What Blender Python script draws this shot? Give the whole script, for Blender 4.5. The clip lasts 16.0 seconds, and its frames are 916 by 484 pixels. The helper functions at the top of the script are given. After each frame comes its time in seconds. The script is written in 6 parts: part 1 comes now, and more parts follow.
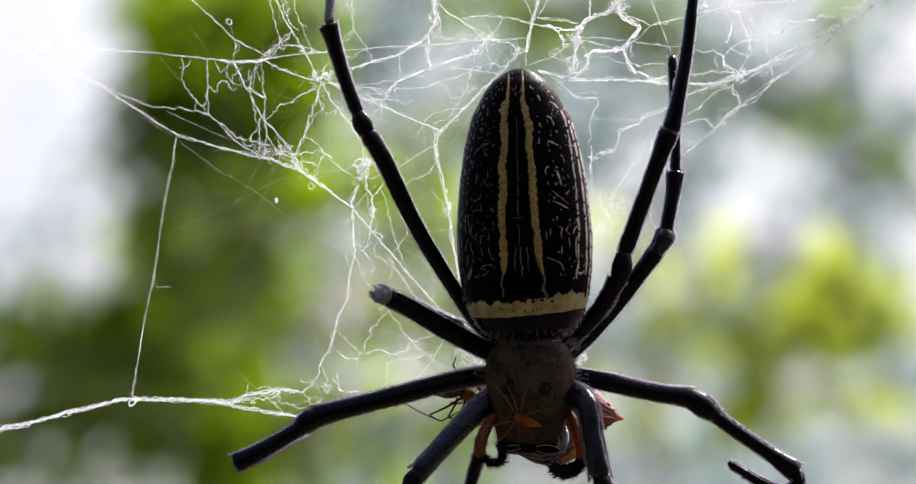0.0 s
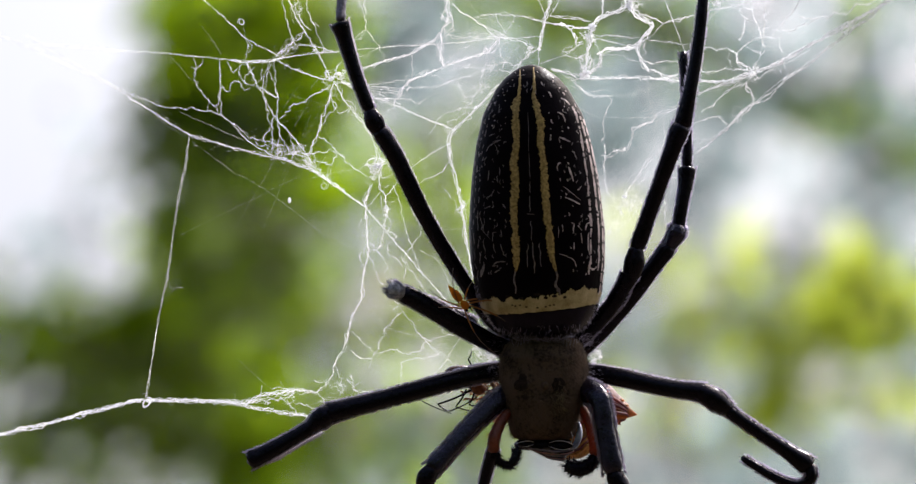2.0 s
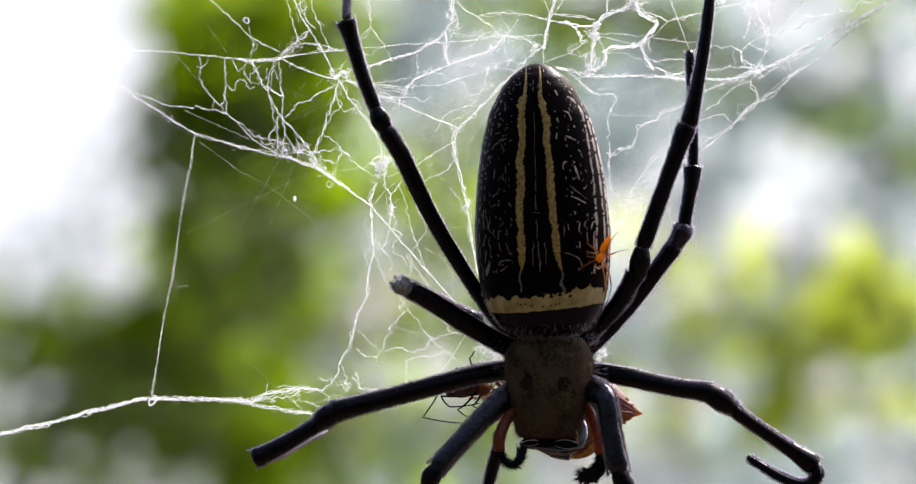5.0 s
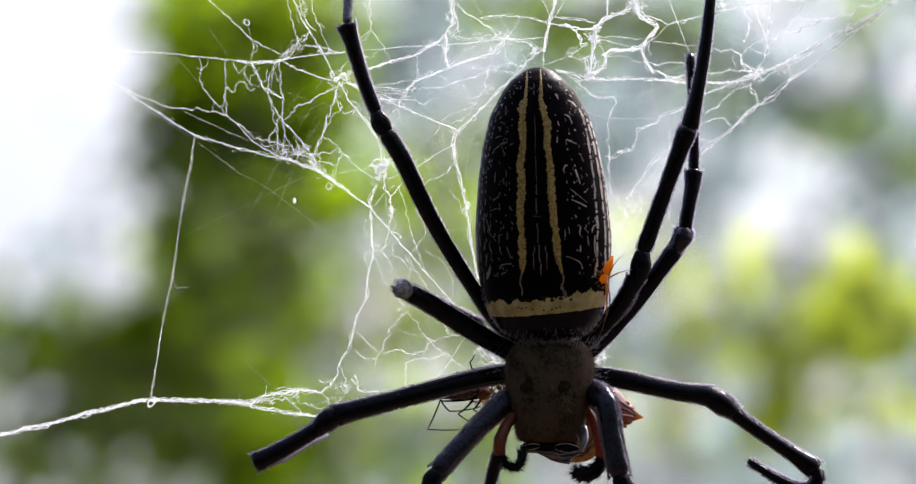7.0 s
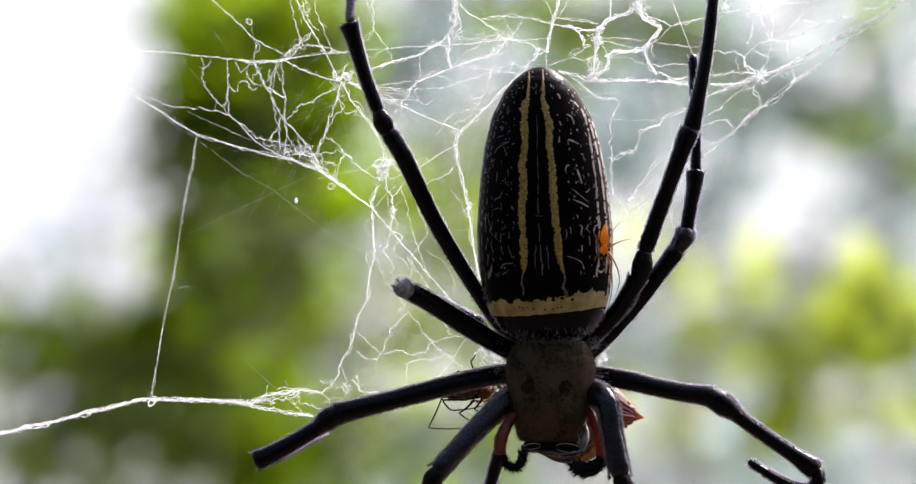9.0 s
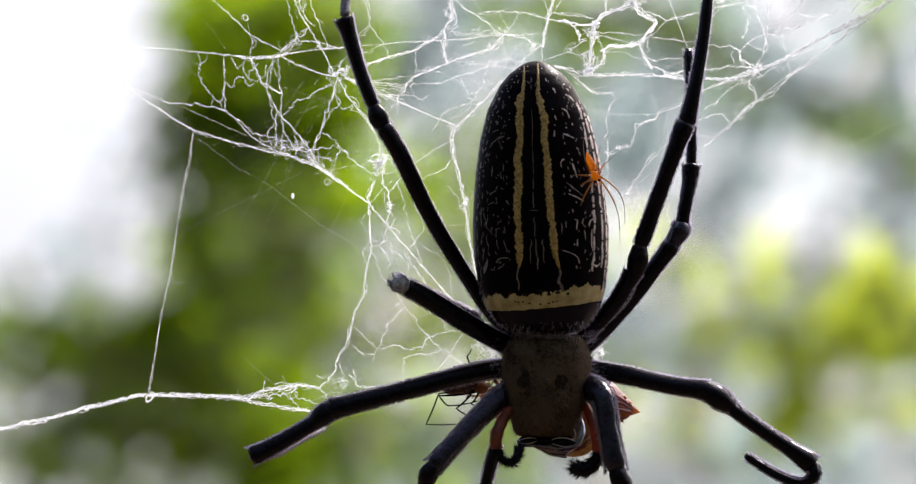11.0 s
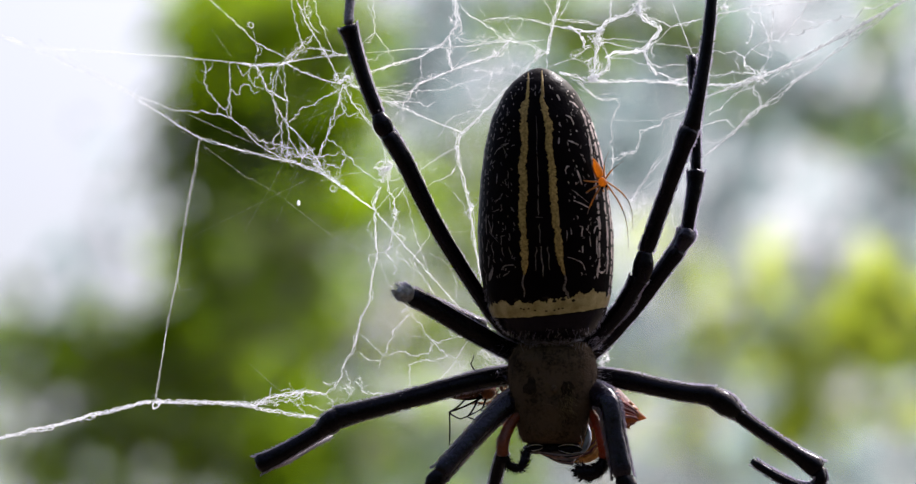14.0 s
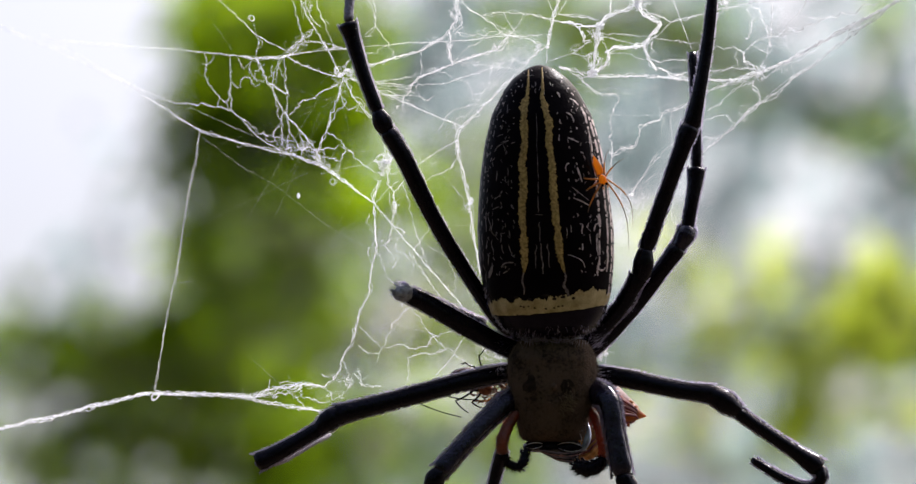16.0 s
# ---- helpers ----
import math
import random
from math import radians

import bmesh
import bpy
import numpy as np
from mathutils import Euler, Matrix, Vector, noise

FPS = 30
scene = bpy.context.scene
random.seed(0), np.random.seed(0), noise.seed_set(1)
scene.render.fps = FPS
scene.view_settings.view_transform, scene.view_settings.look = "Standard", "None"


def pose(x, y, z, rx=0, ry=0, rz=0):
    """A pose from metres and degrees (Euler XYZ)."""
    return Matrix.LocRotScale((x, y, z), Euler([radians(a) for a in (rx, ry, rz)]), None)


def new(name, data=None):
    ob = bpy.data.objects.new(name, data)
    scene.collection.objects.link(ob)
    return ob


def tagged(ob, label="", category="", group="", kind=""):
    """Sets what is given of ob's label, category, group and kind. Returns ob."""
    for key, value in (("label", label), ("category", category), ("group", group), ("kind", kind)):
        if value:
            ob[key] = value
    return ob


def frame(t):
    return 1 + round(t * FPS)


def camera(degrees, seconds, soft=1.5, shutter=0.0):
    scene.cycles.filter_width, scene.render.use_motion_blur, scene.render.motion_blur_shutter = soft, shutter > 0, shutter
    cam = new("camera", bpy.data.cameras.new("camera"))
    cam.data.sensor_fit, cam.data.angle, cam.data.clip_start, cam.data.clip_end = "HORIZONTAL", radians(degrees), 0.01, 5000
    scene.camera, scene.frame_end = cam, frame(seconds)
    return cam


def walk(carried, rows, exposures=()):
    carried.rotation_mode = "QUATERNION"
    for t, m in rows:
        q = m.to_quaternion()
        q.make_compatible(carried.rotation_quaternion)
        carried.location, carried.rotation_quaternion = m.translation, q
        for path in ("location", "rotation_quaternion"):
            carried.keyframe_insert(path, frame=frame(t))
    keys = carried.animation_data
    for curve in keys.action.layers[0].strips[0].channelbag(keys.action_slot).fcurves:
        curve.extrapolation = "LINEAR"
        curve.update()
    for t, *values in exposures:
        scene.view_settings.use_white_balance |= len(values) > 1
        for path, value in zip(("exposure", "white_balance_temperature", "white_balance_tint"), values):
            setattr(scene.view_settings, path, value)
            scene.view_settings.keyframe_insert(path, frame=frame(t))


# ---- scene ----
# Macro view of an orb-weaving spider in its tangled web, with a wood out of focus behind it.
# The web hangs in a leaning plane. Plan grid on that plane: 1 unit = 1/15 mm, x to the right,
# y down, depth in mm away from the viewer.
LENS = 12.0                                   # degrees across the width
UNIT = 0.001 / 15
D = 784 * UNIT / math.tan(radians(LENS / 2))  # from the eye to the web plane, about 0.5 m
LEAN = Matrix.Translation((0, 0, 1.75)) @ Matrix.Rotation(radians(14), 4, 'X')
STEP = 2 * math.tan(radians(LENS / 2)) / 1568  # radians for one plan unit at distance D

cam = camera(LENS, 16.0, soft=1.3)
cam.data.dof.use_dof = True
cam.data.dof.focus_distance = D - 0.002
cam.data.dof.aperture_fstop = cam.data.lens / 6.0   # an entrance pupil 6 mm wide
cam.data.dof.aperture_blades = 0

# time, drift of the near things across and down, roll, size, drift of the wood against the web across and down
SWAY = [
    (0, -35.1, 2.5, -0.05, 1.0008, -24, -20), (0.5, -30.2, -0.3, 0.04, 1.0011, -16, -15),
    (1, -17.5, 8.2, -0.05, 1.0008, -6, -10), (1.5, -14.2, 7.1, -0.35, 1.0007, -8, -12),
    (2, -13.5, -2.9, -0.39, 0.9987, -8, -15), (2.5, -19.5, -25.9, -0.42, 0.9983, 2, -15),
    (3, -19.8, -19.2, -0.33, 0.9994, 10, -15), (3.5, -12.2, -11.2, -0.34, 0.9987, 4, -12),
    (4, -6.8, -7.2, -0.16, 0.9999, -3, -8), (5.2, -4.0, -5.5, -0.27, 1.0002, -8, -7),
    (6.5, -1.1, -3.7, -0.37, 1.0004, -12, -5), (7, -2.9, 1.0, -0.25, 1.0004, -12, -5),
    (7.5, -4.4, -3.1, -0.24, 1.0019, -12, -4),
]
SWAY += [
    (8, 3.4, 6.4, -0.08, 1.0012, -9, -3), (8.5, 2.4, 5.5, -0.05, 1.0008, -5, -2),
    (9, 0.0, -0.0, 0.00, 1.0000, 0, 0), (10.2, -1.3, -5.3, -0.11, 1.0002, 14, 4),
    (11.5, -2.6, -10.5, -0.23, 1.0004, 26, 8), (12, 4.4, 8.1, -0.44, 1.0006, 23, 6),
    (12.5, 2.6, -0.7, -0.24, 1.0015, 20, 4), (13, 1.1, 2.3, -0.38, 1.0000, 18, 5),
    (13.5, 4.3, 9.8, -0.39, 1.0011, 18, 5), (14, 1.3, 3.5, -0.50, 0.9999, 19, 6),
    (14.5, 0.3, 4.7, -0.43, 1.0021, 20, 6), (15, 6.8, 15.8, -0.59, 1.0020, 21, 7),
    (15.5, 0.5, 2.8, -0.42, 1.0020, 23, 7),
]
SWAY += [
    (16, 1.0, -0.9, -0.42, 1.0023, 25, 8),
]


def eye_pose(dx, dy, roll, size, px, py):
    """The camera's pose from the drift of the near things and of the wood."""
    eye = Matrix.Translation((px * UNIT, -D / size, -py * UNIT))
    turn = pose(0, 0, 0, 90) @ Matrix.Rotation((dx + px) * STEP, 4, 'Y') @ Matrix.Rotation((dy + py) * STEP, 4, 'X')
    return LEAN @ eye @ turn @ pose(0, 0, 0, 0, 0, roll)


walk(cam, [(t, eye_pose(*rest)) for t, *rest in SWAY],
     exposures=[(t, 0.74 + e, 6430 + 900 * e + k, 12) for t, e, k in
                ((0, -0.19, 0), (0.5, -0.1, 0), (1.5, -0.14, 0), (2.5, -0.2, -30), (3, -0.12, -20), (4, -0.01, -40), (7, -0.08, -240), (9, 0.01, -110), (11.5, -0.13, 40), (12.7, -0.27, 80), (14, -0.25, -60), (16, -0.23, 0))])

# ---------------------------------------------------------------- light
SUN_EL, SUN_AZ = 52, 40        # degrees; azimuth from the view direction towards the right
world = bpy.data.worlds.new("sky")
scene.world = world
world.use_nodes = True
sky = world.node_tree.nodes.new("ShaderNodeTexSky")
sky.sky_type = 'NISHITA'
sky.sun_disc = False
sky.sun_elevation = radians(SUN_EL)
sky.sun_rotation = radians(SUN_AZ)
sky.dust_density = 10.0
sky.air_density = 1.0
sky.ozone_density = 1.0
world.node_tree.links.new(sky.outputs[0], world.node_tree.nodes["Background"].inputs[0])
world.node_tree.nodes["Background"].inputs[1].default_value = 0.15
sun = new("sun", bpy.data.lights.new("sun", 'SUN'))
sun.data.energy = 2.5
sun.data.angle = radians(5)
sun.data.color = (1.0, 0.985, 0.97)
ce = math.cos(radians(SUN_EL))
to_sun = Vector((ce * math.sin(radians(SUN_AZ)), ce * math.cos(radians(SUN_AZ)), math.sin(radians(SUN_EL))))
sun.matrix_basis = to_sun.to_track_quat('Z', 'Y').to_matrix().to_4x4()


# ---------------------------------------------------------------- materials
def material(name, low, high, rough=0.6, scale=400.0, bump=0.0, bump_scale=None, spec=0.5, translucent=None,
             rough_var=0.1, coat=0.0, island=0.0, coords='Object', metal=0.0, fine=0.25, sheen=0.0, gleam=(1, 1, 1)):
    """A surface whose colour wanders between low and high at two scales, with fine relief."""
    m = bpy.data.materials.new(name)
    m.use_nodes = True
    nt = m.node_tree
    n, l = nt.nodes, nt.links
    bsdf = n["Principled BSDF"]
    tc = n.new("ShaderNodeTexCoord")
    big = n.new("ShaderNodeTexNoise")
    big.inputs["Scale"].default_value = scale
    big.inputs["Detail"].default_value = 6
    small = n.new("ShaderNodeTexNoise")
    small.inputs["Scale"].default_value = scale * 7
    small.inputs["Detail"].default_value = 4
    l.new(tc.outputs[coords], big.inputs["Vector"])
    l.new(tc.outputs[coords], small.inputs["Vector"])
    mix = n.new("ShaderNodeMath")
    mix.operation = 'MULTIPLY_ADD'
    mix.inputs[1].default_value = fine
    l.new(small.outputs["Fac"], mix.inputs[0])
    l.new(big.outputs["Fac"], mix.inputs[2])
    fac = mix.outputs[0]
    if island:
        geo = n.new("ShaderNodeNewGeometry")
        add = n.new("ShaderNodeMath")
        add.operation = 'MULTIPLY_ADD'
        add.inputs[1].default_value = island
        l.new(geo.outputs["Random Per Island"], add.inputs[0])
        l.new(fac, add.inputs[2])
        fac = add.outputs[0]
    ramp = n.new("ShaderNodeValToRGB")
    mid = 0.5 + fine * 0.5 + island * 0.5
    ramp.color_ramp.elements[0].position = max(0.0, mid - 0.28 - island * 0.4)
    ramp.color_ramp.elements[1].position = min(1.0, mid + 0.28 + island * 0.4)
    ramp.color_ramp.elements[0].color = (*low, 1)
    ramp.color_ramp.elements[1].color = (*high, 1)
    l.new(fac, ramp.inputs[0])
    l.new(ramp.outputs[0], bsdf.inputs["Base Color"])
    r = n.new("ShaderNodeMapRange")
    r.inputs["To Min"].default_value = max(0.02, rough - rough_var)
    r.inputs["To Max"].default_value = min(1, rough + rough_var)
    l.new(small.outputs["Fac"], r.inputs["Value"])
    l.new(r.outputs[0], bsdf.inputs["Roughness"])
    bsdf.inputs["Specular IOR Level"].default_value = spec
    bsdf.inputs["Specular Tint"].default_value = (*gleam, 1)
    bsdf.inputs["Coat Weight"].default_value = coat
    bsdf.inputs["Metallic"].default_value = metal
    bsdf.inputs["Sheen Weight"].default_value = sheen
    if bump:
        tex = n.new("ShaderNodeTexNoise")
        tex.inputs["Scale"].default_value = bump_scale or scale * 12
        tex.inputs["Detail"].default_value = 5
        l.new(tc.outputs[coords], tex.inputs["Vector"])
        b = n.new("ShaderNodeBump")
        b.inputs["Strength"].default_value = bump
        b.inputs["Distance"].default_value = 0.6 / (bump_scale or scale * 12)
        l.new(tex.outputs["Fac"], b.inputs["Height"])
        l.new(b.outputs[0], bsdf.inputs["Normal"])
    if translucent:
        share, tint = translucent
        tr = n.new("ShaderNodeBsdfTranslucent")
        tr.inputs[0].default_value = (*tint, 1)
        if island:
            # old leaves let through less light than young ones
            age = n.new("ShaderNodeValToRGB")
            age.color_ramp.elements[0].color = (*(c * 0.35 for c in tint), 1)
            age.color_ramp.elements[1].color = (*(min(0.9, c * 1.65) for c in tint), 1)
            l.new(geo.outputs["Random Per Island"], age.inputs[0])
            l.new(age.outputs[0], tr.inputs[0])
        ms = n.new("ShaderNodeMixShader")
        ms.inputs[0].default_value = share
        l.new(bsdf.outputs[0], ms.inputs[1])
        l.new(tr.outputs[0], ms.inputs[2])
        l.new(ms.outputs[0], n["Material Output"].inputs["Surface"])
    return m


CHITIN = material("black_chitin", (0.0010, 0.0008, 0.0016), (0.006, 0.0048, 0.0095), 0.2, 900, 0.25, 2600, 0.18, rough_var=0.1, fine=0.6, gleam=(0.78, 0.74, 1.0))
BLUECHITIN = material("satin_chitin", (0.002, 0.0015, 0.004), (0.020, 0.016, 0.036), 0.17, 700, 0.5, 2200, 0.5, rough_var=0.12, fine=0.7, gleam=(0.76, 0.74, 1.0))
SHELL = material("abdomen_skin", (0.0018, 0.0012, 0.0020), (0.0065, 0.004, 0.006), 0.32, 300, 0.3, 3000, 0.03, rough_var=0.08, gleam=(0.85, 0.8, 1.0))
WAIST_SHEEN = material("waist_sheen", (0.003, 0.0025, 0.005), (0.013, 0.0108, 0.019), 0.2, 420, 0.25, 5000, 0.16, rough_var=0.06, fine=0.5, gleam=(0.62, 0.54, 1.0))
YELLOW = material("yellow_marking", (0.10, 0.062, 0.022), (0.60, 0.41, 0.15), 0.55, 3400, 0.6, 9000, 0.2, fine=0.7)
CREAM = material("cream_marking", (0.30, 0.215, 0.085), (0.66, 0.54, 0.30), 0.55, 900, 0.6, 9000, 0.3, fine=0.5)
FAINT = material("faint_marking", (0.06, 0.045, 0.05), (0.30, 0.25, 0.25), 0.5, 2400, 0.3, 9000, 0.3, fine=0.5)
PALE = material("pale_marking", (0.26, 0.19, 0.20), (0.80, 0.68, 0.68), 0.5, 1500, 0.3, 9000, 0.3, fine=0.5)
VELVET = material("carapace_hair", (0.021, 0.0142, 0.0115), (0.114, 0.077, 0.058), 0.85, 420, 1.0, 4200, 0.04, fine=0.9)
HAIR = material("brown_hair", (0.05, 0.036, 0.026), (0.15, 0.11, 0.075), 0.6, 900, 0, None, 0.25)
GOLDHAIR = material("golden_hair", (0.15, 0.11, 0.065), (0.36, 0.28, 0.17), 0.5, 900, 0, None, 0.4)
PATCH = material("dark_patch", (0.010, 0.007, 0.006), (0.034, 0.023, 0.019), 0.85, 1400, 0.6, 5000, 0.04, fine=0.8)
FRINGE = material("pale_bristles", (0.22, 0.20, 0.27), (0.55, 0.51, 0.66), 0.4, 1500, 0.0, None, 0.5, translucent=(0.7, (0.86, 0.82, 0.95)))
GREYHAIR = material("silver_hair", (0.05, 0.045, 0.07), (0.30, 0.28, 0.38), 0.45, 2600, 0.9, 6000, 0.4, fine=0.7)
KNEE = material("pale_knee", (0.03, 0.03, 0.05), (0.75, 0.75, 0.88), 0.3, 2200, 0.8, 5000, 0.5)
CHEEK_GLINT = material("cheek_glint", (0.08, 0.12, 0.25), (0.62, 0.72, 0.95), 0.14, 700, 0.4, 5000, 0.7)
RIM = material("pale_rim", (0.5, 0.46, 0.5), (0.85, 0.80, 0.84), 0.3, 900, 0.2, 6000, 0.5)
FOLD = material("jaw_fold", (0.05, 0.03, 0.04), (0.26, 0.19, 0.22), 0.35, 1200, 0.5, 4000, 0.4, fine=0.6)
PALPRED = material("palp_red", (0.010, 0.004, 0.004), (0.25, 0.058, 0.026), 0.28, 1100, 0.8, 4000, 0.5,
                   translucent=(0.2, (0.8, 0.18, 0.055)), fine=0.6)
AMBER = material("amber_body", (0.05, 0.014, 0.003), (0.24, 0.085, 0.014), 0.28, 1800, 0.5, 5000, 0.4,
                 translucent=(0.62, (1.0, 0.50, 0.08)), fine=0.6)
AMBERLEG = material("amber_leg", (0.06, 0.026, 0.01), (0.18, 0.10, 0.045), 0.35, 1500, 0.2, 6000, 0.4,
                    translucent=(0.55, (0.8, 0.42, 0.11)), fine=0.5)
SHINLEG = material("pale_brown_leg", (0.07, 0.05, 0.04), (0.22, 0.17, 0.145), 0.35, 1500, 0.2, 6000, 0.4,
                   translucent=(0.22, (0.6, 0.42, 0.28)), fine=0.5)
RUST = material("rust_body", (0.02, 0.005, 0.004), (0.42, 0.13, 0.04), 0.35, 2000, 0.6, 5000, 0.5,
                translucent=(0.12, (0.6, 0.2, 0.08)), fine=0.6)
RUSTDARK = material("rust_abdomen", (0.008, 0.003, 0.003), (0.085, 0.026, 0.017), 0.22, 1600, 0.6, 5000, 0.5,
                    translucent=(0.05, (0.5, 0.18, 0.09)), fine=0.7)
SCRAP = material("pale_scrap", (0.30, 0.10, 0.06), (0.80, 0.58, 0.48), 0.5, 1500, 0.7, 4000, 0.4,
                 translucent=(0.4, (0.8, 0.55, 0.45)), fine=0.8)
PREY = material("prey_skin", (0.03, 0.010, 0.018), (0.30, 0.13, 0.17), 0.32, 700, 0.8, 3000, 0.5,
                translucent=(0.4, (0.6, 0.22, 0.2)), fine=0.6)
PREYRIM = material("prey_rim", (0.14, 0.05, 0.05), (0.55, 0.30, 0.28), 0.3, 1400, 0.5, 4000, 0.5,
                   translucent=(0.5, (0.95, 0.55, 0.5)), fine=0.6)
PREYTIP = material("prey_tip", (0.03, 0.010, 0.008), (0.46, 0.18, 0.07), 0.35, 1000, 1.0, 2600, 0.5,
                   translucent=(0.4, (0.95, 0.42, 0.13)), fine=0.9)
FLAP = material("prey_flap", (0.05, 0.02, 0.008), (0.70, 0.42, 0.14), 0.35, 1500, 1.0, 2600, 0.5,
                translucent=(0.3, (0.95, 0.52, 0.16)), fine=0.7)
SILK = material("silk", (0.74, 0.75, 0.76), (0.90, 0.90, 0.91), 0.35, 300, 0.0, None, 0.5,
                translucent=(0.85, (0.93, 0.95, 0.98)))
FINESILK = material("fine_silk", (0.62, 0.65, 0.62), (0.80, 0.82, 0.80), 0.35, 300, 0.0, None, 0.5,
                    translucent=(0.85, (0.90, 0.92, 0.89)))


def thin_out(m, least, most, scale):
    """Lets some light straight through a thread, unevenly along it."""
    n, l = m.node_tree.nodes, m.node_tree.links
    out = n["Material Output"]
    before = out.inputs["Surface"].links[0].from_socket
    tc = n.new("ShaderNodeTexCoord")
    tex = n.new("ShaderNodeTexNoise")
    tex.inputs["Scale"].default_value = scale
    tex.inputs["Detail"].default_value = 3
    l.new(tc.outputs["Object"], tex.inputs["Vector"])
    r = n.new("ShaderNodeMapRange")
    r.inputs["From Min"].default_value, r.inputs["From Max"].default_value = 0.3, 0.7
    r.inputs["To Min"].default_value, r.inputs["To Max"].default_value = least, most
    l.new(tex.outputs["Fac"], r.inputs["Value"])
    clear = n.new("ShaderNodeBsdfTransparent")
    mix = n.new("ShaderNodeMixShader")
    l.new(r.outputs[0], mix.inputs[0])
    l.new(before, mix.inputs[1])
    l.new(clear.outputs[0], mix.inputs[2])
    l.new(mix.outputs[0], out.inputs["Surface"])


thin_out(SILK, 0.05, 0.55, 1200)
thin_out(FINESILK, 0.15, 0.6, 900)
BARK = material("bark", (0.06, 0.05, 0.04), (0.20, 0.18, 0.15), 0.9, 6, 0.9, 40, 0.2)
SOIL = material("leaf_litter", (0.022, 0.016, 0.010), (0.09, 0.066, 0.04), 0.95, 1.2, 0.8, 18, 0.2)


def leaf_material(name, low, high, tint, share=0.5):
    return material(name, low, high, 0.5, 3, 0.0, None, 0.35, translucent=(share, tint), island=0.8)


LEAF_OLIVE = leaf_material("leaf_olive", (0.034, 0.062, 0.003), (0.084, 0.122, 0.004), (0.265, 0.41, 0.004), 0.6)
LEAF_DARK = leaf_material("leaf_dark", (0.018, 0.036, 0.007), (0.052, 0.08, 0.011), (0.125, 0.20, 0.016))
LEAF_LIME = leaf_material("leaf_lime", (0.09, 0.12, 0.012), (0.13, 0.17, 0.02), (0.45, 0.59, 0.045), 0.66)
LEAF_BEIGE = leaf_material("leaf_beige", (0.09, 0.08, 0.05), (0.17, 0.15, 0.095), (0.52, 0.48, 0.32), 0.55)
# distant haze and sky are put into this blue-grey leaf tint
LEAF_HAZE = leaf_material("leaf_haze", (0.05, 0.076, 0.072), (0.11, 0.15, 0.145), (0.35, 0.47, 0.48), 0.55)


# ---------------------------------------------------------------- building
def P(x, y, d=0.0):
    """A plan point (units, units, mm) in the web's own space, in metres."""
    s = (D + d * 0.001) / D
    return Vector(((x - 784) * UNIT * s, d * 0.001, (414 - y) * UNIT * s))


def thing(name, at, label, category, group="", kind=""):
    """An Empty at a plan point of the leaning web plane."""
    ob = new(name)
    ob.empty_display_size = 0.002
    ob.matrix_basis = LEAN @ Matrix.Translation(at)
    tagged(ob, label, category, group, kind)
    return ob


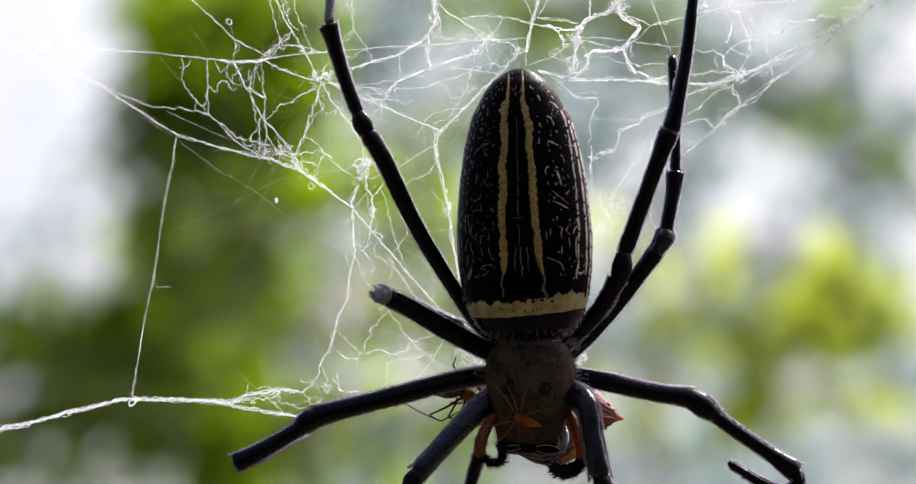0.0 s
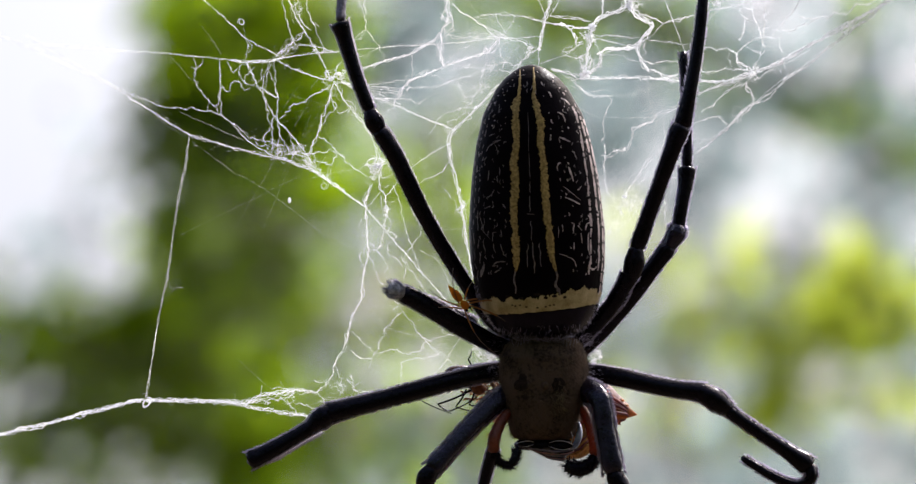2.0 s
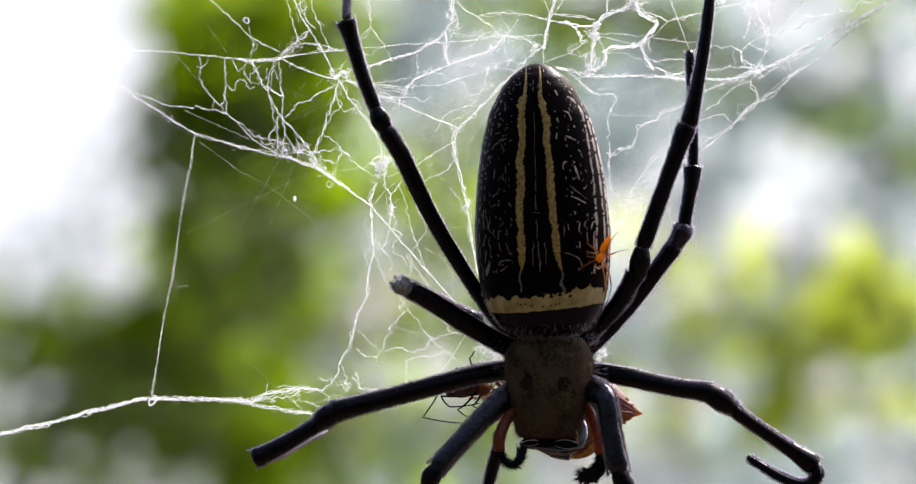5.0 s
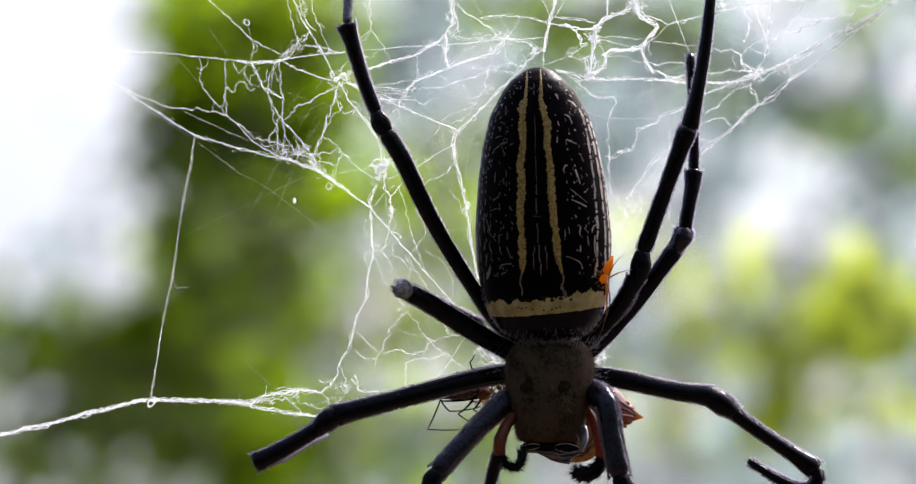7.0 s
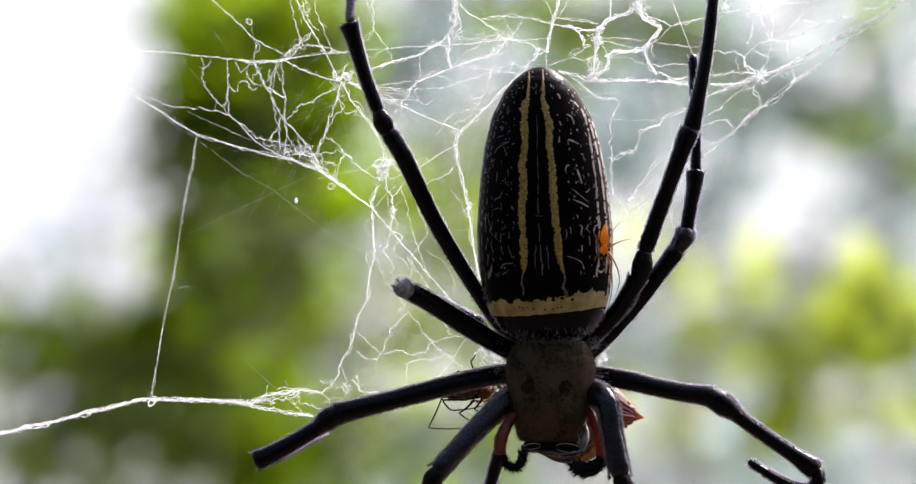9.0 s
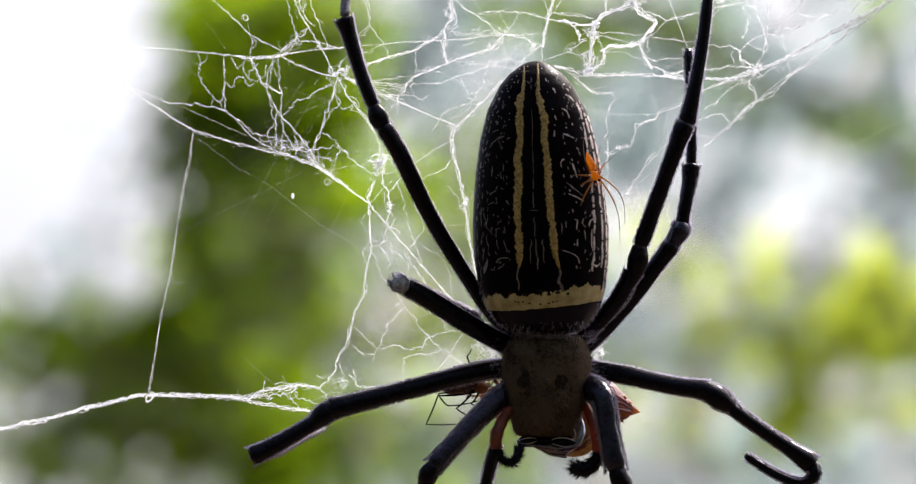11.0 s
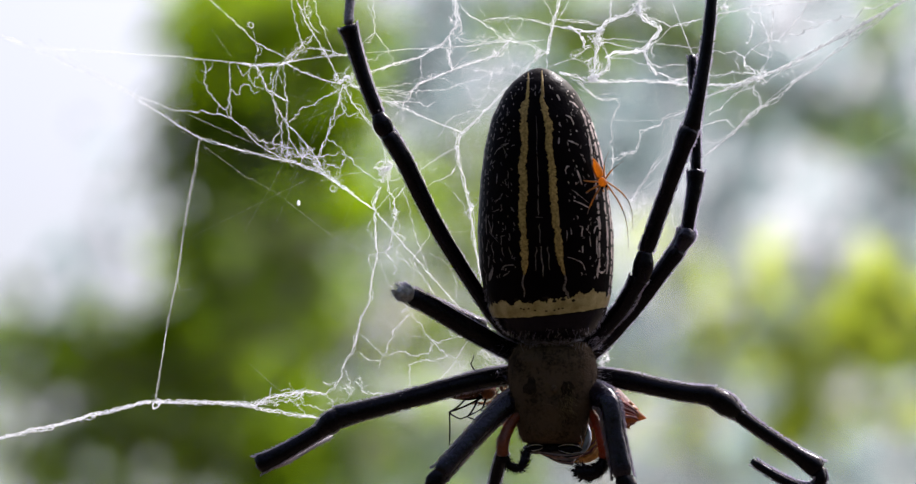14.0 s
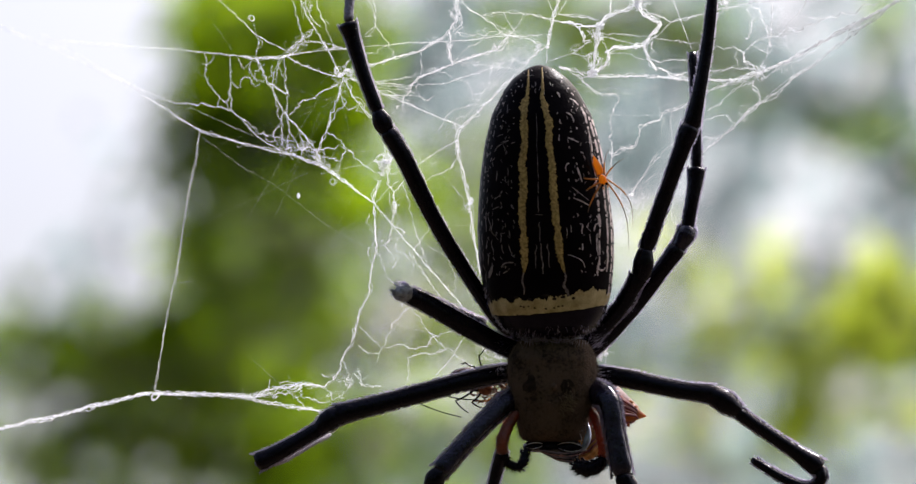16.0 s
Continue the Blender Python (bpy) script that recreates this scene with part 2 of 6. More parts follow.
class Shape:
    """Collects vertices and faces; made into one mesh by part()."""

    def __init__(self):
        self.v, self.f, self.s = [], [], []

    def add(self, verts, faces, slot=0):
        k = len(self.v)
        self.v += [tuple(p) for p in verts]
        self.f += [tuple(i + k for i in q) for q in faces]
        self.s += [slot] * len(faces)

    def tube(self, pts, radii, n=8, slot=0, cap=True, squash=1.0, keel=0.0):
        """A round limb along pts; keel raises four low edges along it."""
        pts = [Vector(p) for p in pts]
        rows, m = [], len(pts)
        side = None
        for i, p in enumerate(pts):
            t = (pts[min(i + 1, m - 1)] - pts[max(i - 1, 0)])
            if t.length < 1e-12:
                t = Vector((0, 0, 1))
            t.normalize()
            if side is None:
                side = t.cross(Vector((0, 1, 0.03)))
                if side.length < 1e-4:
                    side = t.cross(Vector((1, 0, 0)))
            side = (side - t * side.dot(t)).normalized()
            up = t.cross(side)
            for j in range(n):
                a = 2 * math.pi * j / n
                r = radii[i] * (1 + keel * math.cos(4 * a + 0.6))
                rows.append(p + side * (r * math.cos(a)) + up * (r * squash * math.sin(a)))
        faces = [(i * n + j, i * n + (j + 1) % n, (i + 1) * n + (j + 1) % n, (i + 1) * n + j)
                 for i in range(m - 1) for j in range(n)]
        if cap:
            faces.append(tuple(range(n))[::-1])
            faces.append(tuple((m - 1) * n + j for j in range(n)))
        self.add(rows, faces, slot)

    def ball(self, c, rx, ry, rz, n=12, rings=8, slot=0, turn=None):
        c = Vector(c)
        vs = []
        for i in range(rings + 1):
            a = math.pi * i / rings
            for j in range(n):
                b = 2 * math.pi * j / n
                p = Vector((rx * math.sin(a) * math.cos(b), ry * math.sin(a) * math.sin(b), rz * math.cos(a)))
                vs.append(c + (turn @ p if turn else p))
        fs = [(i * n + j, (i + 1) * n + j, (i + 1) * n + (j + 1) % n, i * n + (j + 1) % n)
              for i in range(rings) for j in range(n)]
        self.add(vs, fs, slot)

    def spine(self, base, way, length, r):
        """A thin stiff hair."""
        way = Vector(way).normalized()
        s = way.orthogonal().normalized() * r
        u = way.cross(s)
        self.add([Vector(base) + s, Vector(base) - s * 0.5 + u * 0.87, Vector(base) - s * 0.5 - u * 0.87,
                  Vector(base) + way * length], [(0, 1, 3), (1, 2, 3), (2, 0, 3)])

    def mesh(self, name, mats, smooth=True, merge=0.0):
        me = bpy.data.meshes.new(name)
        me.from_pydata(self.v, [], self.f)
        for m in (mats if isinstance(mats, (list, tuple)) else [mats]):
            me.materials.append(m)
        me.polygons.foreach_set("material_index", self.s)
        if smooth:
            me.polygons.foreach_set("use_smooth", [True] * len(me.polygons))
        if merge:
            bm = bmesh.new()
            bm.from_mesh(me)
            bmesh.ops.remove_doubles(bm, verts=bm.verts, dist=merge)
            bmesh.ops.recalc_face_normals(bm, faces=bm.faces)
            bm.to_mesh(me)
            bm.free()
        me.update()
        return me


def part(name, shape, mats, parent, label="", at=None, smooth=True, merge=0.0, kind=""):
    """Links a shape as one mesh under a thing or a part; its points are in the parent's space."""
    ob = new(name, shape.mesh(name, mats, smooth, merge))
    ob.parent = parent
    if at is not None:
        ob.matrix_basis = at
    if label or kind:
        tagged(ob, label, kind=kind)
    return ob


def smooth_line(pts, steps=6):
    """Catmull-Rom through pts (any sequence of numbers each)."""
    a = np.array([list(p) for p in pts], float)
    a = np.vstack([2 * a[0] - a[1], a, 2 * a[-1] - a[-2]])
    out = []
    for i in range(1, len(a) - 2):
        for k in range(steps):
            t = k / steps
            out.append(0.5 * (2 * a[i] + (a[i + 1] - a[i - 1]) * t + (2 * a[i - 1] - 5 * a[i] + 4 * a[i + 1] - a[i + 2]) * t * t
                              + (3 * a[i] - a[i - 1] - 3 * a[i + 1] + a[i + 2]) * t ** 3))
    out.append(a[-2])
    return out


def lerp_table(x, xs, ys):
    return float(np.interp(x, xs, ys))


rnd = random.Random(7)

# ---------------------------------------------------------------- the large spider
HUB = P(940, 590, -2)
spider = thing("orb_spider", HUB, "large black orb spider with yellow stripes hanging in its web", "spider")


def Q(x, y, d=0.0):
    """A plan point in the large spider's space."""
    return P(x, y, d) - HUB


ABD_S = [0, 0.006, 0.02, 0.05, 0.09, 0.18, 0.29, 0.40, 0.50, 0.60, 0.71, 0.82, 0.90, 0.95, 0.98, 0.995, 1.0]
ABD_W = [0, 14, 27, 46, 62, 85, 99, 108, 113, 116.5, 115.5, 109, 97, 81, 62, 38, 0]


def abdomen_point(s, a, proud=0.0):
    """s: 0 at the tail, 1 at the waist; a: angle round the axis, 0 towards the viewer, in degrees."""
    w = lerp_table(s, ABD_S, ABD_W) + proud
    x = 925 + 13 * s + w * math.sin(radians(a))
    y = 113 + 472 * s
    return Q(x, y, -3.2 - w * 0.86 / 15 * math.cos(radians(a)))


def build_abdomen():
    sh = Shape()
    n, m = 64, 90
    ss = [0.5 - 0.5 * math.cos(math.pi * i / m) for i in range(m + 1)]
    verts = []
    for s in ss:
        for j in range(n):
            a = 360 * j / n
            p = abdomen_point(s, a)
            wrinkle = noise.noise(Vector((s * 9, math.cos(radians(a)) * 3, math.sin(radians(a)) * 3))) * 0.8
            verts.append(abdomen_point(s, a, wrinkle * min(1, 8 * s * (1 - s))))
    faces = [(i * n + j, i * n + (j + 1) % n, (i + 1) * n + (j + 1) % n, (i + 1) * n + j) for i in range(m) for j in range(n)]
    sh.add(verts, faces)
    return part("abdomen", sh, SHELL, spider, "glossy black abdomen with yellow stripes and pale flecks", merge=1e-7)


def ribbon(sh, rows, proud=0.9, slot=0):
    """A marking on the abdomen: rows of (s, angle from, angle to)."""
    k = 5
    vs = []
    for s, a0, a1 in rows:
        for j in range(k + 1):
            lift = proud if 0 < j < k else 0.0
            vs.append(abdomen_point(s, a0 + (a1 - a0) * j / k, lift))
    w = k + 1
    sh.add(vs, [(i * w + j, i * w + j + 1, (i + 1) * w + j + 1, (i + 1) * w + j) for i in range(len(rows) - 1) for j in range(k)], slot)


def stripe_rows(sign):
    """One yellow stripe: its middle and half width down the back, with ragged edges."""
    if sign < 0:
        ys = [122, 150, 168, 176, 184, 200, 215, 240, 262, 282, 300, 330, 350, 385, 398, 412, 440, 456, 468]
        xs = [906, 905, 903, 899, 897, 898, 897, 899, 897, 893, 896, 896, 893, 894, 896, 896, 897, 897, 896]
        hs = [1.0, 2.6, 4.0, 7.5, 8.2, 6.0, 8.2, 6.2, 6.6, 7.6, 7.6, 8.2, 7.2, 7.4, 4.5, 8.0, 7.4, 5.0, 2.0]
    else:
        ys = [118, 150, 170, 184, 197, 206, 220, 244, 262, 282, 300, 330, 352, 382, 396, 410, 436, 452, 468]
        xs = [929, 930, 929, 934, 935, 940, 941, 940, 942, 945, 946, 947, 949, 951, 954, 955, 957, 960, 965]
        hs = [1.0, 3.0, 4.0, 7.4, 5.5, 7.6, 8.0, 7.2, 6.0, 6.8, 7.4, 7.6, 7.4, 7.4, 5.6, 8.0, 6.8, 4.6, 2.2]
    rows = []
    for i in range(300):
        y = ys[0] + (ys[-1] - ys[0]) * i / 299
        s = (y - 113) / 472
        w = lerp_table(s, ABD_S, ABD_W)
        half = 0.86 * lerp_table(y, ys, hs) * (1 + 0.12 * noise.noise(Vector((s * 48, sign * 5, 7))))
        c = lerp_table(y, ys, xs) - (925 + 13 * s)
        ragged = min(1.0, half / 5)
        jag = [ragged * (2.4 * noise.noise(Vector((s * 60, sign * 3, e))) + 2.4 * noise.noise(Vector((s * 140, sign, e))) + 3.0 * noise.noise(Vector((s * 300, sign, e)))) for e in (1, 4)]
        x0, x1 = c - half + jag[0], c + half + jag[1]
        rows.append((s, math.degrees(math.asin(max(-1, min(1, x0 / w)))), math.degrees(math.asin(max(-1, min(1, x1 / w))))))
    return rows


def band_shape():
    """The cream band before the waist, wavy on its upper edge."""
    sh = Shape()
    n, k = 240, 4
    vs = []
    for i in range(n + 1):
        a = -84 + 168 * i / n
        x = math.sin(radians(a))
        top = 0.845 - 0.018 * x + 0.008 * noise.noise(Vector((a * 0.09, 3, 0))) + 0.012 * max(-0.4, min(0.4, 3 * noise.noise(Vector((a * 0.12, 8, 0))))) + 0.010 * noise.noise(Vector((a * 0.45, 8, 0))) + 0.006 * noise.noise(Vector((a * 1.3, 8, 0)))
        top -= 0.02 * math.exp(-((a - 42) / 18) ** 2) + 0.012 * math.exp(-((a + 52) / 12) ** 2)
        bot = 0.899 - 0.018 * x + 0.003 * noise.noise(Vector((a * 0.12, 5, 2))) - 0.012 * abs(x) ** 3
        for j in range(k + 1):
            vs.append(abdomen_point(top + (bot - top) * j / k, a, 0.9 if 0 < j < k else 0.1))
    w = k + 1
    sh.add(vs, [(i * w + j, i * w + j + 1, (i + 1) * w + j + 1, (i + 1) * w + j) for i in range(n) for j in range(k)])
    return sh


def mark(sh, pts, width):
    """A pale mark on the abdomen through plan points, tapered and slightly ragged."""
    q = rnd.uniform(0, 99)
    line = smooth_line(pts, 6) if len(pts) > 1 else []
    vs = []
    for i, (x, y) in enumerate(line):
        x0, y0 = line[max(0, i - 1)]
        x1, y1 = line[min(len(line) - 1, i + 1)]
        ln = math.hypot(x1 - x0, y1 - y0) or 1
        nx, ny = -(y1 - y0) / ln, (x1 - x0) / ln
        x, y = x + 0.9 * noise.noise(Vector((q, i * 0.5, 0))), y + 0.6 * noise.noise(Vector((q, i * 0.5, 9)))
        u = i / (len(line) - 1)
        h = width * 0.72 * (0.35 + 0.65 * math.sin(math.pi * (0.06 + 0.88 * u)) ** 0.6) * (1 + 0.9 * noise.noise(Vector((q, 20, i * 0.7))))
        for e in (-1, 0, 1):
            px, py = x + nx * h * e, y + ny * h * e
            s = min(0.99, max(0.004, (py - 113) / 472))
            w = lerp_table(s, ABD_S, ABD_W)
            a = math.degrees(math.asin(max(-0.995, min(0.995, (px - 925 - 13 * s) / w))))
            vs.append(abdomen_point(s, a, 0.55 if e else 0.85))
    sh.add(vs, [(k * 3 + e, k * 3 + e + 1, k * 3 + e + 4, k * 3 + e + 3) for k in range(len(line) - 1) for e in (0, 1)])


def wander(x, y, way, n, step, stray):
    """Plan points of a short crooked mark that starts at (x, y)."""
    pts = [(x, y)]
    for _ in range(n):
        way += rnd.gauss(0, stray)
        x, y = x + step * math.sin(way), y + step * math.cos(way)
        pts.append((x, y))
    return pts


def flecks():
    """The clear pale marks, and the faint ones."""
    sh, dim = Shape(), Shape()

    def at(s, k):
        # k: -1 at the left outline, 1 at the right one
        return 925 + 13 * s + lerp_table(s, ABD_S, ABD_W) * k, 113 + 472 * s

    def line(width, *pts):
        mark(sh, list(pts), width)

    # wavy broken chains along the right flank
    for k0, k1, s0, s1, w in ((0.86, 0.775, 0.155, 0.70, 1.9), (0.93, 0.90, 0.19, 0.74, 1.7), (0.985, 0.955, 0.2, 0.80, 1.1), (0.993, 0.985, 0.3, 0.8, 0.6)):
        s = s0
        while s < s1:
            ln = rnd.choice((0.012, 0.03, 0.05, 0.08)) * rnd.uniform(0.8, 1.2)
            n = max(4, int(ln / 0.012))
            pts = []
            for i in range(n + 1):
                q = s + ln * i / n
                k = k0 + (k1 - k0) * (q - s0) / (s1 - s0)
                pts.append(at(q, min(0.994, k + 0.016 * (1 - k0) * 6 * noise.noise(Vector((q * 32, k0 * 90, 0))))))
            mark(sh, pts, w * 1.5 * rnd.uniform(0.7, 1.15))
            s += ln + rnd.uniform(0.004, 0.012)
    # duller, shorter ones along the left flank, and a few inner ones on the right
    for k, s0, s1, w in ((-0.975, 0.1, 0.8, 1.0), (-0.93, 0.12, 0.78, 1.0), (-0.865, 0.16, 0.74, 0.9), (-0.78, 0.5, 0.70, 0.7)):
        s = s0
        while s < s1:
            ln = rnd.uniform(0.008, 0.03) if s < 0.45 else rnd.uniform(0.015, 0.075)
            n = max(3, int(ln / 0.012))
            mark(dim, [at(s + ln * i / n, k + 0.07 * (1 - abs(k)) ** 0.5 * noise.noise(Vector(((s + ln * i / n) * 34, k * 70, 3)))) for i in range(n + 1)], w * rnd.uniform(0.7, 1.3))
            s += ln + rnd.uniform(0.005, 0.03)
    # crooked marks between the right stripe and the flank
    line(1.9, (975, 171), (983, 175), (990, 183))
    line(1.5, (969, 195), (977, 199), (981, 206), (982, 212))
    line(1.6, (972, 238), (980, 241), (990, 246))
    line(1.3, (958, 207), (959, 211), (961, 215))
    line(1.4, (958, 233), (957, 238), (957, 243))
    line(1.9, (954, 160), (957, 164), (959, 169))
    line(1.1, (942, 143), (943, 146), (944, 149))
    line(1.1, (977, 162), (980, 163), (982, 166))
    line(1.3, (969, 296), (968, 289), (971, 283), (975, 283))
    line(1.9, (988, 289), (992, 301), (996, 314))
    line(1.2, (986, 281), (987, 283), (988, 285))
    line(1.0, (994, 262), (996, 264), (999, 265))
    line(1.5, (981, 341), (995, 347), (1007, 354))
    line(1.3, (1002, 329), (1006, 327), (1009, 322))
    line(1.3, (991, 385), (996, 387), (995, 395), (995, 403))
    line(1.3, (996, 419), (996, 425), (996, 431))
    line(1.0, (1008, 403), (1009, 411), (1010, 420))
    line(0.8, (970, 438), (978, 440), (986, 443))
    line(0.9, (985, 444), (992, 446), (997, 452), (1000, 460))
    line(2.2, (1021, 457), (1023, 463), (1030, 465), (1035, 460))
    line(1.7, (1020, 372), (1026, 382), (1018, 388), (1016, 398))
    line(1.4, (1021, 402), (1020, 420), (1022, 440))
    line(0.9, (973, 308), (973, 311), (974, 313))
    line(0.6, (978, 322), (992, 333), (1008, 347))
    line(0.6, (976, 388), (977, 394), (977, 400))
    line(0.6, (969, 392), (970, 400), (969, 410))
    def faint(width, *pts):
        mark(dim, list(pts), width * 1.25)

    # and on the left
    faint(2.4, (836, 477), (839, 467), (843, 455))
    faint(1.3, (857, 459), (862, 453), (869, 451), (879, 451))
    faint(1.1, (860, 470), (864, 467), (869, 465))
    faint(0.9, (847, 262), (853, 253), (862, 247), (872, 242))
    faint(0.8, (857, 416), (858, 406), (857, 402), (864, 400))
    faint(0.8, (858, 420), (859, 428), (862, 436))
    faint(0.8, (871, 396), (872, 402), (873, 408))
    faint(0.7, (870, 420), (872, 427), (874, 434))
    faint(0.8, (870, 289), (870, 296), (870, 303))
    faint(0.7, (871, 309), (870, 314), (871, 319))
    faint(0.9, (852, 294), (851, 301), (850, 312))
    faint(0.8, (843, 277), (846, 274), (848, 271))
    faint(0.7, (843, 360), (850, 357), (855, 355))
    faint(0.8, (876, 352), (878, 357), (880, 360))
    faint(0.7, (848, 342), (853, 338), (858, 336))
    faint(0.8, (852, 236), (857, 233), (862, 232))
    faint(0.8, (858, 246), (863, 244), (869, 243))
    faint(0.8, (876, 248), (879, 246), (882, 245))
    faint(0.6, (838, 395), (846, 404), (853, 412))
    faint(0.6, (835, 372), (839, 384), (842, 396))
    faint(0.6, (866, 330), (868, 333), (870, 334))
    # a scatter of small dashes over the whole back
    for side, sheet, count in ((1, sh, 36), (-1, dim, 100), (1, dim, 50)):
        for _ in range(count):
            q = rnd.uniform(0.06, 0.76)
            w = lerp_table(q, ABD_S, ABD_W)
            least = (42 if side > 0 else 52) / w * (q > 0.12)
            if least > 0.9:
                continue
            k = rnd.uniform(least, 0.97)
            ln = rnd.uniform(0.004, 0.016)
            drift = rnd.gauss(0, 0.009)
            mark(sheet, [at(q + ln * i / 3, side * min(0.985, k + drift * i / 3 + 0.01 * math.sin(i * 2 + q * 90))) for i in range(4)], rnd.uniform(0.5, 1.0))
    # dots towards the tail
    for x, y, r in ((862, 180, 2.0), (880, 175, 1.4), (878, 165, 1.3), (868, 167, 1.4), (862, 208, 1.3), (852, 207, 1.3), (858, 218, 1.1), (880, 204, 1.2), (880, 213, 1.2), (853, 186, 1.2),
                    (977, 227, 1.9), (986, 223, 2.2)):
        mark(sh, wander(x, y, rnd.uniform(0, 3), 1, r * 1.3, 0), r)
    for x, y, r in ((980, 186, 1.1), (988, 188, 1.0), (945, 168, 1.0), (972, 153, 2.0), (962, 137, 1.4), (961, 142, 1.4), (947, 123, 2.0), (954, 197, 1.2), (957, 224, 1.3), (1008, 373, 1.3), (893, 139, 1.4), (889, 151, 1.2), (898, 128, 1.2),
                    (885, 145, 1.0), (876, 156, 1.1), (912, 122, 1.3), (935, 127, 1.2), (953, 130, 1.1)):
        mark(sh, wander(x, y, rnd.uniform(0, 3), 1, r * 1.3, 0), r)
    # the thin middle line with two short ones beside its lower end
    for x0, y0, x1, y1, w in ((918, 142, 918, 151, 0.9), (918, 154, 918, 162, 0.9), (919, 196, 920, 262, 0.55), (920, 265, 921, 310, 0.7), (921, 313, 921, 333, 1.0), (921, 338, 921, 366, 1.1)):
        mark(dim, [(x0 + (x1 - x0) * i / 6 + rnd.gauss(0, 0.6), y0 + (y1 - y0) * i / 6) for i in range(7)], w)
    for x0, y0, x1, y1, w in ((915, 369, 928, 370, 0.7), (923, 381, 924, 415, 1.0), (925, 418, 929, 471, 1.6), (916, 420, 916, 461, 1.0), (936, 419, 940, 460, 1.1), (902, 132, 916, 131, 0.6)):
        mark(dim, [(x0 + (x1 - x0) * i / 6 + rnd.gauss(0, 0.7), y0 + (y1 - y0) * i / 6) for i in range(7)], w)
    # lower ends of the stripes, trickling down to the band
    faint(1.6, (896, 466), (894, 475), (893, 484), (896, 494), (896, 506))
    faint(1.8, (964, 466), (967, 475), (966, 484))
    faint(3.0, (966, 484), (963, 490), (968, 498), (972, 508))
    return sh, dim


def build_spider_body():
    abdomen = build_abdomen()
    for sign in (-1, 1):
        sh = Shape()
        ribbon(sh, stripe_rows(sign), 1.1)
        part("stripe", sh, YELLOW, abdomen, "ragged mustard yellow stripe")
    part("band", band_shape(), CREAM, abdomen, "cream cross band")
    clear, dim = flecks()
    part("mottling", clear, PALE, abdomen, "pale broken dashes and dots", kind="stuff")
    part("mottling", dim, FAINT, abdomen, "faint dull dashes", kind="stuff")
    dots = Shape()
    for a, s in ((-24, .877), (-19, .875), (-13, .881), (-2, .884), (6, .881), (10, .876), (14, .874), (-27, .874)):
        dots.ball(abdomen_point(s, a, 0.8), 2.2 * UNIT, 1.0 * UNIT, 1.5 * UNIT, 8, 6)
    for a, q, w in ((-30, .842, 5), (-17, .850, 4), (-2, .836, 7), (6, .848, 4), (14, .842, 5), (24, .846, 4)):
        dots.ball(abdomen_point(q, a, 0.5), w * UNIT, 1.2 * UNIT, 2.4 * UNIT, 10, 6)
    part("dots", dots, PATCH, abdomen)
    # the purple sheen below the band is put into a lighter skin colour
    waist = Shape()
    n, k = 80, 10
    vs = []
    for i in range(n + 1):
        a = -88 + 176 * i / n
        x = math.sin(radians(a))
        bot = 0.903 - 0.018 * x - 0.012 * abs(x) ** 3
        for j in range(k + 1):
            vs.append(abdomen_point(bot + (0.994 - bot) * j / k, a, 0.35))
    waist.add(vs, [(i * (k + 1) + j, i * (k + 1) + j + 1, (i + 1) * (k + 1) + j + 1, (i + 1) * (k + 1) + j) for i in range(n) for j in range(k)])
    part("waist_skin", waist, WAIST_SHEEN, abdomen, "purple-black skin between band and waist, lightened for its sheen")
    fuzz = Shape()
    for _ in range(320):
        q, a = 0.995 - 0.05 * rnd.random() ** 2.5, rnd.uniform(-86, 86)
        base = abdomen_point(q, a, 0.2)
        fuzz.spine(base, Vector((rnd.gauss(0, 0.5), -rnd.uniform(0.2, 0.8), -1)), rnd.uniform(4, 10) * UNIT, 0.36 * UNIT)
    for _ in range(260):
        q, a = rnd.uniform(0.80, 0.97), rnd.choice((-1, 1)) * rnd.uniform(70, 90)
        fuzz.spine(abdomen_point(q, a, 0.2), Vector((rnd.gauss(0, 0.5) + math.copysign(0.6, a), -rnd.uniform(0, 0.5), -1)), rnd.uniform(3, 7) * UNIT, 0.26 * UNIT)
    part("waist_fuzz", fuzz, FRINGE, abdomen, "fine pale down at the waist", kind="stuff")

    # head shield
    sh = Shape()
    ys = [578, 584, 595, 615, 640, 665, 690, 715, 735, 748, 756, 760]
    ws = [18, 56, 66, 75, 76.5, 74, 70, 63, 58.5, 55, 48, 16]
    hs = [1.0, 2.6, 3.6, 4.4, 4.6, 4.8, 4.9, 4.7, 4.4, 4.0, 3.2, 1.0]
    n, m = 48, 60
    vs = []

    def shield(u, a, proud=0.0):
        y = 578 + 182 * u
        w, h = lerp_table(y, ys, ws), lerp_table(y, ys, hs)
        ca, sa = math.cos(radians(a)), math.sin(radians(a))
        q = 2.6
        sx = math.copysign(abs(sa) ** (2 / q), sa)
        cx = math.copysign(abs(ca) ** (2 / q), ca)
        lump = 1 + 0.05 * noise.noise(Vector((u * 5, sa * 2, ca)))
        return Q(943 - 1.5 * u + w * sx, y, -2.6 - (h * cx * lump + proud))

    for i in range(m + 1):
        for j in range(n):
            vs.append(shield(i / m, 360 * j / n))
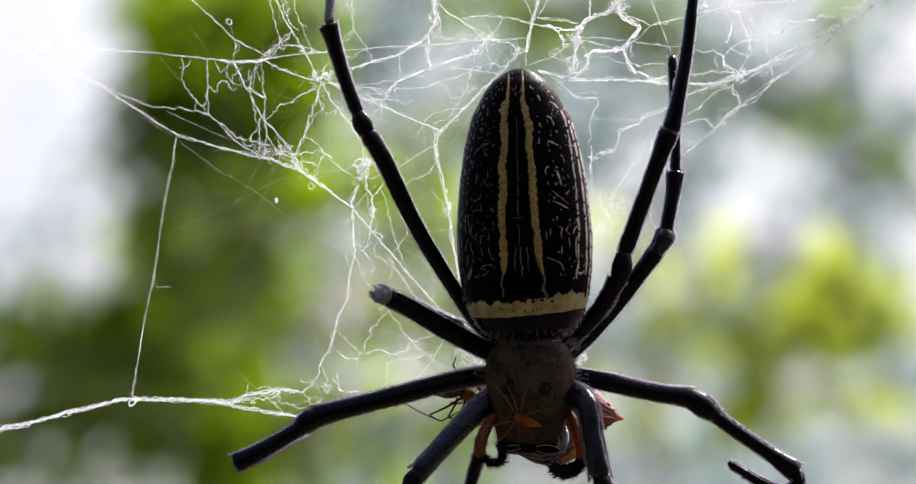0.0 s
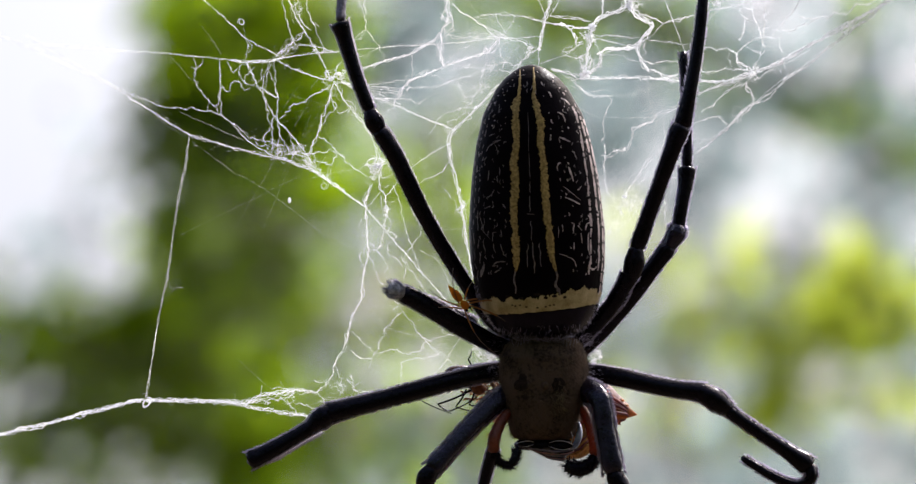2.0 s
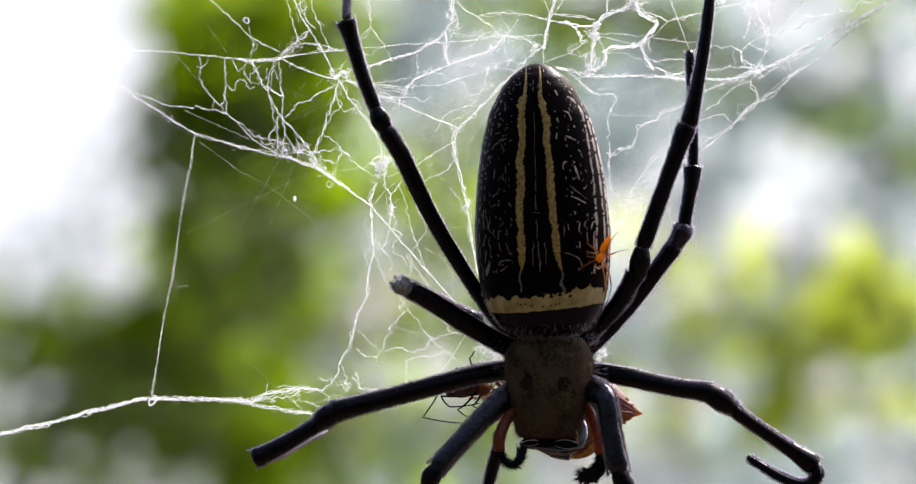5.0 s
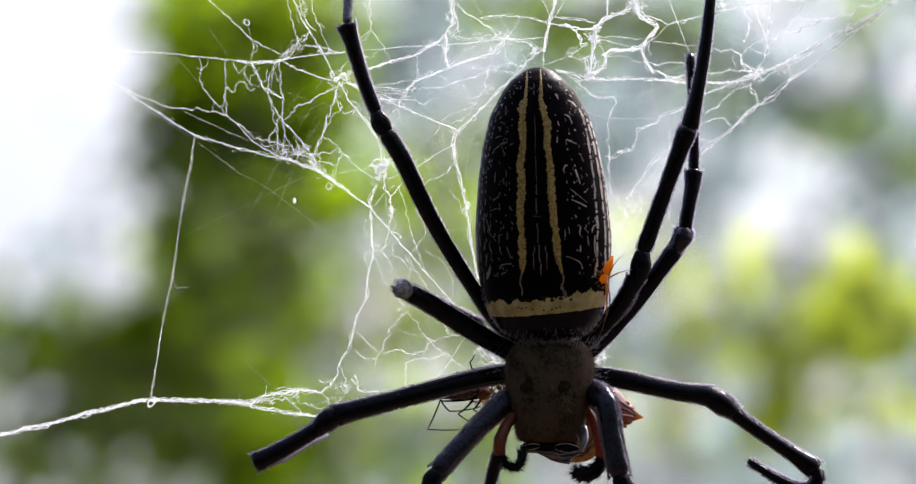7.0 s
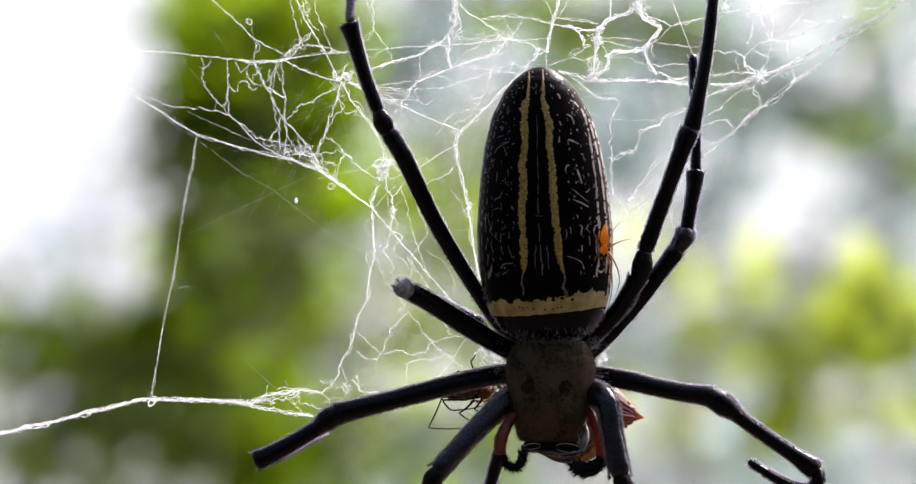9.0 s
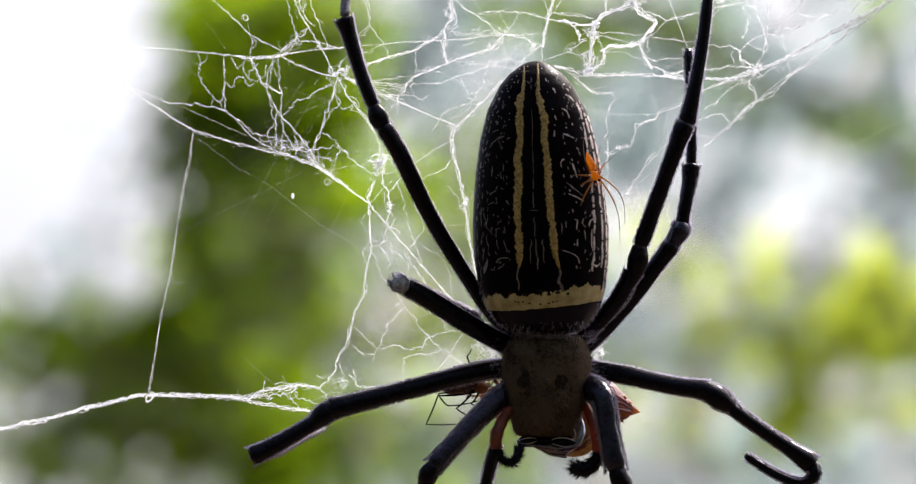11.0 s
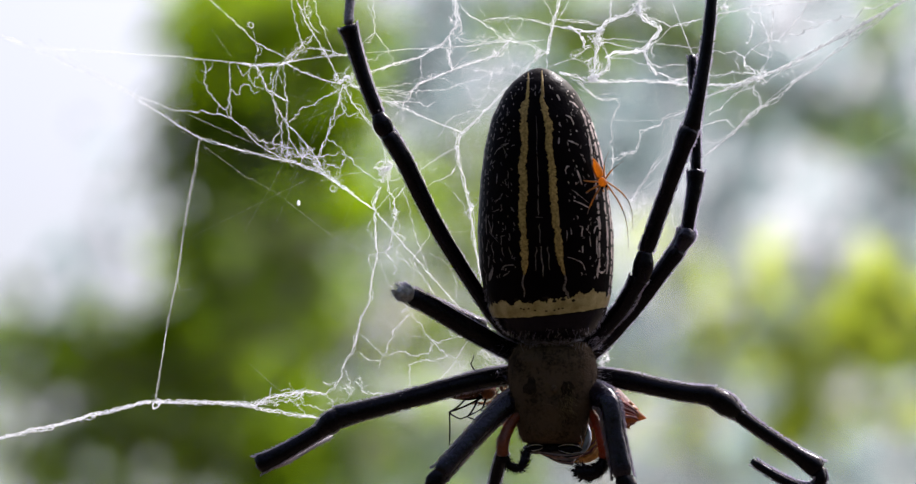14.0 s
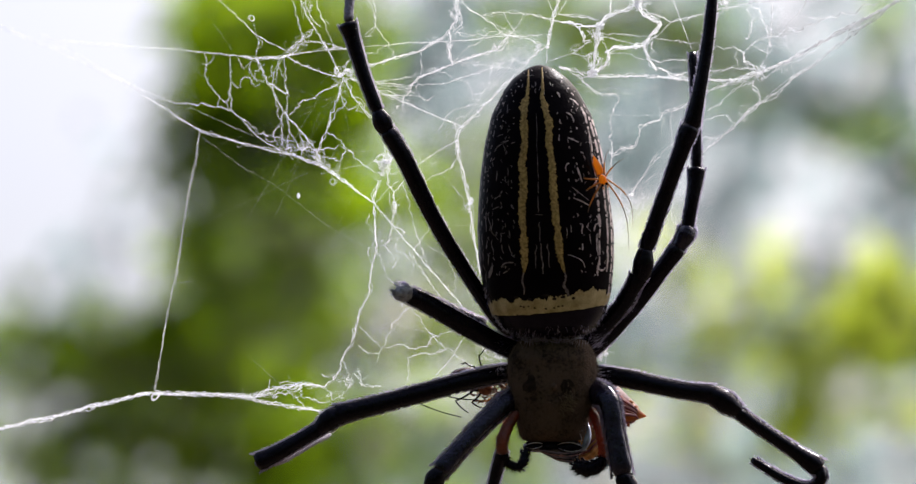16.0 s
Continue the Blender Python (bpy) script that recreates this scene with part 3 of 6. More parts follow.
    sh.add(vs, [(i * n + j, i * n + (j + 1) % n, (i + 1) * n + (j + 1) % n, (i + 1) * n + j) for i in range(m) for j in range(n)])
    head = part("carapace", sh, VELVET, spider, "matt brown-grey head shield with two dark patches", merge=1e-7)
    fur = Shape()
    for i in range(2600):
        u, a = rnd.uniform(0.02, 0.97), rnd.uniform(-100, 100)
        p = shield(u, a)
        lift = rnd.uniform(0.1, 0.45) if rnd.random() < 0.8 else rnd.uniform(0.5, 1.0)
        fur.spine(p, Vector((rnd.uniform(-.6, .6) + 0.7 * math.sin(radians(a)), -lift, -rnd.uniform(0.3, 1))), rnd.uniform(4, 11) * UNIT, 0.3 * UNIT)
    part("fur", fur, HAIR, head, "sparse brown hairs", kind="stuff")
    gold = Shape()
    for i in range(110):
        u, a = rnd.gauss(0.60, 0.06), rnd.gauss(17, 6)
        gold.spine(shield(u, a), Vector((rnd.uniform(-.1, .9), -0.5, -rnd.uniform(0.2, 1))), rnd.uniform(8, 16) * UNIT, 0.38 * UNIT)
    part("fur", gold, GOLDHAIR, head, "tuft of golden hairs", kind="stuff")
    for x, y, r in ((905, 662, 13), (968, 662, 13)):
        p = Shape()
        vs, k = [], 14
        for ring in (0.0, 0.6, 1.0):
            for j in range(k):
                b = 2 * math.pi * j / k
                rr = r * ring * (1 + 0.6 * noise.noise(Vector((math.cos(b) * 1.7, math.sin(b) * 1.7, x))))
                uu = (y + 1.25 * rr * math.sin(b) - 578) / 182
                w = lerp_table(578 + 182 * uu, ys, ws)
                t = max(-1, min(1, (x + rr * math.cos(b) - 942) / w))
                aa = math.degrees(math.asin(math.copysign(abs(t) ** 1.3, t)))
                vs.append(shield(uu, aa, 0.10 if ring < 1 else -0.03))
        p.add(vs, [(i * k + j, i * k + (j + 1) % k, (i + 1) * k + (j + 1) % k, (i + 1) * k + j) for i in range(2) for j in range(k)])
        part("patch", p, PATCH, head, "blackish patch")
    knob = Shape()
    knob.ball(Q(945, 664, -7.3), 6 * UNIT, 6 * UNIT, 7 * UNIT)
    part("knob", knob, VELVET, head)
    # pale collar at the waist
    c = Shape()
    c.tube([Q(890 + i * 5.2, 583 + 3 * math.sin(i * 0.6) - (0.05 * (i - 10) ** 2 - 4), -5.6 + 0.012 * (i - 10) ** 2) for i in range(21)],
           [0.8 * UNIT] * 21, 6)
    for i in range(130):
        x = rnd.uniform(885, 1000)
        c.spine(Q(x, 585 + rnd.uniform(-4, 4), -5.5), Vector((rnd.uniform(-.5, .5), -.3, rnd.uniform(-1, 1))), rnd.uniform(8, 20) * UNIT, 0.4 * UNIT)
    part("collar", c, FRINGE, spider, "thin fringe of pale hairs at the waist")
    # face: brow with pale rims, eyes and jaws
    for sx, cx in ((-1, 917), (1, 968)):
        ox, oy, ow, oh = (911, 764, 15, 4.5) if sx < 0 else (972, 767, 21, 7)
        lens = Shape()
        lens.ball(Q(ox, oy, -5.2), ow * UNIT, 8 * UNIT, oh * UNIT, 18, 10)
        part("eye_mound", lens, CHITIN, head, "glossy black eye mound")
        b = Shape()
        for y0, bow, r in ((oy - oh * 0.4, -oh * 0.75, 0.85), (oy + oh * 0.3, oh * 0.7, 0.6)):
            arc = [(ox + ow * u, y0 + bow * (1 - u * u) + sx * 1.5 * u + 0.6 * noise.noise(Vector((u * 3, y0, 0)))) for u in np.linspace(-1, 1, 17)]
            b.tube([Q(x, y, -5.75) for x, y in arc], [(r * (0.25 + 0.75 * math.sin(math.pi * i / 16) ** 0.5)) * UNIT for i in range(17)], 6)
        if sx > 0:
            edge = smooth_line([(989, 763), (992, 753), (989, 744)], 4)
            b.tube([Q(x, y, -5.4) for x, y in edge], [0.6 * UNIT] * len(edge), 6)
        part("brow", b, RIM, head, "thin pale rim round the eyes")
        j = Shape()
        j.ball(Q(cx, 766 + 1.5 * sx, -3.5), 26 * UNIT, 34 * UNIT, (13 + 2.5 * sx) * UNIT, 20, 12)
        part("chelicera", j, CHITIN, spider, "glossy black jaw")
    # ridged folds that sweep under the eyes
    for k in range(8):
        g = Shape()
        line = smooth_line([(902 + 4 * k, 768 + 1.2 * k, -4.9), (934 + 2 * k, 774 + 1.9 * k, -6.0), (968 + k, 778 + 2.0 * k, -6.2), (1002 - 4 * k, 772 + 2.4 * k, -5.2)], 7)
        g.tube([Q(x, y + 1.3 * noise.noise(Vector((x * 0.06, k, 0))), d) for x, y, d in line],
               [(0.5 + 2.0 * math.sin(math.pi * i / (len(line) - 1)) * (0.6 + abs(noise.noise(Vector((i * 0.4, k, 5)))))) * UNIT for i in range(len(line))], 7, squash=0.7)
        part("jaw_fold", g, (FOLD, CHITIN, PREYRIM, FOLD)[k % 4], spider, "brownish purple fold under the eyes")
    mid = Shape()
    mid.ball(Q(941, 765, -4.6), 20 * UNIT, 17 * UNIT, 10 * UNIT, 18, 10)
    part("clypeus", mid, CHITIN, head, "glossy black plate between the eyes")
    # bright reflection beside the face, modelled as a pale blue crescent
    sheen = Shape()
    arc = smooth_line([(1001, 724, -3.2, 2), (1004, 738, -4.2, 4), (1002, 753, -4.8, 6), (996, 767, -4.8, 5), (988, 775, -4.4, 2)], 6)
    sheen.tube([Q(x, y, d) for x, y, d, r in arc], [r * UNIT for *_, r in arc], 14)
    part("cheek", sheen, CHEEK_GLINT, head, "silvery blue highlight modelled on the cheek")


def limb(sh, pts, radii, n=24, hairs=0, rough=0.06):
    """A leg segment: plan points (x, y, depth) and radii in units, with a fuzz of spines."""
    line = smooth_line([(*p, r) for p, r in zip(pts, radii)], 8)
    ph = rnd.uniform(0, 99)
    ctr = [Q(x, y, d) for x, y, d, r in line]
    rad = [r * 0.9 * UNIT * (1 + rough * noise.noise(Vector((ph, i * 0.45, 0)))) for i, (x, y, d, r) in enumerate(line)]
    m = len(rad)
    for k, swell in ((1, 1.02), (2, 1.04), (m - 2, 1.02), (m - 3, 1.05), (m - 4, 1.03)):
        if m > 20:
            rad[k] *= swell
    ends = [rad[0] * 0.8, rad[1] * 0.95] + rad[2:-2] + [rad[-2] * 0.96, rad[-1] * 0.76]
    sh.tube(ctr, ends, n, keel=0.05)
    # a row of tiny teeth along each side
    if hairs > 12:
        for i in range(1, m - 1):
            t = (ctr[i + 1] - ctr[i]).normalized()
            o = t.cross(Vector((0, 1, 0))).normalized()
            for e in (-1, 1):
                if rnd.random() < 0.55:
                    continue
                sh.spine(ctr[i].lerp(ctr[i + 1], rnd.random()) + o * (e * rad[i] * 0.93), o * e + t * rnd.uniform(0.6, 1.4), rnd.uniform(2.5, 6.5) * UNIT, 0.9 * UNIT)
    for _ in range(hairs * 3 if hairs > 100 else hairs * 2):
        i = rnd.randrange(0, len(ctr) - 1)
        t = (ctr[i + 1] - ctr[i]).normalized()
        a = rnd.uniform(0, 2 * math.pi)
        o = t.orthogonal().normalized()
        o = Matrix.Rotation(a, 3, t) @ o
        base = ctr[i].lerp(ctr[i + 1], rnd.random()) + o * rad[i] * 0.92
        sh.spine(base, o * rnd.uniform(0.5, 1.0) + t * rnd.uniform(0.5, 1.2), rnd.uniform(5, 9.5) * UNIT * (1.6 if hairs > 100 else 1), 0.8 * UNIT)


def fringe(pts, radii, count, coarse=1.0):
    """A short pale nap that lies along a leg segment."""
    sh = Shape()
    line = smooth_line([(*p, r) for p, r in zip(pts, radii)], 8)
    for _ in range(count):
        i = rnd.randrange(0, len(line) - 1)
        a, b = Q(*line[i][:3]), Q(*line[i + 1][:3])
        t = (b - a).normalized()
        o = (t.cross(Vector((0, 1, 0))).normalized() * rnd.choice((-1, 1)) + Vector((0, rnd.uniform(-0.2, 0.3), 0))).normalized()
        sh.spine(a.lerp(b, rnd.random()) + o * (line[i][3] * 0.88 * UNIT), o * rnd.uniform(0.5, 1.3) + t, rnd.uniform(3.0, 6.5) * coarse * UNIT, 0.62 * coarse * UNIT)
    return sh


def edge_spines(pts, radii, gap):
    """Short stout pale spines in a row along both edges of a leg segment."""
    sh = Shape()
    line = smooth_line([(*p, r) for p, r in zip(pts, radii)], 8)
    run = 0.0
    for (x0, y0, d0, r0), (x1, y1, d1, r1) in zip(line, line[1:]):
        run += math.hypot(x1 - x0, y1 - y0)
        if run < gap:
            continue
        run = rnd.uniform(-2, 2)
        a, b = Q(x0, y0, d0), Q(x1, y1, d1)
        t = (b - a).normalized()
        o = t.cross(Vector((0, 1, 0))).normalized()
        for e in (-1, 1):
            if rnd.random() < 0.85:
                sh.spine(a.lerp(b, rnd.random()) + o * (e * r0 * 0.88 * UNIT) + Vector((0, -0.2 * r0 * UNIT, 0)), o * (e * rnd.uniform(0.3, 0.7)) + t, rnd.uniform(6, 10) * UNIT, 1.3 * UNIT)
    return sh


def leg(segments, label):
    """segments: (name, plan points, radii, hairs, material); the first carries the rest."""
    root = None
    for name, pts, radii, hairs, m in segments:
        sh = Shape()
        radii = list(radii)
        # knees pinched at both ends, shins flared towards the foot, thighs widest at the knee
        for k, f in {"patella": ((0, 0.86), (1, 1.05), (-1, 0.82)), "tibia": ((0, 0.92), (1, 0.94), (-1, 1.16)), "leg": ((-1, 1.12),)}.get(name, ()):
            radii[k] *= f
        limb(sh, pts, radii, hairs=hairs)
        ob = part(name if root else "leg", sh, m, root or spider, "" if root else label)
        # silvery sheen inside this hind leg, built from added pale hairs
        if pts[0] == (985, 602, 1):
            part("sheen_brush", fringe([(1096, 486, -2.4), (1078, 520, -1.4), (1050, 552, -0.4)], [5, 7, 5], 420), FRINGE, ob, "silvery hairs added for the sheen on the leg", kind="stuff")
        root = root or ob
        if hairs > 12 and m is not GREYHAIR:
            part("nap", edge_spines(pts, radii, 9.0 if m is BLUECHITIN else 15.0), FRINGE, root, "short stout pale nap", kind="stuff")
            # bristles made coarser than life to add the legs' bright rim light
            part("bristles", fringe(pts, radii, hairs * 16, 1.6 if m is BLUECHITIN else 1.25), FRINGE, root, "short pale bristles, coarsened for the bright leg rims", kind="stuff")
    return root


def build_legs():
    black = "jointed glossy black leg with short spines"
    leg([("leg", [(915, 600, 0), (870, 565, 0), (834, 525, -1), (750, 389, -3), (692, 270, -4), (663, 222, -4)], [14, 14, 13, 14.5, 16, 13], 50, CHITIN),
         ("patella", [(664, 226, -4), (655, 208, -4), (646, 188, -4)], [16, 17, 12], 8, CHITIN),
         ("tibia", [(648, 192, -4), (625, 130, -3.5), (607, 70, -3), (597, 38, -3)], [12.5, 12.5, 13.5, 15], 45, CHITIN),
         ("metatarsus", [(599, 36, -3), (601, 0, -2), (604, -60, -1), (600, -160, 1), (590, -230, 2)], [9, 8.5, 8, 6, 4], 50, GREYHAIR)], black)
    knee_leg = leg([("leg", [(905, 612, -1), (862, 594, -1.5), (800, 558, -4), (735, 516, -6), (702, 498, -7)], [18, 17, 18, 17, 14], 40, CHITIN),
         ("patella", [(706, 501, -7), (694, 494, -7.5), (684, 489, -7)], [11, 13, 12], 102, KNEE),
         ("tibia", [(688, 491, -6.5), (704, 498, -2), (748, 514, 2), (792, 536, 4), (829, 554, 5)], [9.5, 9, 9, 8.5, 7.5], 40, CHITIN)],
        "foreshortened black leg ending in a pale hairy knee")
    leg([("leg", [(895, 640, -1), (858, 640, -1), (800, 651, -2), (700, 677, -3.5), (600, 702, -5), (574, 709, -5)], [17, 17, 17, 17, 18, 17], 90, CHITIN),
         ("patella", [(582, 706, -5), (562, 717, -5.2), (541, 735, -5)], [18, 18.5, 14], 16, CHITIN),
         ("tibia", [(547, 730, -5), (510, 752, -5), (470, 774, -5), (436, 790, -5)], [13.5, 14, 15, 15], 60, CHITIN),
         ("metatarsus", [(440, 790, -4.5), (480, 782, 1), (530, 755, 8), (560, 742, 13)], [11, 10, 8, 6], 30, GREYHAIR)], black)
    leg([("leg", [(905, 672, -2), (872, 684, -4), (830, 720, -6), (785, 768, -8), (748, 808, -9)], [18, 19, 17, 16, 15.5], 80, BLUECHITIN),
         ("patella", [(752, 804, -9), (740, 822, -9), (733, 848, -8)], [16, 17, 14], 10, CHITIN),
         ("tibia", [(735, 842, -8), (720, 920, -5), (705, 1010, -2)], [13, 12, 11], 20, CHITIN)], black)
    leg([("leg", [(985, 602, 1), (1028, 563, 0), (1060, 527, -1), (1083, 490, -2), (1091, 476, -2)], [15, 15, 15, 15.5, 16], 25, CHITIN),
         ("patella", [(1092, 482, -2), (1099, 456, -2.5), (1103, 428, -2.5)], [17, 18, 16], 10, CHITIN),
         ("tibia", [(1103, 432, -2.5), (1130, 358, -3), (1158, 282, -4), (1182, 218, -4)], [15.5, 14.5, 14, 16], 45, CHITIN),
         ("metatarsus", [(1183, 222, -4), (1195, 170, -4), (1210, 90, -3), (1221, 0, -2), (1232, -120, 1), (1240, -190, 3)], [16, 12.5, 11, 9.5, 8, 5], 45, CHITIN)], black)
    leg([("leg", [(988, 612, 2), (1022, 590, 2), (1080, 528, 1), (1130, 465, 0), (1160, 425, 0)], [16, 16, 16, 15, 14], 45, CHITIN),
         ("patella", [(1158, 428, 0), (1172, 404, -0.3), (1176, 392, 0)], [15, 16, 13], 14, BLUECHITIN),
         ("tibia", [(1175, 396, 0), (1183, 350, 0), (1189, 318, 0.5), (1191, 292, 1)], [12, 11.5, 13, 14], 45, CHITIN),
         ("metatarsus", [(1191, 296, 1), (1192, 240, 1.5), (1189, 160, 2), (1186, 94, 3)], [8.5, 8, 7.5, 7.5], 36, CHITIN)], black)
    leg([("leg", [(990, 645, 0), (1028, 643, -0.5), (1080, 652, -1.5), (1150, 668, -3), (1205, 676, -4), (1216, 678, -4)], [15, 15.5, 16.5, 15.5, 17, 17], 80, CHITIN),
         ("patella", [(1210, 674, -4), (1236, 690, -4.3), (1262, 708, -4)], [18, 20, 15], 20, CHITIN),
         ("tibia", [(1257, 707, -4), (1300, 738, -4), (1350, 772, -4), (1399, 806, -4)], [12.5, 12.5, 13, 17], 55, CHITIN),
         ("metatarsus", [(1398, 803, -4), (1400, 826, -4.5), (1376, 837, -3), (1335, 822, -1), (1283, 790, 1)], [11, 10, 9, 8.5, 7], 46, CHITIN)], black)
    leg([("leg", [(1000, 668, -2), (1022, 675, -5), (1040, 692, -7), (1048, 740, -8), (1062, 815, -9)], [20, 22, 20, 18, 18], 90, BLUECHITIN),
         ("patella", [(1061, 812, -9), (1072, 838, -9), (1082, 862, -8)], [18, 18, 14], 8, CHITIN),
         ("tibia", [(1080, 858, -8), (1092, 930, -5), (1100, 1010, -2)], [13, 12, 11], 20, CHITIN)], black)
    # a leg tip crossing behind the jaws
    leg([("leg", [(858, 768, 4), (848, 800, 5), (836, 850, 6), (826, 920, 7)], [11, 11, 10, 9], 30, CHITIN)], "black leg tip behind the jaws")
    return knee_leg


def palp(pts, radii, tip, tip_r, label):
    """A feeler: reddish stem and a black bristly end that turns on it."""
    sh = Shape()
    limb(sh, pts, radii, 14, 16)
    stem = part("palp", sh, PALPRED, spider, label)
    at = Q(*tip[0])
    end = Shape()
    limb(end, tip, [r * 0.88 for r in tip_r], 12, 130)
    end.v = [tuple(Vector(p) - at) for p in end.v]
    return part("palp_tip", end, CHITIN, stem, "bristly black tip", at=Matrix.Translation(at)), at


def coxa_glints():
    """Tufts of pale hair added for the glints where the legs leave the body."""
    for x, y, dx, dy in ((860, 592, -1, 0.5), (858, 638, -1, -0.2), (876, 684, -1, 0.6), (1012, 586, 1, -0.6), (1020, 592, 1, -0.5), (1018, 640, 1, 0), (1012, 672, 1, 0.5)):
        sh = Shape()
        for _ in range(70):
            px, py = x + rnd.gauss(0, 9), y + rnd.gauss(0, 9)
            sh.spine(Q(px, py, -2.2 + rnd.uniform(-1.2, 1)), Vector((dx + rnd.gauss(0, 0.6), -rnd.uniform(0.2, 0.9), -dy + rnd.gauss(0, 0.6))), rnd.uniform(5, 13) * UNIT, 0.15 * UNIT)
        part("glint_tuft", sh, FRINGE, spider, "tuft of pale hair added for the glints at a leg root", kind="stuff")


build_spider_body()
knee_leg = build_legs()
coxa_glints()
palp_l, palp_l_at = palp([(884, 706, -5), (868, 728, -6), (857, 755, -7), (857, 778, -7)], [7.5, 10, 11.5, 10.5],
                         [(857, 776, -7), (868, 795, -7), (884, 800, -7), (894, 786, -6.5), (897, 768, -6)], [7.5, 7, 7.5, 7, 4],
                         "rust-red feeler with a black tip")
palp_r, palp_r_at = palp([(1006, 700, -4), (1019, 724, -5.5), (1030, 757, -6.5), (1034, 786, -6.5)], [7, 10, 12.5, 13.5],
                         [(1033, 784, -6.5), (1021, 798, -7), (1005, 804, -7), (990, 801, -7), (981, 792, -6.5)], [11, 13.5, 15, 14, 8],
                         "rust-red feeler with a black tip")

# ---------------------------------------------------------------- prey held under the jaws
prey = thing("prey_insect", P(1020, 710, 4), "wrapped rust and purple spiny insect held under the spider's jaws", "insect")
PB = P(1020, 710, 4)


def build_prey():
    sh = Shape()
    line = smooth_line([(985, 660, 3, 24), (1015, 680, 3, 38), (1045, 698, 3, 34), (1072, 708, 3, 22), (1086, 712, 3, 14)], 6)
    sh.tube([P(x, y, d) - PB for x, y, d, r in line], [r * UNIT for *_, r in line], 16)
    for k in range(6):
        x = 1012 + k * 12
        rr = 40 - k * 4.5
        ring = [P(x + rr * 0.28 * math.sin(a), 684 + k * 5.2 - rr * math.cos(a), 3 - rr * 0.95 / 15 * math.sin(a)) - PB for a in np.linspace(0, math.pi, 12)]
        sh.tube(ring, [2.4 * UNIT] * 12, 6)
    part("body", sh, PREY, prey, "ribbed purple-brown body")
    for k in range(6):
        rib = Shape()
        line = smooth_line([(1006 + 3 * k, 652 + 9 * k, 1.2), (1036 + 4 * k, 664 + 9 * k, 0.4 - 0.1 * k), (1066 + 3 * k, 686 + 5.5 * k, 0.8), (1088, 703 + 3 * k, 1.6)], 5)
        rib.tube([P(*q) - PB for q in line], [((1.8 if k % 2 == 0 else 3.8) * (1 - 0.5 * i / (len(line) - 1))) * UNIT for i in range(len(line))], 7)
        part("rib", rib, PREY if k % 2 else PREYRIM, prey)
    tip = Shape()
    tip.tube([P(1066, 704, 2) - PB, P(1082, 711, 2) - PB, P(1103, 715, 2) - PB], [22 * UNIT, 13 * UNIT, 0.5 * UNIT], 10)
    for x, y, dx, dy in ((1074, 690, 8, 1), (1080, 700, 9, -2), (1070, 728, 4, 5)):
        tip.tube([P(x, y, 1.5) - PB, P(x + dx, y + dy, 1.5) - PB], [5.0 * UNIT, 0.3 * UNIT], 6)
    part("tail", tip, PREYTIP, prey, "translucent orange spiny tail")
    fl = Shape()
    line = smooth_line([(960, 770, 1, 14), (985, 772, 0, 20), (1008, 762, 0, 22), (1022, 735, 1, 15)], 6)
    fl.tube([P(x, y, d) - PB for x, y, d, r in line], [r * UNIT for *_, r in line], 12, squash=0.6)
    part("flap", fl, FLAP, prey, "torn amber flap")
    for k in range(5):
        fold = Shape()
        line = smooth_line([(966 + 5 * k, 786 - 3 * k, -0.2), (990 + 4 * k, 783 - 6 * k, -1.1), (1012 + 2 * k, 772 - 9 * k, -1.0), (1027, 745 - 8 * k, 0.2)], 6)
        fold.tube([P(x + noise.noise(Vector((i * .4, k, 0))) * 2, y + noise.noise(Vector((i * .4, k, 9))) * 2, d) - PB for i, (x, y, d) in enumerate(line)],
                  [(0.8 + 1.6 * math.sin(math.pi * i / (len(line) - 1))) * UNIT for i in range(len(line))], 6)
        part("fold", fold, (FLAP, PREY)[k % 2], prey)
    chest = Shape()
    line = smooth_line([(990, 690, 3, 18), (1000, 715, 3, 24), (1008, 740, 3, 24), (1004, 762, 3, 16)], 6)
    chest.tube([P(x, y, d) - PB for x, y, d, r in line], [r * UNIT * (1 + 0.12 * math.sin(i * 1.9)) for i, (*_, r) in enumerate(line)], 16)
    part("thorax", chest, PREY, prey, "ridged purple chest")
    wing = Shape()
    line = smooth_line([(888, 690, 3, 6), (876, 702, 3, 10), (866, 716, 3, 8), (858, 728, 3, 3)], 5)
    wing.tube([P(x, y, d) - PB for x, y, d, r in line], [r * UNIT for *_, r in line], 10, squash=0.5)
    part("flap", wing, SCRAP, prey, "pale peach flap")
    r2 = random.Random(4)
    for m, count, label in ((SCRAP, 44, "pinkish torn shreds"), (FLAP, 20, "amber shreds"), (RUST, 44, "rust-red shreds")):
        bits = Shape()
        for _ in range(count):
            x, y, a = r2.uniform(808 if m is RUST else 822, 872), r2.uniform(650, 692), r2.uniform(0, 6.28)
            line = []
            for _ in range(6):
                line.append(P(x, y, 3 + r2.uniform(-0.6, 0.6)) - PB)
                x, y, a = x + 3.4 * math.cos(a), y + 2.6 * math.sin(a), a + r2.gauss(0, 0.7)
            fat = r2.uniform(0.6, 2.2)
            bits.tube(line, [fat * q * UNIT for q in (0.4, 0.9, 1.1, 1.0, 0.7, 0.2)], 6, squash=0.5)
        part("scrap", bits, m, prey, label)


build_prey()


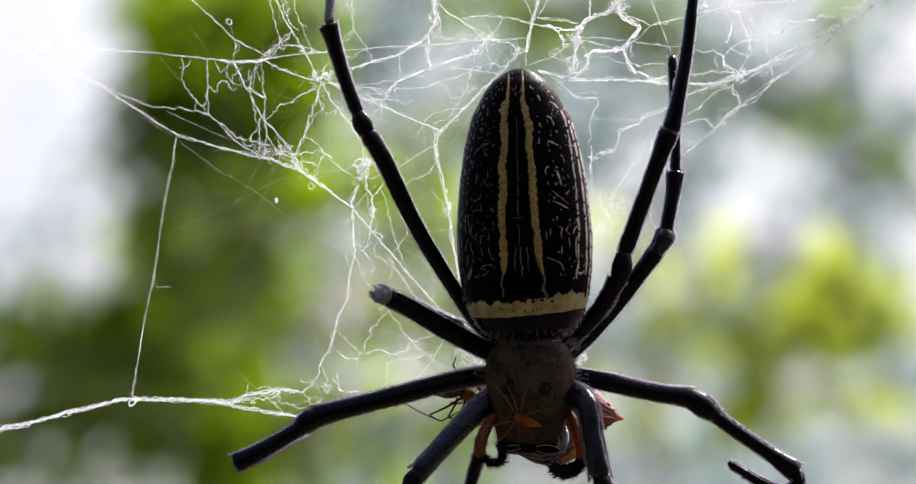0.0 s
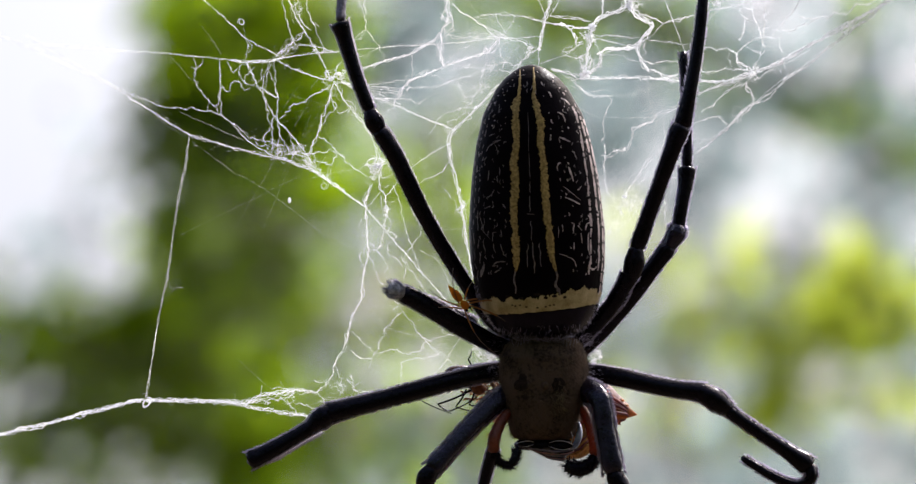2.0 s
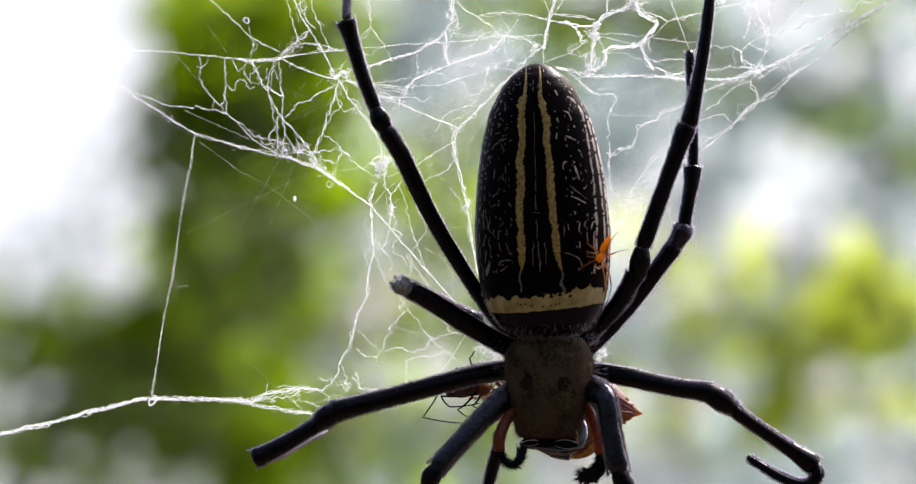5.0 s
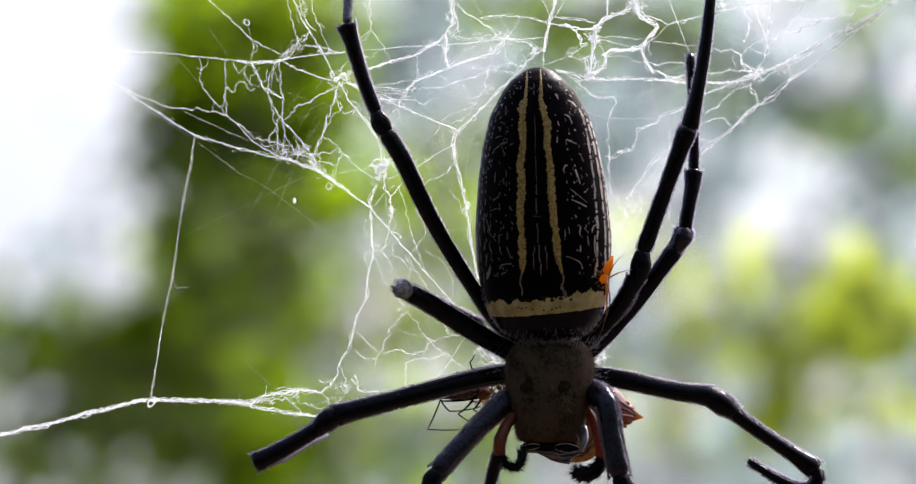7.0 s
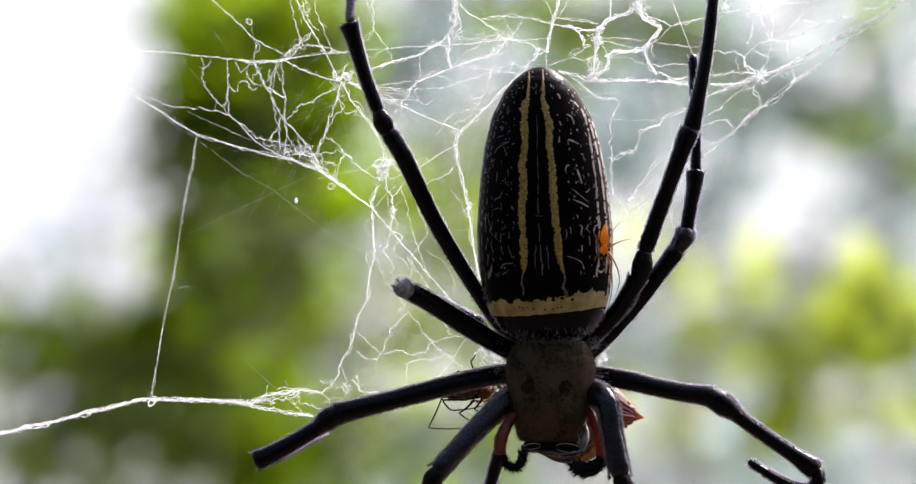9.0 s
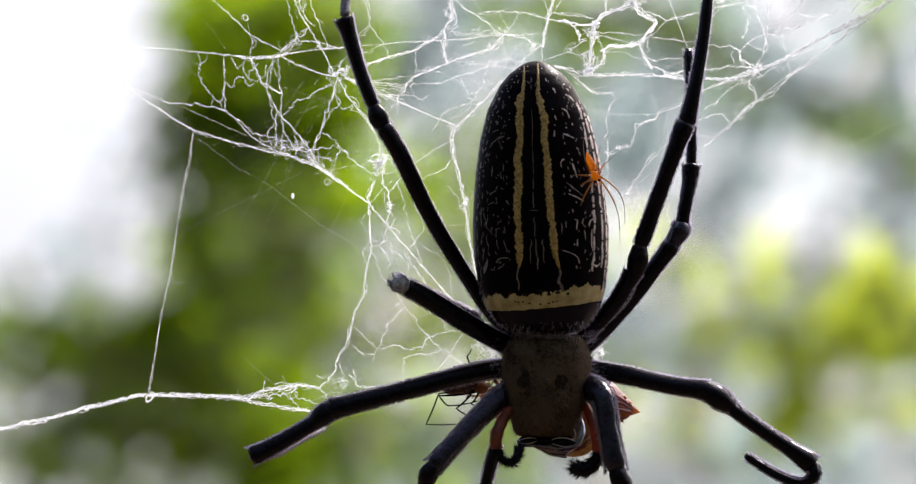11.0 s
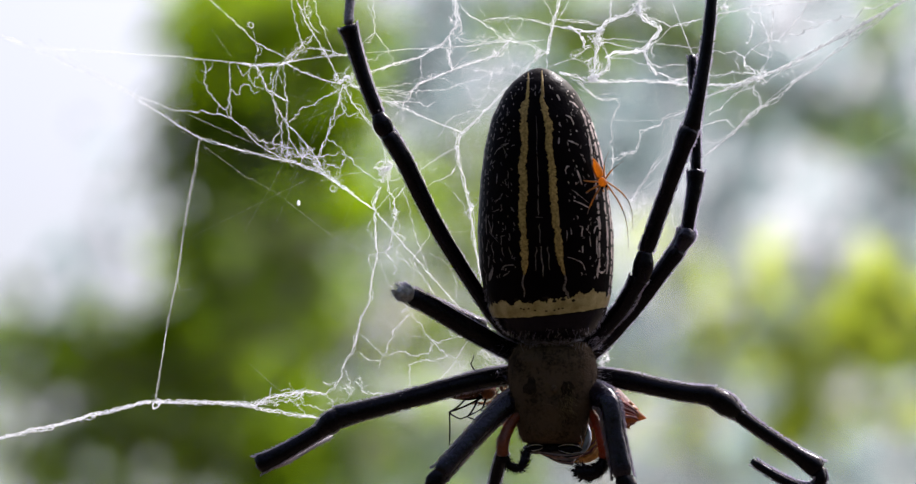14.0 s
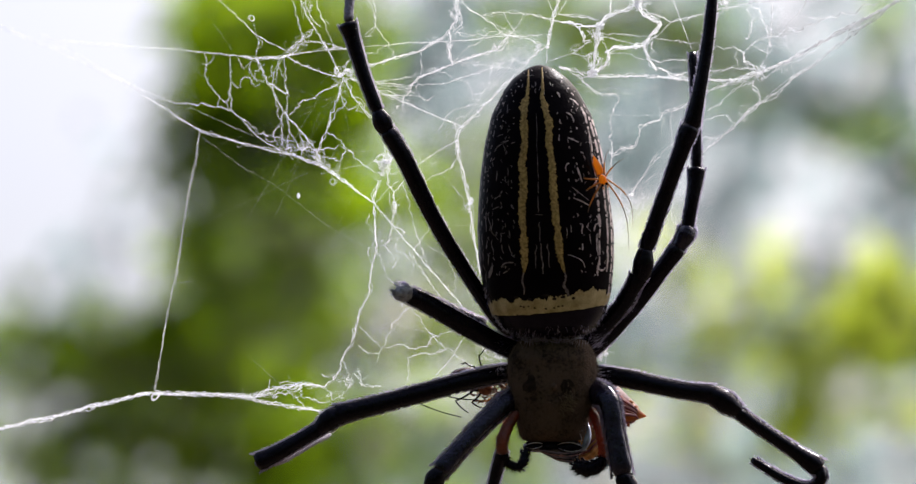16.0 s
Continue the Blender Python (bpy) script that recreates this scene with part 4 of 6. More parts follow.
# ---------------------------------------------------------------- small spiders
# each leg of the amber spider: hip (across, up), way in degrees from its tail, reach, bow
AMBER_LEGS = {
    "r1": ((5, -9), 182, 118, 12), "r2": ((7, -6), 172, 92, 16), "r3": ((7, 0), 66, 44, 3), "r4": ((6, 4), 32, 46, 4),
    "l1": ((-5, -9), 215, 100, -10), "l2": ((-7, -6), 252, 62, -4), "l3": ((-7, 0), 303, 62, 4), "l4": ((-6, 4), 350, 62, 5),
}


def small_spider(name, label, size, body_mat, leg_mat):
    """A small spider with its head towards -z, back towards -y; its size is the half length of its abdomen in units."""
    ob = new(name)
    ob.empty_display_size = 0.001
    tagged(ob, label, "spider")
    u = size * UNIT
    a = Shape()
    line = [(0, 0.12), (0.12, 0.32), (0.45, 0.46), (0.9, 0.47), (1.4, 0.36), (1.9, 0.2), (2.3, 0.04)]
    pts = smooth_line([(0, -0.1 * h, z * 1.0 + 0.35, h) for z, h in line], 4)
    a.tube([Vector((x, y, z)) * u for x, y, z, h in pts], [h * u * (1 + 0.06 * math.sin(i * 2.1)) for i, (*_, h) in enumerate(pts)], 14)
    part("abdomen", a, body_mat, ob)
    c = Shape()
    c.ball((0, 0, -0.25 * u), 0.44 * u, 0.38 * u, 0.62 * u, 14, 10)
    head = part("cephalothorax", c, body_mat, ob)
    for s in (-1, 1):
        e = Shape()
        e.ball((s * 0.24 * u, -0.2 * u, -0.84 * u), 0.17 * u, 0.15 * u, 0.18 * u, 10, 8)
        part("eye", e, CHITIN, head, "black eye")
        f = Shape()
        f.tube([Vector(q) * u for q in ((s * .18, 0, -.8), (s * .3, -.1, -1.1), (s * .2, -.1, -1.3))], [.07 * u, .07 * u, .1 * u], 6)
        part("palp", f, leg_mat, ob)
    legs = {}
    for key, (hip, way, reach, bow) in AMBER_LEGS.items():
        at = Vector((hip[0], 0, hip[1])) * UNIT
        w = radians(way)
        out, side = Vector((math.sin(w), 0, math.cos(w))), Vector((math.cos(w), 0, -math.sin(w)))

        def bend(q):
            # along the leg: it arches up over the knee and bows to one side
            return (out * (reach * q) - side * (bow * math.sin(math.pi * q)) + Vector((0, -0.16 * reach * math.sin(math.pi * min(1, q * 1.25)) + 0.10 * reach * q * q, 0))) * UNIT
        fem = Shape()
        fem.tube([bend(0.42 * i / 8) for i in range(9)], [(1.65 - 0.06 * i) * UNIT for i in range(9)], 7)
        lg = part("leg", fem, leg_mat, ob, at=Matrix.Translation(at))
        sh = Shape()
        sh.tube([bend(0.42 + 0.58 * i / 12) for i in range(13)], [(0.85 - 0.045 * i) * UNIT for i in range(13)], 7)
        part("shin", sh, SHINLEG, lg, "thin pale brown shin")
        legs[key] = (lg, at, way)
    return ob, legs


amber, amber_legs = small_spider("small_spider", "tiny amber-orange spider creeping over the large spider", 15, AMBER, AMBERLEG)


def dark_legged():
    """A rust-red spider lying on its side behind a leg, with thin looped black legs."""
    ob = new("dark_legged_spider")
    ob.empty_display_size = 0.001
    tagged(ob, "small rust-red spider with thin black looped legs", "spider")
    at = P(815, 668, 2.5)

    def R(x, y, d=2.5):
        return P(x, y, d) - at
    a = Shape()
    line = smooth_line([(824, 664, 2.5, 8), (810, 664, 2.5, 16), (796, 667, 2.5, 19), (780, 672, 2.5, 15), (769, 677, 2.5, 8), (765, 679, 2.5, 2)], 5)
    a.tube([R(x, y, d) for x, y, d, r in line], [r * UNIT * (1 + 0.07 * noise.noise(Vector((i * 0.7, 3, 0)))) for i, (*_, r) in enumerate(line)], 18)
    part("abdomen", a, RUSTDARK, ob, "dark rust-brown abdomen")
    for k, (drop, fat) in enumerate(((-0.35, 1.1), (0.25, 0.8), (0.7, 1.3))):
        f = Shape()
        f.tube([R(x, y + r * drop, d - r * math.sqrt(1 - drop * drop) / 15) for x, y, d, r in line[2:-2]], [fat * UNIT * (0.3 + abs(noise.noise(Vector((i * 0.5, k, 4))))) for i in range(len(line) - 4)], 6)
        part("stripe", f, PREYRIM, ob, "thin pinkish stripe")
    c = Shape()
    c.ball(R(829, 672), 13 * UNIT, 11 * UNIT, 12 * UNIT, 14, 10)
    part("cephalothorax", c, RUST, ob)
    swing = []
    for pts in ([(818, 678), (790, 672), (757, 680), (733, 732), (806, 732)], [(812, 684), (786, 707), (812, 722)],
                [(820, 680), (757, 684), (772, 702), (824, 695)], [(818, 655), (800, 640), (784, 635), (778, 638)],
                [(824, 652), (812, 634), (806, 618), (814, 606)], [(826, 680), (812, 700), (834, 706)], [(830, 655), (826, 640), (832, 630)]):
        f = Shape()
        o = R(*pts[0])
        way = []
        for (x0, y0), (x1, y1) in zip(pts, pts[1:]):
            for k in range(6):
                way.append((x0 + (x1 - x0) * k / 6, y0 + (y1 - y0) * k / 6 + 2.0 * math.sin(math.pi * k / 6)))
        way.append(pts[-1])
        f.tube([R(x, y, 2.5 - 1.2 * math.sin(math.pi * i / len(way))) - o for i, (x, y) in enumerate(way)],
               [(1.9 - 1.0 * i / len(way)) * UNIT for i in range(len(way))], 6)
        swing.append((part("leg", f, CHITIN, ob, at=Matrix.Translation(o)), o))
    return ob, swing


rusty, rusty_legs = dark_legged()

# ---------------------------------------------------------------- the web
THICK = 0.36
web = thing("tangled_web", P(784, 100, 4), "tangled white orb web strung behind the large spider", "spider web")
WB = P(784, 100, 4)


def sag(x, y):
    """How far the outer frame lines lean away behind the web, in mm."""
    back = max(0.0, 620 - x) * 0.03 + max(0.0, x - 1180) * 0.03
    if y < 300:
        back += max(0, 250 - x) * 0.13 + max(0, x - 1430) * 0.09
    return back * max(0.0, min(1.0, (560 - y) / 250))


def silk(sh, pts, r, depth=4.0, wave=0.8, seed=0, slack=0.0, beads=0.0, frizz=0.0):
    """A silk strand through plan points, with small kinks; r in units."""
    ph = seed * 3.17
    line = []
    for i in range(len(pts) - 1):
        (x0, y0), (x1, y1) = pts[i], pts[i + 1]
        k = max(2, int(math.hypot(x1 - x0, y1 - y0) / 3))
        for j in range(k):
            t = j / k
            line.append((x0 + (x1 - x0) * t, y0 + (y1 - y0) * t + slack * math.sin(math.pi * t)))
    line.append(pts[-1])
    ctr, rad = [], []
    for i, (x, y) in enumerate(line):
        e = min(1, i / 4, (len(line) - 1 - i) / 4)
        off = []
        for q in (0, 20):
            off.append(wave * e * (3.0 * noise.noise(Vector((ph, i * 0.09, q))) + 2.8 * noise.noise(Vector((ph, i * 0.28, q + 7)))
                                   + 2.5 * noise.noise(Vector((ph, i * 0.66, q + 13))))
                       + frizz * e * max(0.0, 0.4 + noise.noise(Vector((ph, i * 0.05, 31)))) * noise.noise(Vector((ph, i * 0.7, q + 23))))
        dd = depth + sag(x, y) + 1.2 * noise.noise(Vector((ph, i * 0.06, 40)))
        ctr.append(P(x + off[0], y + off[1], dd) - WB)
        swell = 1 + 0.9 * noise.noise(Vector((ph, i * 0.5, 60)))
        if beads and noise.noise(Vector((ph, i * 0.9, 80))) > 0.3:
            swell += beads
        rad.append(r * UNIT * THICK * max(0.4, swell))
    sh.tube(ctr, rad, 5, cap=False)


def strand(pts, r, wave=0.8, depth=4.0, slack=0.0, beads=0.5, name="strand", m=None, twin=False, bundle=0):
    sh = Shape()
    sd = rnd.uniform(0, 1000)
    silk(sh, pts, r, depth, wave * 1.25, sd, slack, beads)
    for _ in range(bundle):
        silk(sh, [(x + rnd.uniform(-3.5, 3.5), y + rnd.uniform(-3.5, 3.5)) for x, y in pts], r * rnd.uniform(0.5, 1.0), depth + rnd.uniform(-.3, .4),
             wave * 1.3, rnd.uniform(0, 1000), slack, beads)
    if twin:
        silk(sh, [(x + rnd.uniform(-3, 3), y + rnd.uniform(-3, 3)) for x, y in pts], r * 0.6, depth + 0.3, wave * 1.6, sd + 50, slack, beads)
    if r > 0.75 and m is None:
        for k in range(2 if r > 1.2 else 1):
            silk(sh, pts, 0.5, depth + rnd.uniform(-.3, .3), wave * 1.2, sd + 7 * k, slack, 1.0, 9.0)
    for (x0, y0), (x1, y1) in zip(pts, pts[1:]):
        gap = math.hypot(x1 - x0, y1 - y0)
        for _ in range(int(gap / (70 if r < 1.3 else 24))):
            t, a, ln = rnd.random(), rnd.uniform(0, 6.28), rnd.uniform(2, 4) + r
            x, y = x0 + (x1 - x0) * t, y0 + (y1 - y0) * t
            kink = rnd.choice((-1, 1)) * rnd.uniform(1.0, 2.4)
            bow = [(x, y)]
            for _ in range(3):
                x, y = x + ln * math.cos(a), y + ln * math.sin(a)
                bow.append((x, y))
                a += kink
            silk(sh, bow, 0.4, depth, 0.6, rnd.uniform(0, 1000))
    return part(name, sh, m or SILK, web)


def curl(x, y, r, turns=1.3, w=0.8):
    """A small loop of slack silk."""
    sh = Shape()
    a0 = rnd.uniform(0, 6)
    n = int(12 * turns) + 4
    q, flat, lean = rnd.uniform(0, 99), rnd.uniform(0.55, 0.95), rnd.uniform(0, 3)
    line = []
    for i in range(-4, n + 5):
        rr = r * (1 - 0.3 * i / n + 0.35 * noise.noise(Vector((q, i * 0.25, 0))))
        if i < 0 or i > n:
            rr *= 1.25
        u, v = rr * math.cos(a0 + i * 0.52), rr * flat * math.sin(a0 + i * 0.52)
        line.append(P(x + u * math.cos(lean) - v * math.sin(lean), y + u * math.sin(lean) + v * math.cos(lean), 4 + 0.05 * i) - WB)
    sh.tube(line, [w * UNIT * (0.7 + 0.5 * noise.noise(Vector((q, 5, i * 0.6)))) for i in range(len(line))], 5, cap=False)
    return part("loop", sh, SILK, web)


def tangle(x, y, rx, ry, n, r=0.7, links=2, name="tangle", tilt=0.0):
    """A patch of torn net: kinked threads between scattered knots, with loose curling ends."""
    sh = Shape()
    n, r = max(4, int(n * 0.75)), r * 0.62
    ct, st = math.cos(radians(tilt)), math.sin(radians(tilt))
    knots = []
    for _ in range(n):
        a, q = rnd.uniform(0, 2 * math.pi), 1.15 * rnd.random() ** 0.6
        u, v = rx * q * math.cos(a), ry * q * math.sin(a)
        knots.append((x + ct * u - st * v, y + st * u + ct * v))
    for i, (px, py) in enumerate(knots):
        near = sorted(knots[i + 1:], key=lambda k: math.hypot(k[0] - px, k[1] - py))
        for k in near[:links]:
            gap = math.hypot(k[0] - px, k[1] - py)
            mid = ((px + k[0]) / 2 + rnd.gauss(0, 0.2) * gap, (py + k[1]) / 2 + rnd.gauss(0, 0.2) * gap)
            silk(sh, [tuple(q) for q in smooth_line([(px, py), mid, k], 4)], r * rnd.uniform(0.5, 1.3), 4 + rnd.uniform(-0.8, 1.2), 1.7, rnd.uniform(0, 1000), 0, 0.8)
        if rnd.random() < 0.3:
            a, turn = rnd.uniform(0, 6.28), rnd.gauss(0, 0.25)
            line, rad = [], []
            for s in range(rnd.randint(5, 14)):
                line.append(P(px, py, 4) - WB)
                rad.append(r * UNIT * THICK)
                px, py = px + 2.4 * math.cos(a), py + 2.4 * math.sin(a)
                a += turn + rnd.gauss(0, 0.3)
            sh.tube(line, rad, 5, cap=False)
    return part(name, sh, SILK, web, kind="stuff")


def clot(x, y, r):
    """A thick lump where many strands meet."""
    sh = Shape()
    sh.ball((0, 0, 0), 1, 1, 1, 16, 12)
    c = P(x, y, 4) - WB
    out = []
    for v in sh.v:
        v = Vector(v)
        k = 0.7 + 0.9 * noise.noise(v * 1.6 + Vector((x, y, 0)))
        out.append(tuple(c + Vector((v.x, v.y * 0.5, v.z * 0.75)) * (k * r * 0.8 * UNIT)))
    sh.v = out
    return part("knot", sh, SILK, web)


def thread(r, wave, *pts, **more):
    """A kinked thread through plan points."""
    more.setdefault("beads", 0.8)
    return strand(list(pts), r, wave, **more)


def hairline(r, *pts):
    """A hardly visible straight thread."""
    return strand(list(pts), r, 0.3, m=FINESILK)


def web_anchor():
    # the rope to the lower left, its knot, drop thread and frayed end
    thread(2.3, 0.9, (-260, 822), (-120, 775), (0, 742), (70, 727), (150, 706), (245, 683), beads=0.6, bundle=5)
    thread(1.3, 0.8, (245, 683), (300, 686), (380, 687), (425, 693), (460, 700), (500, 706), (548, 714), bundle=4)
    thread(1.3, 0.9, (262, 684), (330, 683), (400, 686), (430, 690), (450, 680), (465, 675), (490, 672), (505, 668), (530, 668), (552, 672), bundle=3)
    thread(1.0, 1.2, (400, 688), (440, 690), (470, 685), (500, 680), (512, 672), bundle=1)
    thread(0.9, 1.2, (430, 690), (455, 684), (478, 672), (500, 675), (520, 664))
    thread(0.9, 0.8, (455, 676), (456, 668), (458, 659))
    thread(0.8, 1.2, (475, 666), (490, 662), (503, 667), (515, 662))
    thread(1.0, 1.4, (552, 672), (560, 680), (562, 695), (576, 690))
    thread(1.0, 1.3, (508, 680), (512, 690), (530, 693), (545, 702), (562, 697))
    thread(0.8, 1.3, (500, 683), (506, 700), (530, 708))
    thread(0.8, 1.3, (470, 684), (486, 680), (500, 692), (515, 684))
    tangle(505, 674, 34, 8, 14, 0.7)
    tangle(440, 686, 40, 6, 14, 0.6)
    curl(260, 688, 9, 1.1, 1.3)
    clot(247, 684, 6)
    thread(0.9, 0.5, (338, 230), (330, 275), (318, 340), (305, 415), (300, 450), (283, 540), (258, 680), m=FINESILK, bundle=2)
    thread(0.8, 0.8, (302, 440), (296, 470), (290, 500), m=FINESILK)
    thread(0.7, 1.0, (300, 452), (299, 480), (303, 492), (325, 491), m=FINESILK)
    hairline(0.25, (420, 618), (445, 640), (480, 672))
    # the upright line down to the rope, and the net at its foot
    thread(1.5, 0.8, (637, 358), (640, 400), (640, 430), (632, 480), (628, 510), (615, 540), (605, 575), (597, 600), bundle=1)
    thread(1.1, 1.0, (597, 600), (590, 612), (582, 625), (575, 645), (565, 660), (552, 672), bundle=1)
    thread(1.0, 0.9, (605, 580), (600, 600), (588, 614), (582, 627))
    thread(0.9, 1.2, (582, 625), (590, 640), (592, 660), (596, 672))
    thread(0.9, 1.6, (577, 664), (584, 660), (591, 668), (588, 680), (583, 686))
    thread(0.9, 1.4, (547, 650), (552, 655), (562, 655), (570, 649))
    thread(1.3, 1.3, (605, 652), (615, 658), (620, 670), (635, 671), (650, 672), bundle=1)
    thread(0.8, 1.3, (617, 661), (624, 655), (633, 658))
    thread(0.8, 1.3, (612, 650), (609, 640), (615, 655))
    tangle(590, 662, 22, 18, 13, 0.6)
    tangle(572, 688, 14, 8, 8, 0.6)
    thread(0.9, 0.9, (610, 600), (625, 612), (645, 615), (650, 606))
    thread(0.8, 0.9, (646, 615), (645, 622), (642, 630))


def web_left():
    # frame lines that run out to the left
    thread(1.3, 0.5, (-80, 20), (90, 90), (215, 152), (300, 208), (338, 230), (372, 240), (410, 252), (450, 262), (480, 270), beads=0.4, twin=True)
    thread(1.3, 0.7, (480, 270), (510, 278), (540, 290), (565, 303), (600, 328), (637, 356), bundle=2)
    thread(1.1, 0.6, (60, 60), (225, 155), (300, 184), (335, 187), (340, 181), (350, 187), (370, 190), (392, 196), (412, 213), (425, 230), (445, 248), (465, 258), (490, 270))
    thread(0.9, 1.0, (405, 207), (427, 222), (440, 232), (450, 235), (465, 240), (476, 242))
    thread(1.2, 0.3, (60, 72), (200, 83), (265, 88), (300, 90), (345, 96), (375, 98), (410, 103), beads=0.4)
    thread(1.4, 0.6, (410, 103), (435, 107), (475, 105), (500, 98), bundle=3)
    thread(1.1, 0.25, (482, 101), (560, 91), (600, 88), (700, 80), (800, 75), (868, 67), beads=0.2)
    thread(1.2, 0.5, (300, -60), (365, 0), (390, 22), (410, 42), (434, 66), (485, 92), (495, 100), beads=0.4)
    thread(1.3, 0.4, (482, 102), (520, 120), (560, 135), (610, 146), (650, 165), (690, 182), (730, 200), (775, 218), (790, 225), beads=0.4)
    hairline(0.5, (320, 190), (380, 218), (430, 240))
    hairline(0.3, (340, 240), (405, 290), (470, 326), (560, 398), (650, 445))
    hairline(0.3, (220, 160), (300, 215), (330, 232))
    hairline(0.25, (305, 95), (345, 140))
    hairline(0.22, (360, 45), (392, 92))
    # hanging threads below the upper line
    thread(0.9, 1.0, (345, 97), (347, 112), (347, 130), (350, 143), (360, 160), (370, 172), (368, 189))
    thread(0.8, 1.4, (361, 97), (358, 108), (350, 116), (340, 114))
    thread(0.9, 0.6, (389, 102), (390, 135), (390, 160), (391, 195))
    thread(0.9, 1.1, (370, 172), (383, 180), (388, 168), (392, 145), (400, 155), (408, 155))
    thread(0.8, 0.9, (383, 178), (387, 193), (394, 196))
    thread(0.8, 1.0, (406, 154), (408, 145), (414, 140), (422, 141), (427, 149), (432, 154), (441, 150))
    thread(0.8, 1.2, (402, 105), (408, 120), (414, 125), (420, 118), (427, 110))
    thread(0.8, 1.2, (425, 111), (422, 122), (426, 132), (436, 142), (448, 148))
    thread(0.8, 1.3, (449, 115), (440, 124), (433, 136), (436, 146))
    thread(0.9, 0.5, (434, 66), (438, 78), (434, 102))
    thread(0.6, 0.8, (438, 70), (445, 77), (444, 85), (438, 90))
    thread(0.6, 0.6, (430, 46), (432, 54), (434, 66))
    curl(427, 37, 6, 1.2, 0.6)
    thread(1.3, 0.9, (435, 107), (443, 125), (452, 145), (462, 153), (476, 160), (486, 168), bundle=1)
    thread(0.9, 0.8, (476, 106), (467, 125), (464, 140), (463, 153))
    thread(0.9, 0.8, (479, 107), (471, 125), (469, 147), (463, 156))
    thread(0.8, 0.9, (462, 118), (456, 138), (446, 146))
    thread(0.9, 0.6, (482, 104), (484, 140), (487, 168), (488, 190), (490, 230), (487, 264))
    thread(0.7, 0.9, (474, 122), (482, 142), (485, 160))
    thread(1.0, 0.9, (462, 154), (467, 180), (475, 210), (478, 232), (484, 264))
    thread(1.1, 0.7, (464, 166), (480, 195), (492, 209), (503, 222), (516, 236), (528, 252), (536, 264), (546, 280), bundle=1)
    thread(0.9, 0.8, (488, 203), (495, 240), (510, 262), (535, 268))
    thread(0.9, 1.3, (575, 150), (560, 160), (545, 165), (530, 175), (512, 180), (498, 197), (491, 204))
    thread(0.9, 1.3, (466, 248), (468, 234), (476, 215), (482, 200))
    thread(0.8, 1.3, (444, 234), (462, 250), (480, 244), (500, 250))
    thread(0.8, 1.2, (510, 235), (514, 258), (512, 272))
    thread(0.8, 1.2, (505, 264), (520, 258), (533, 261), (552, 263))
    tangle(487, 266, 17, 10, 17, 0.55)
    tangle(484, 245, 16, 22, 12, 0.5)
    tangle(534, 268, 20, 18, 20, 0.5)
    tangle(560, 297, 34, 7, 20, 0.6, tilt=34)
    tangle(512, 262, 26, 16, 12, 0.5)
    thread(0.8, 1.0, (540, 285), (560, 296), (580, 312), (602, 327), bundle=2)
    curl(566, 318, 6, 0.8, 0.45)
    # between the net and the foreleg
    thread(1.2, 1.0, (583, 145), (577, 172), (566, 198), (558, 220), (555, 232), (546, 250), (540, 266), bundle=1)
    thread(0.9, 1.1, (580, 168), (590, 184), (577, 195), (563, 215), (555, 232))
    thread(0.8, 1.4, (583, 158), (578, 172), (588, 183), (591, 195), (601, 193), (610, 186))
    thread(1.0, 1.1, (555, 232), (570, 245), (580, 250), (587, 262), (600, 268), (610, 285), (622, 292), (640, 304))
    thread(0.9, 1.3, (542, 263), (560, 263), (575, 256), (586, 262))
    thread(0.9, 1.3, (548, 275), (565, 277), (580, 283), (588, 276), (587, 262))
    thread(0.6, 0.9, (580, 283), (578, 297), (572, 302))
    thread(1.2, 0.9, (586, 140), (597, 160), (603, 174), (615, 185), (623, 198), (636, 215), (648, 236), bundle=2)
    thread(0.8, 1.3, (612, 184), (608, 196), (622, 200))
    thread(0.9, 0.9, (648, 236), (655, 255), (664, 275), (690, 297))
    hairline(0.4, (590, 268), (640, 265), (690, 275))
    hairline(0.4, (545, 305), (600, 292), (640, 290))


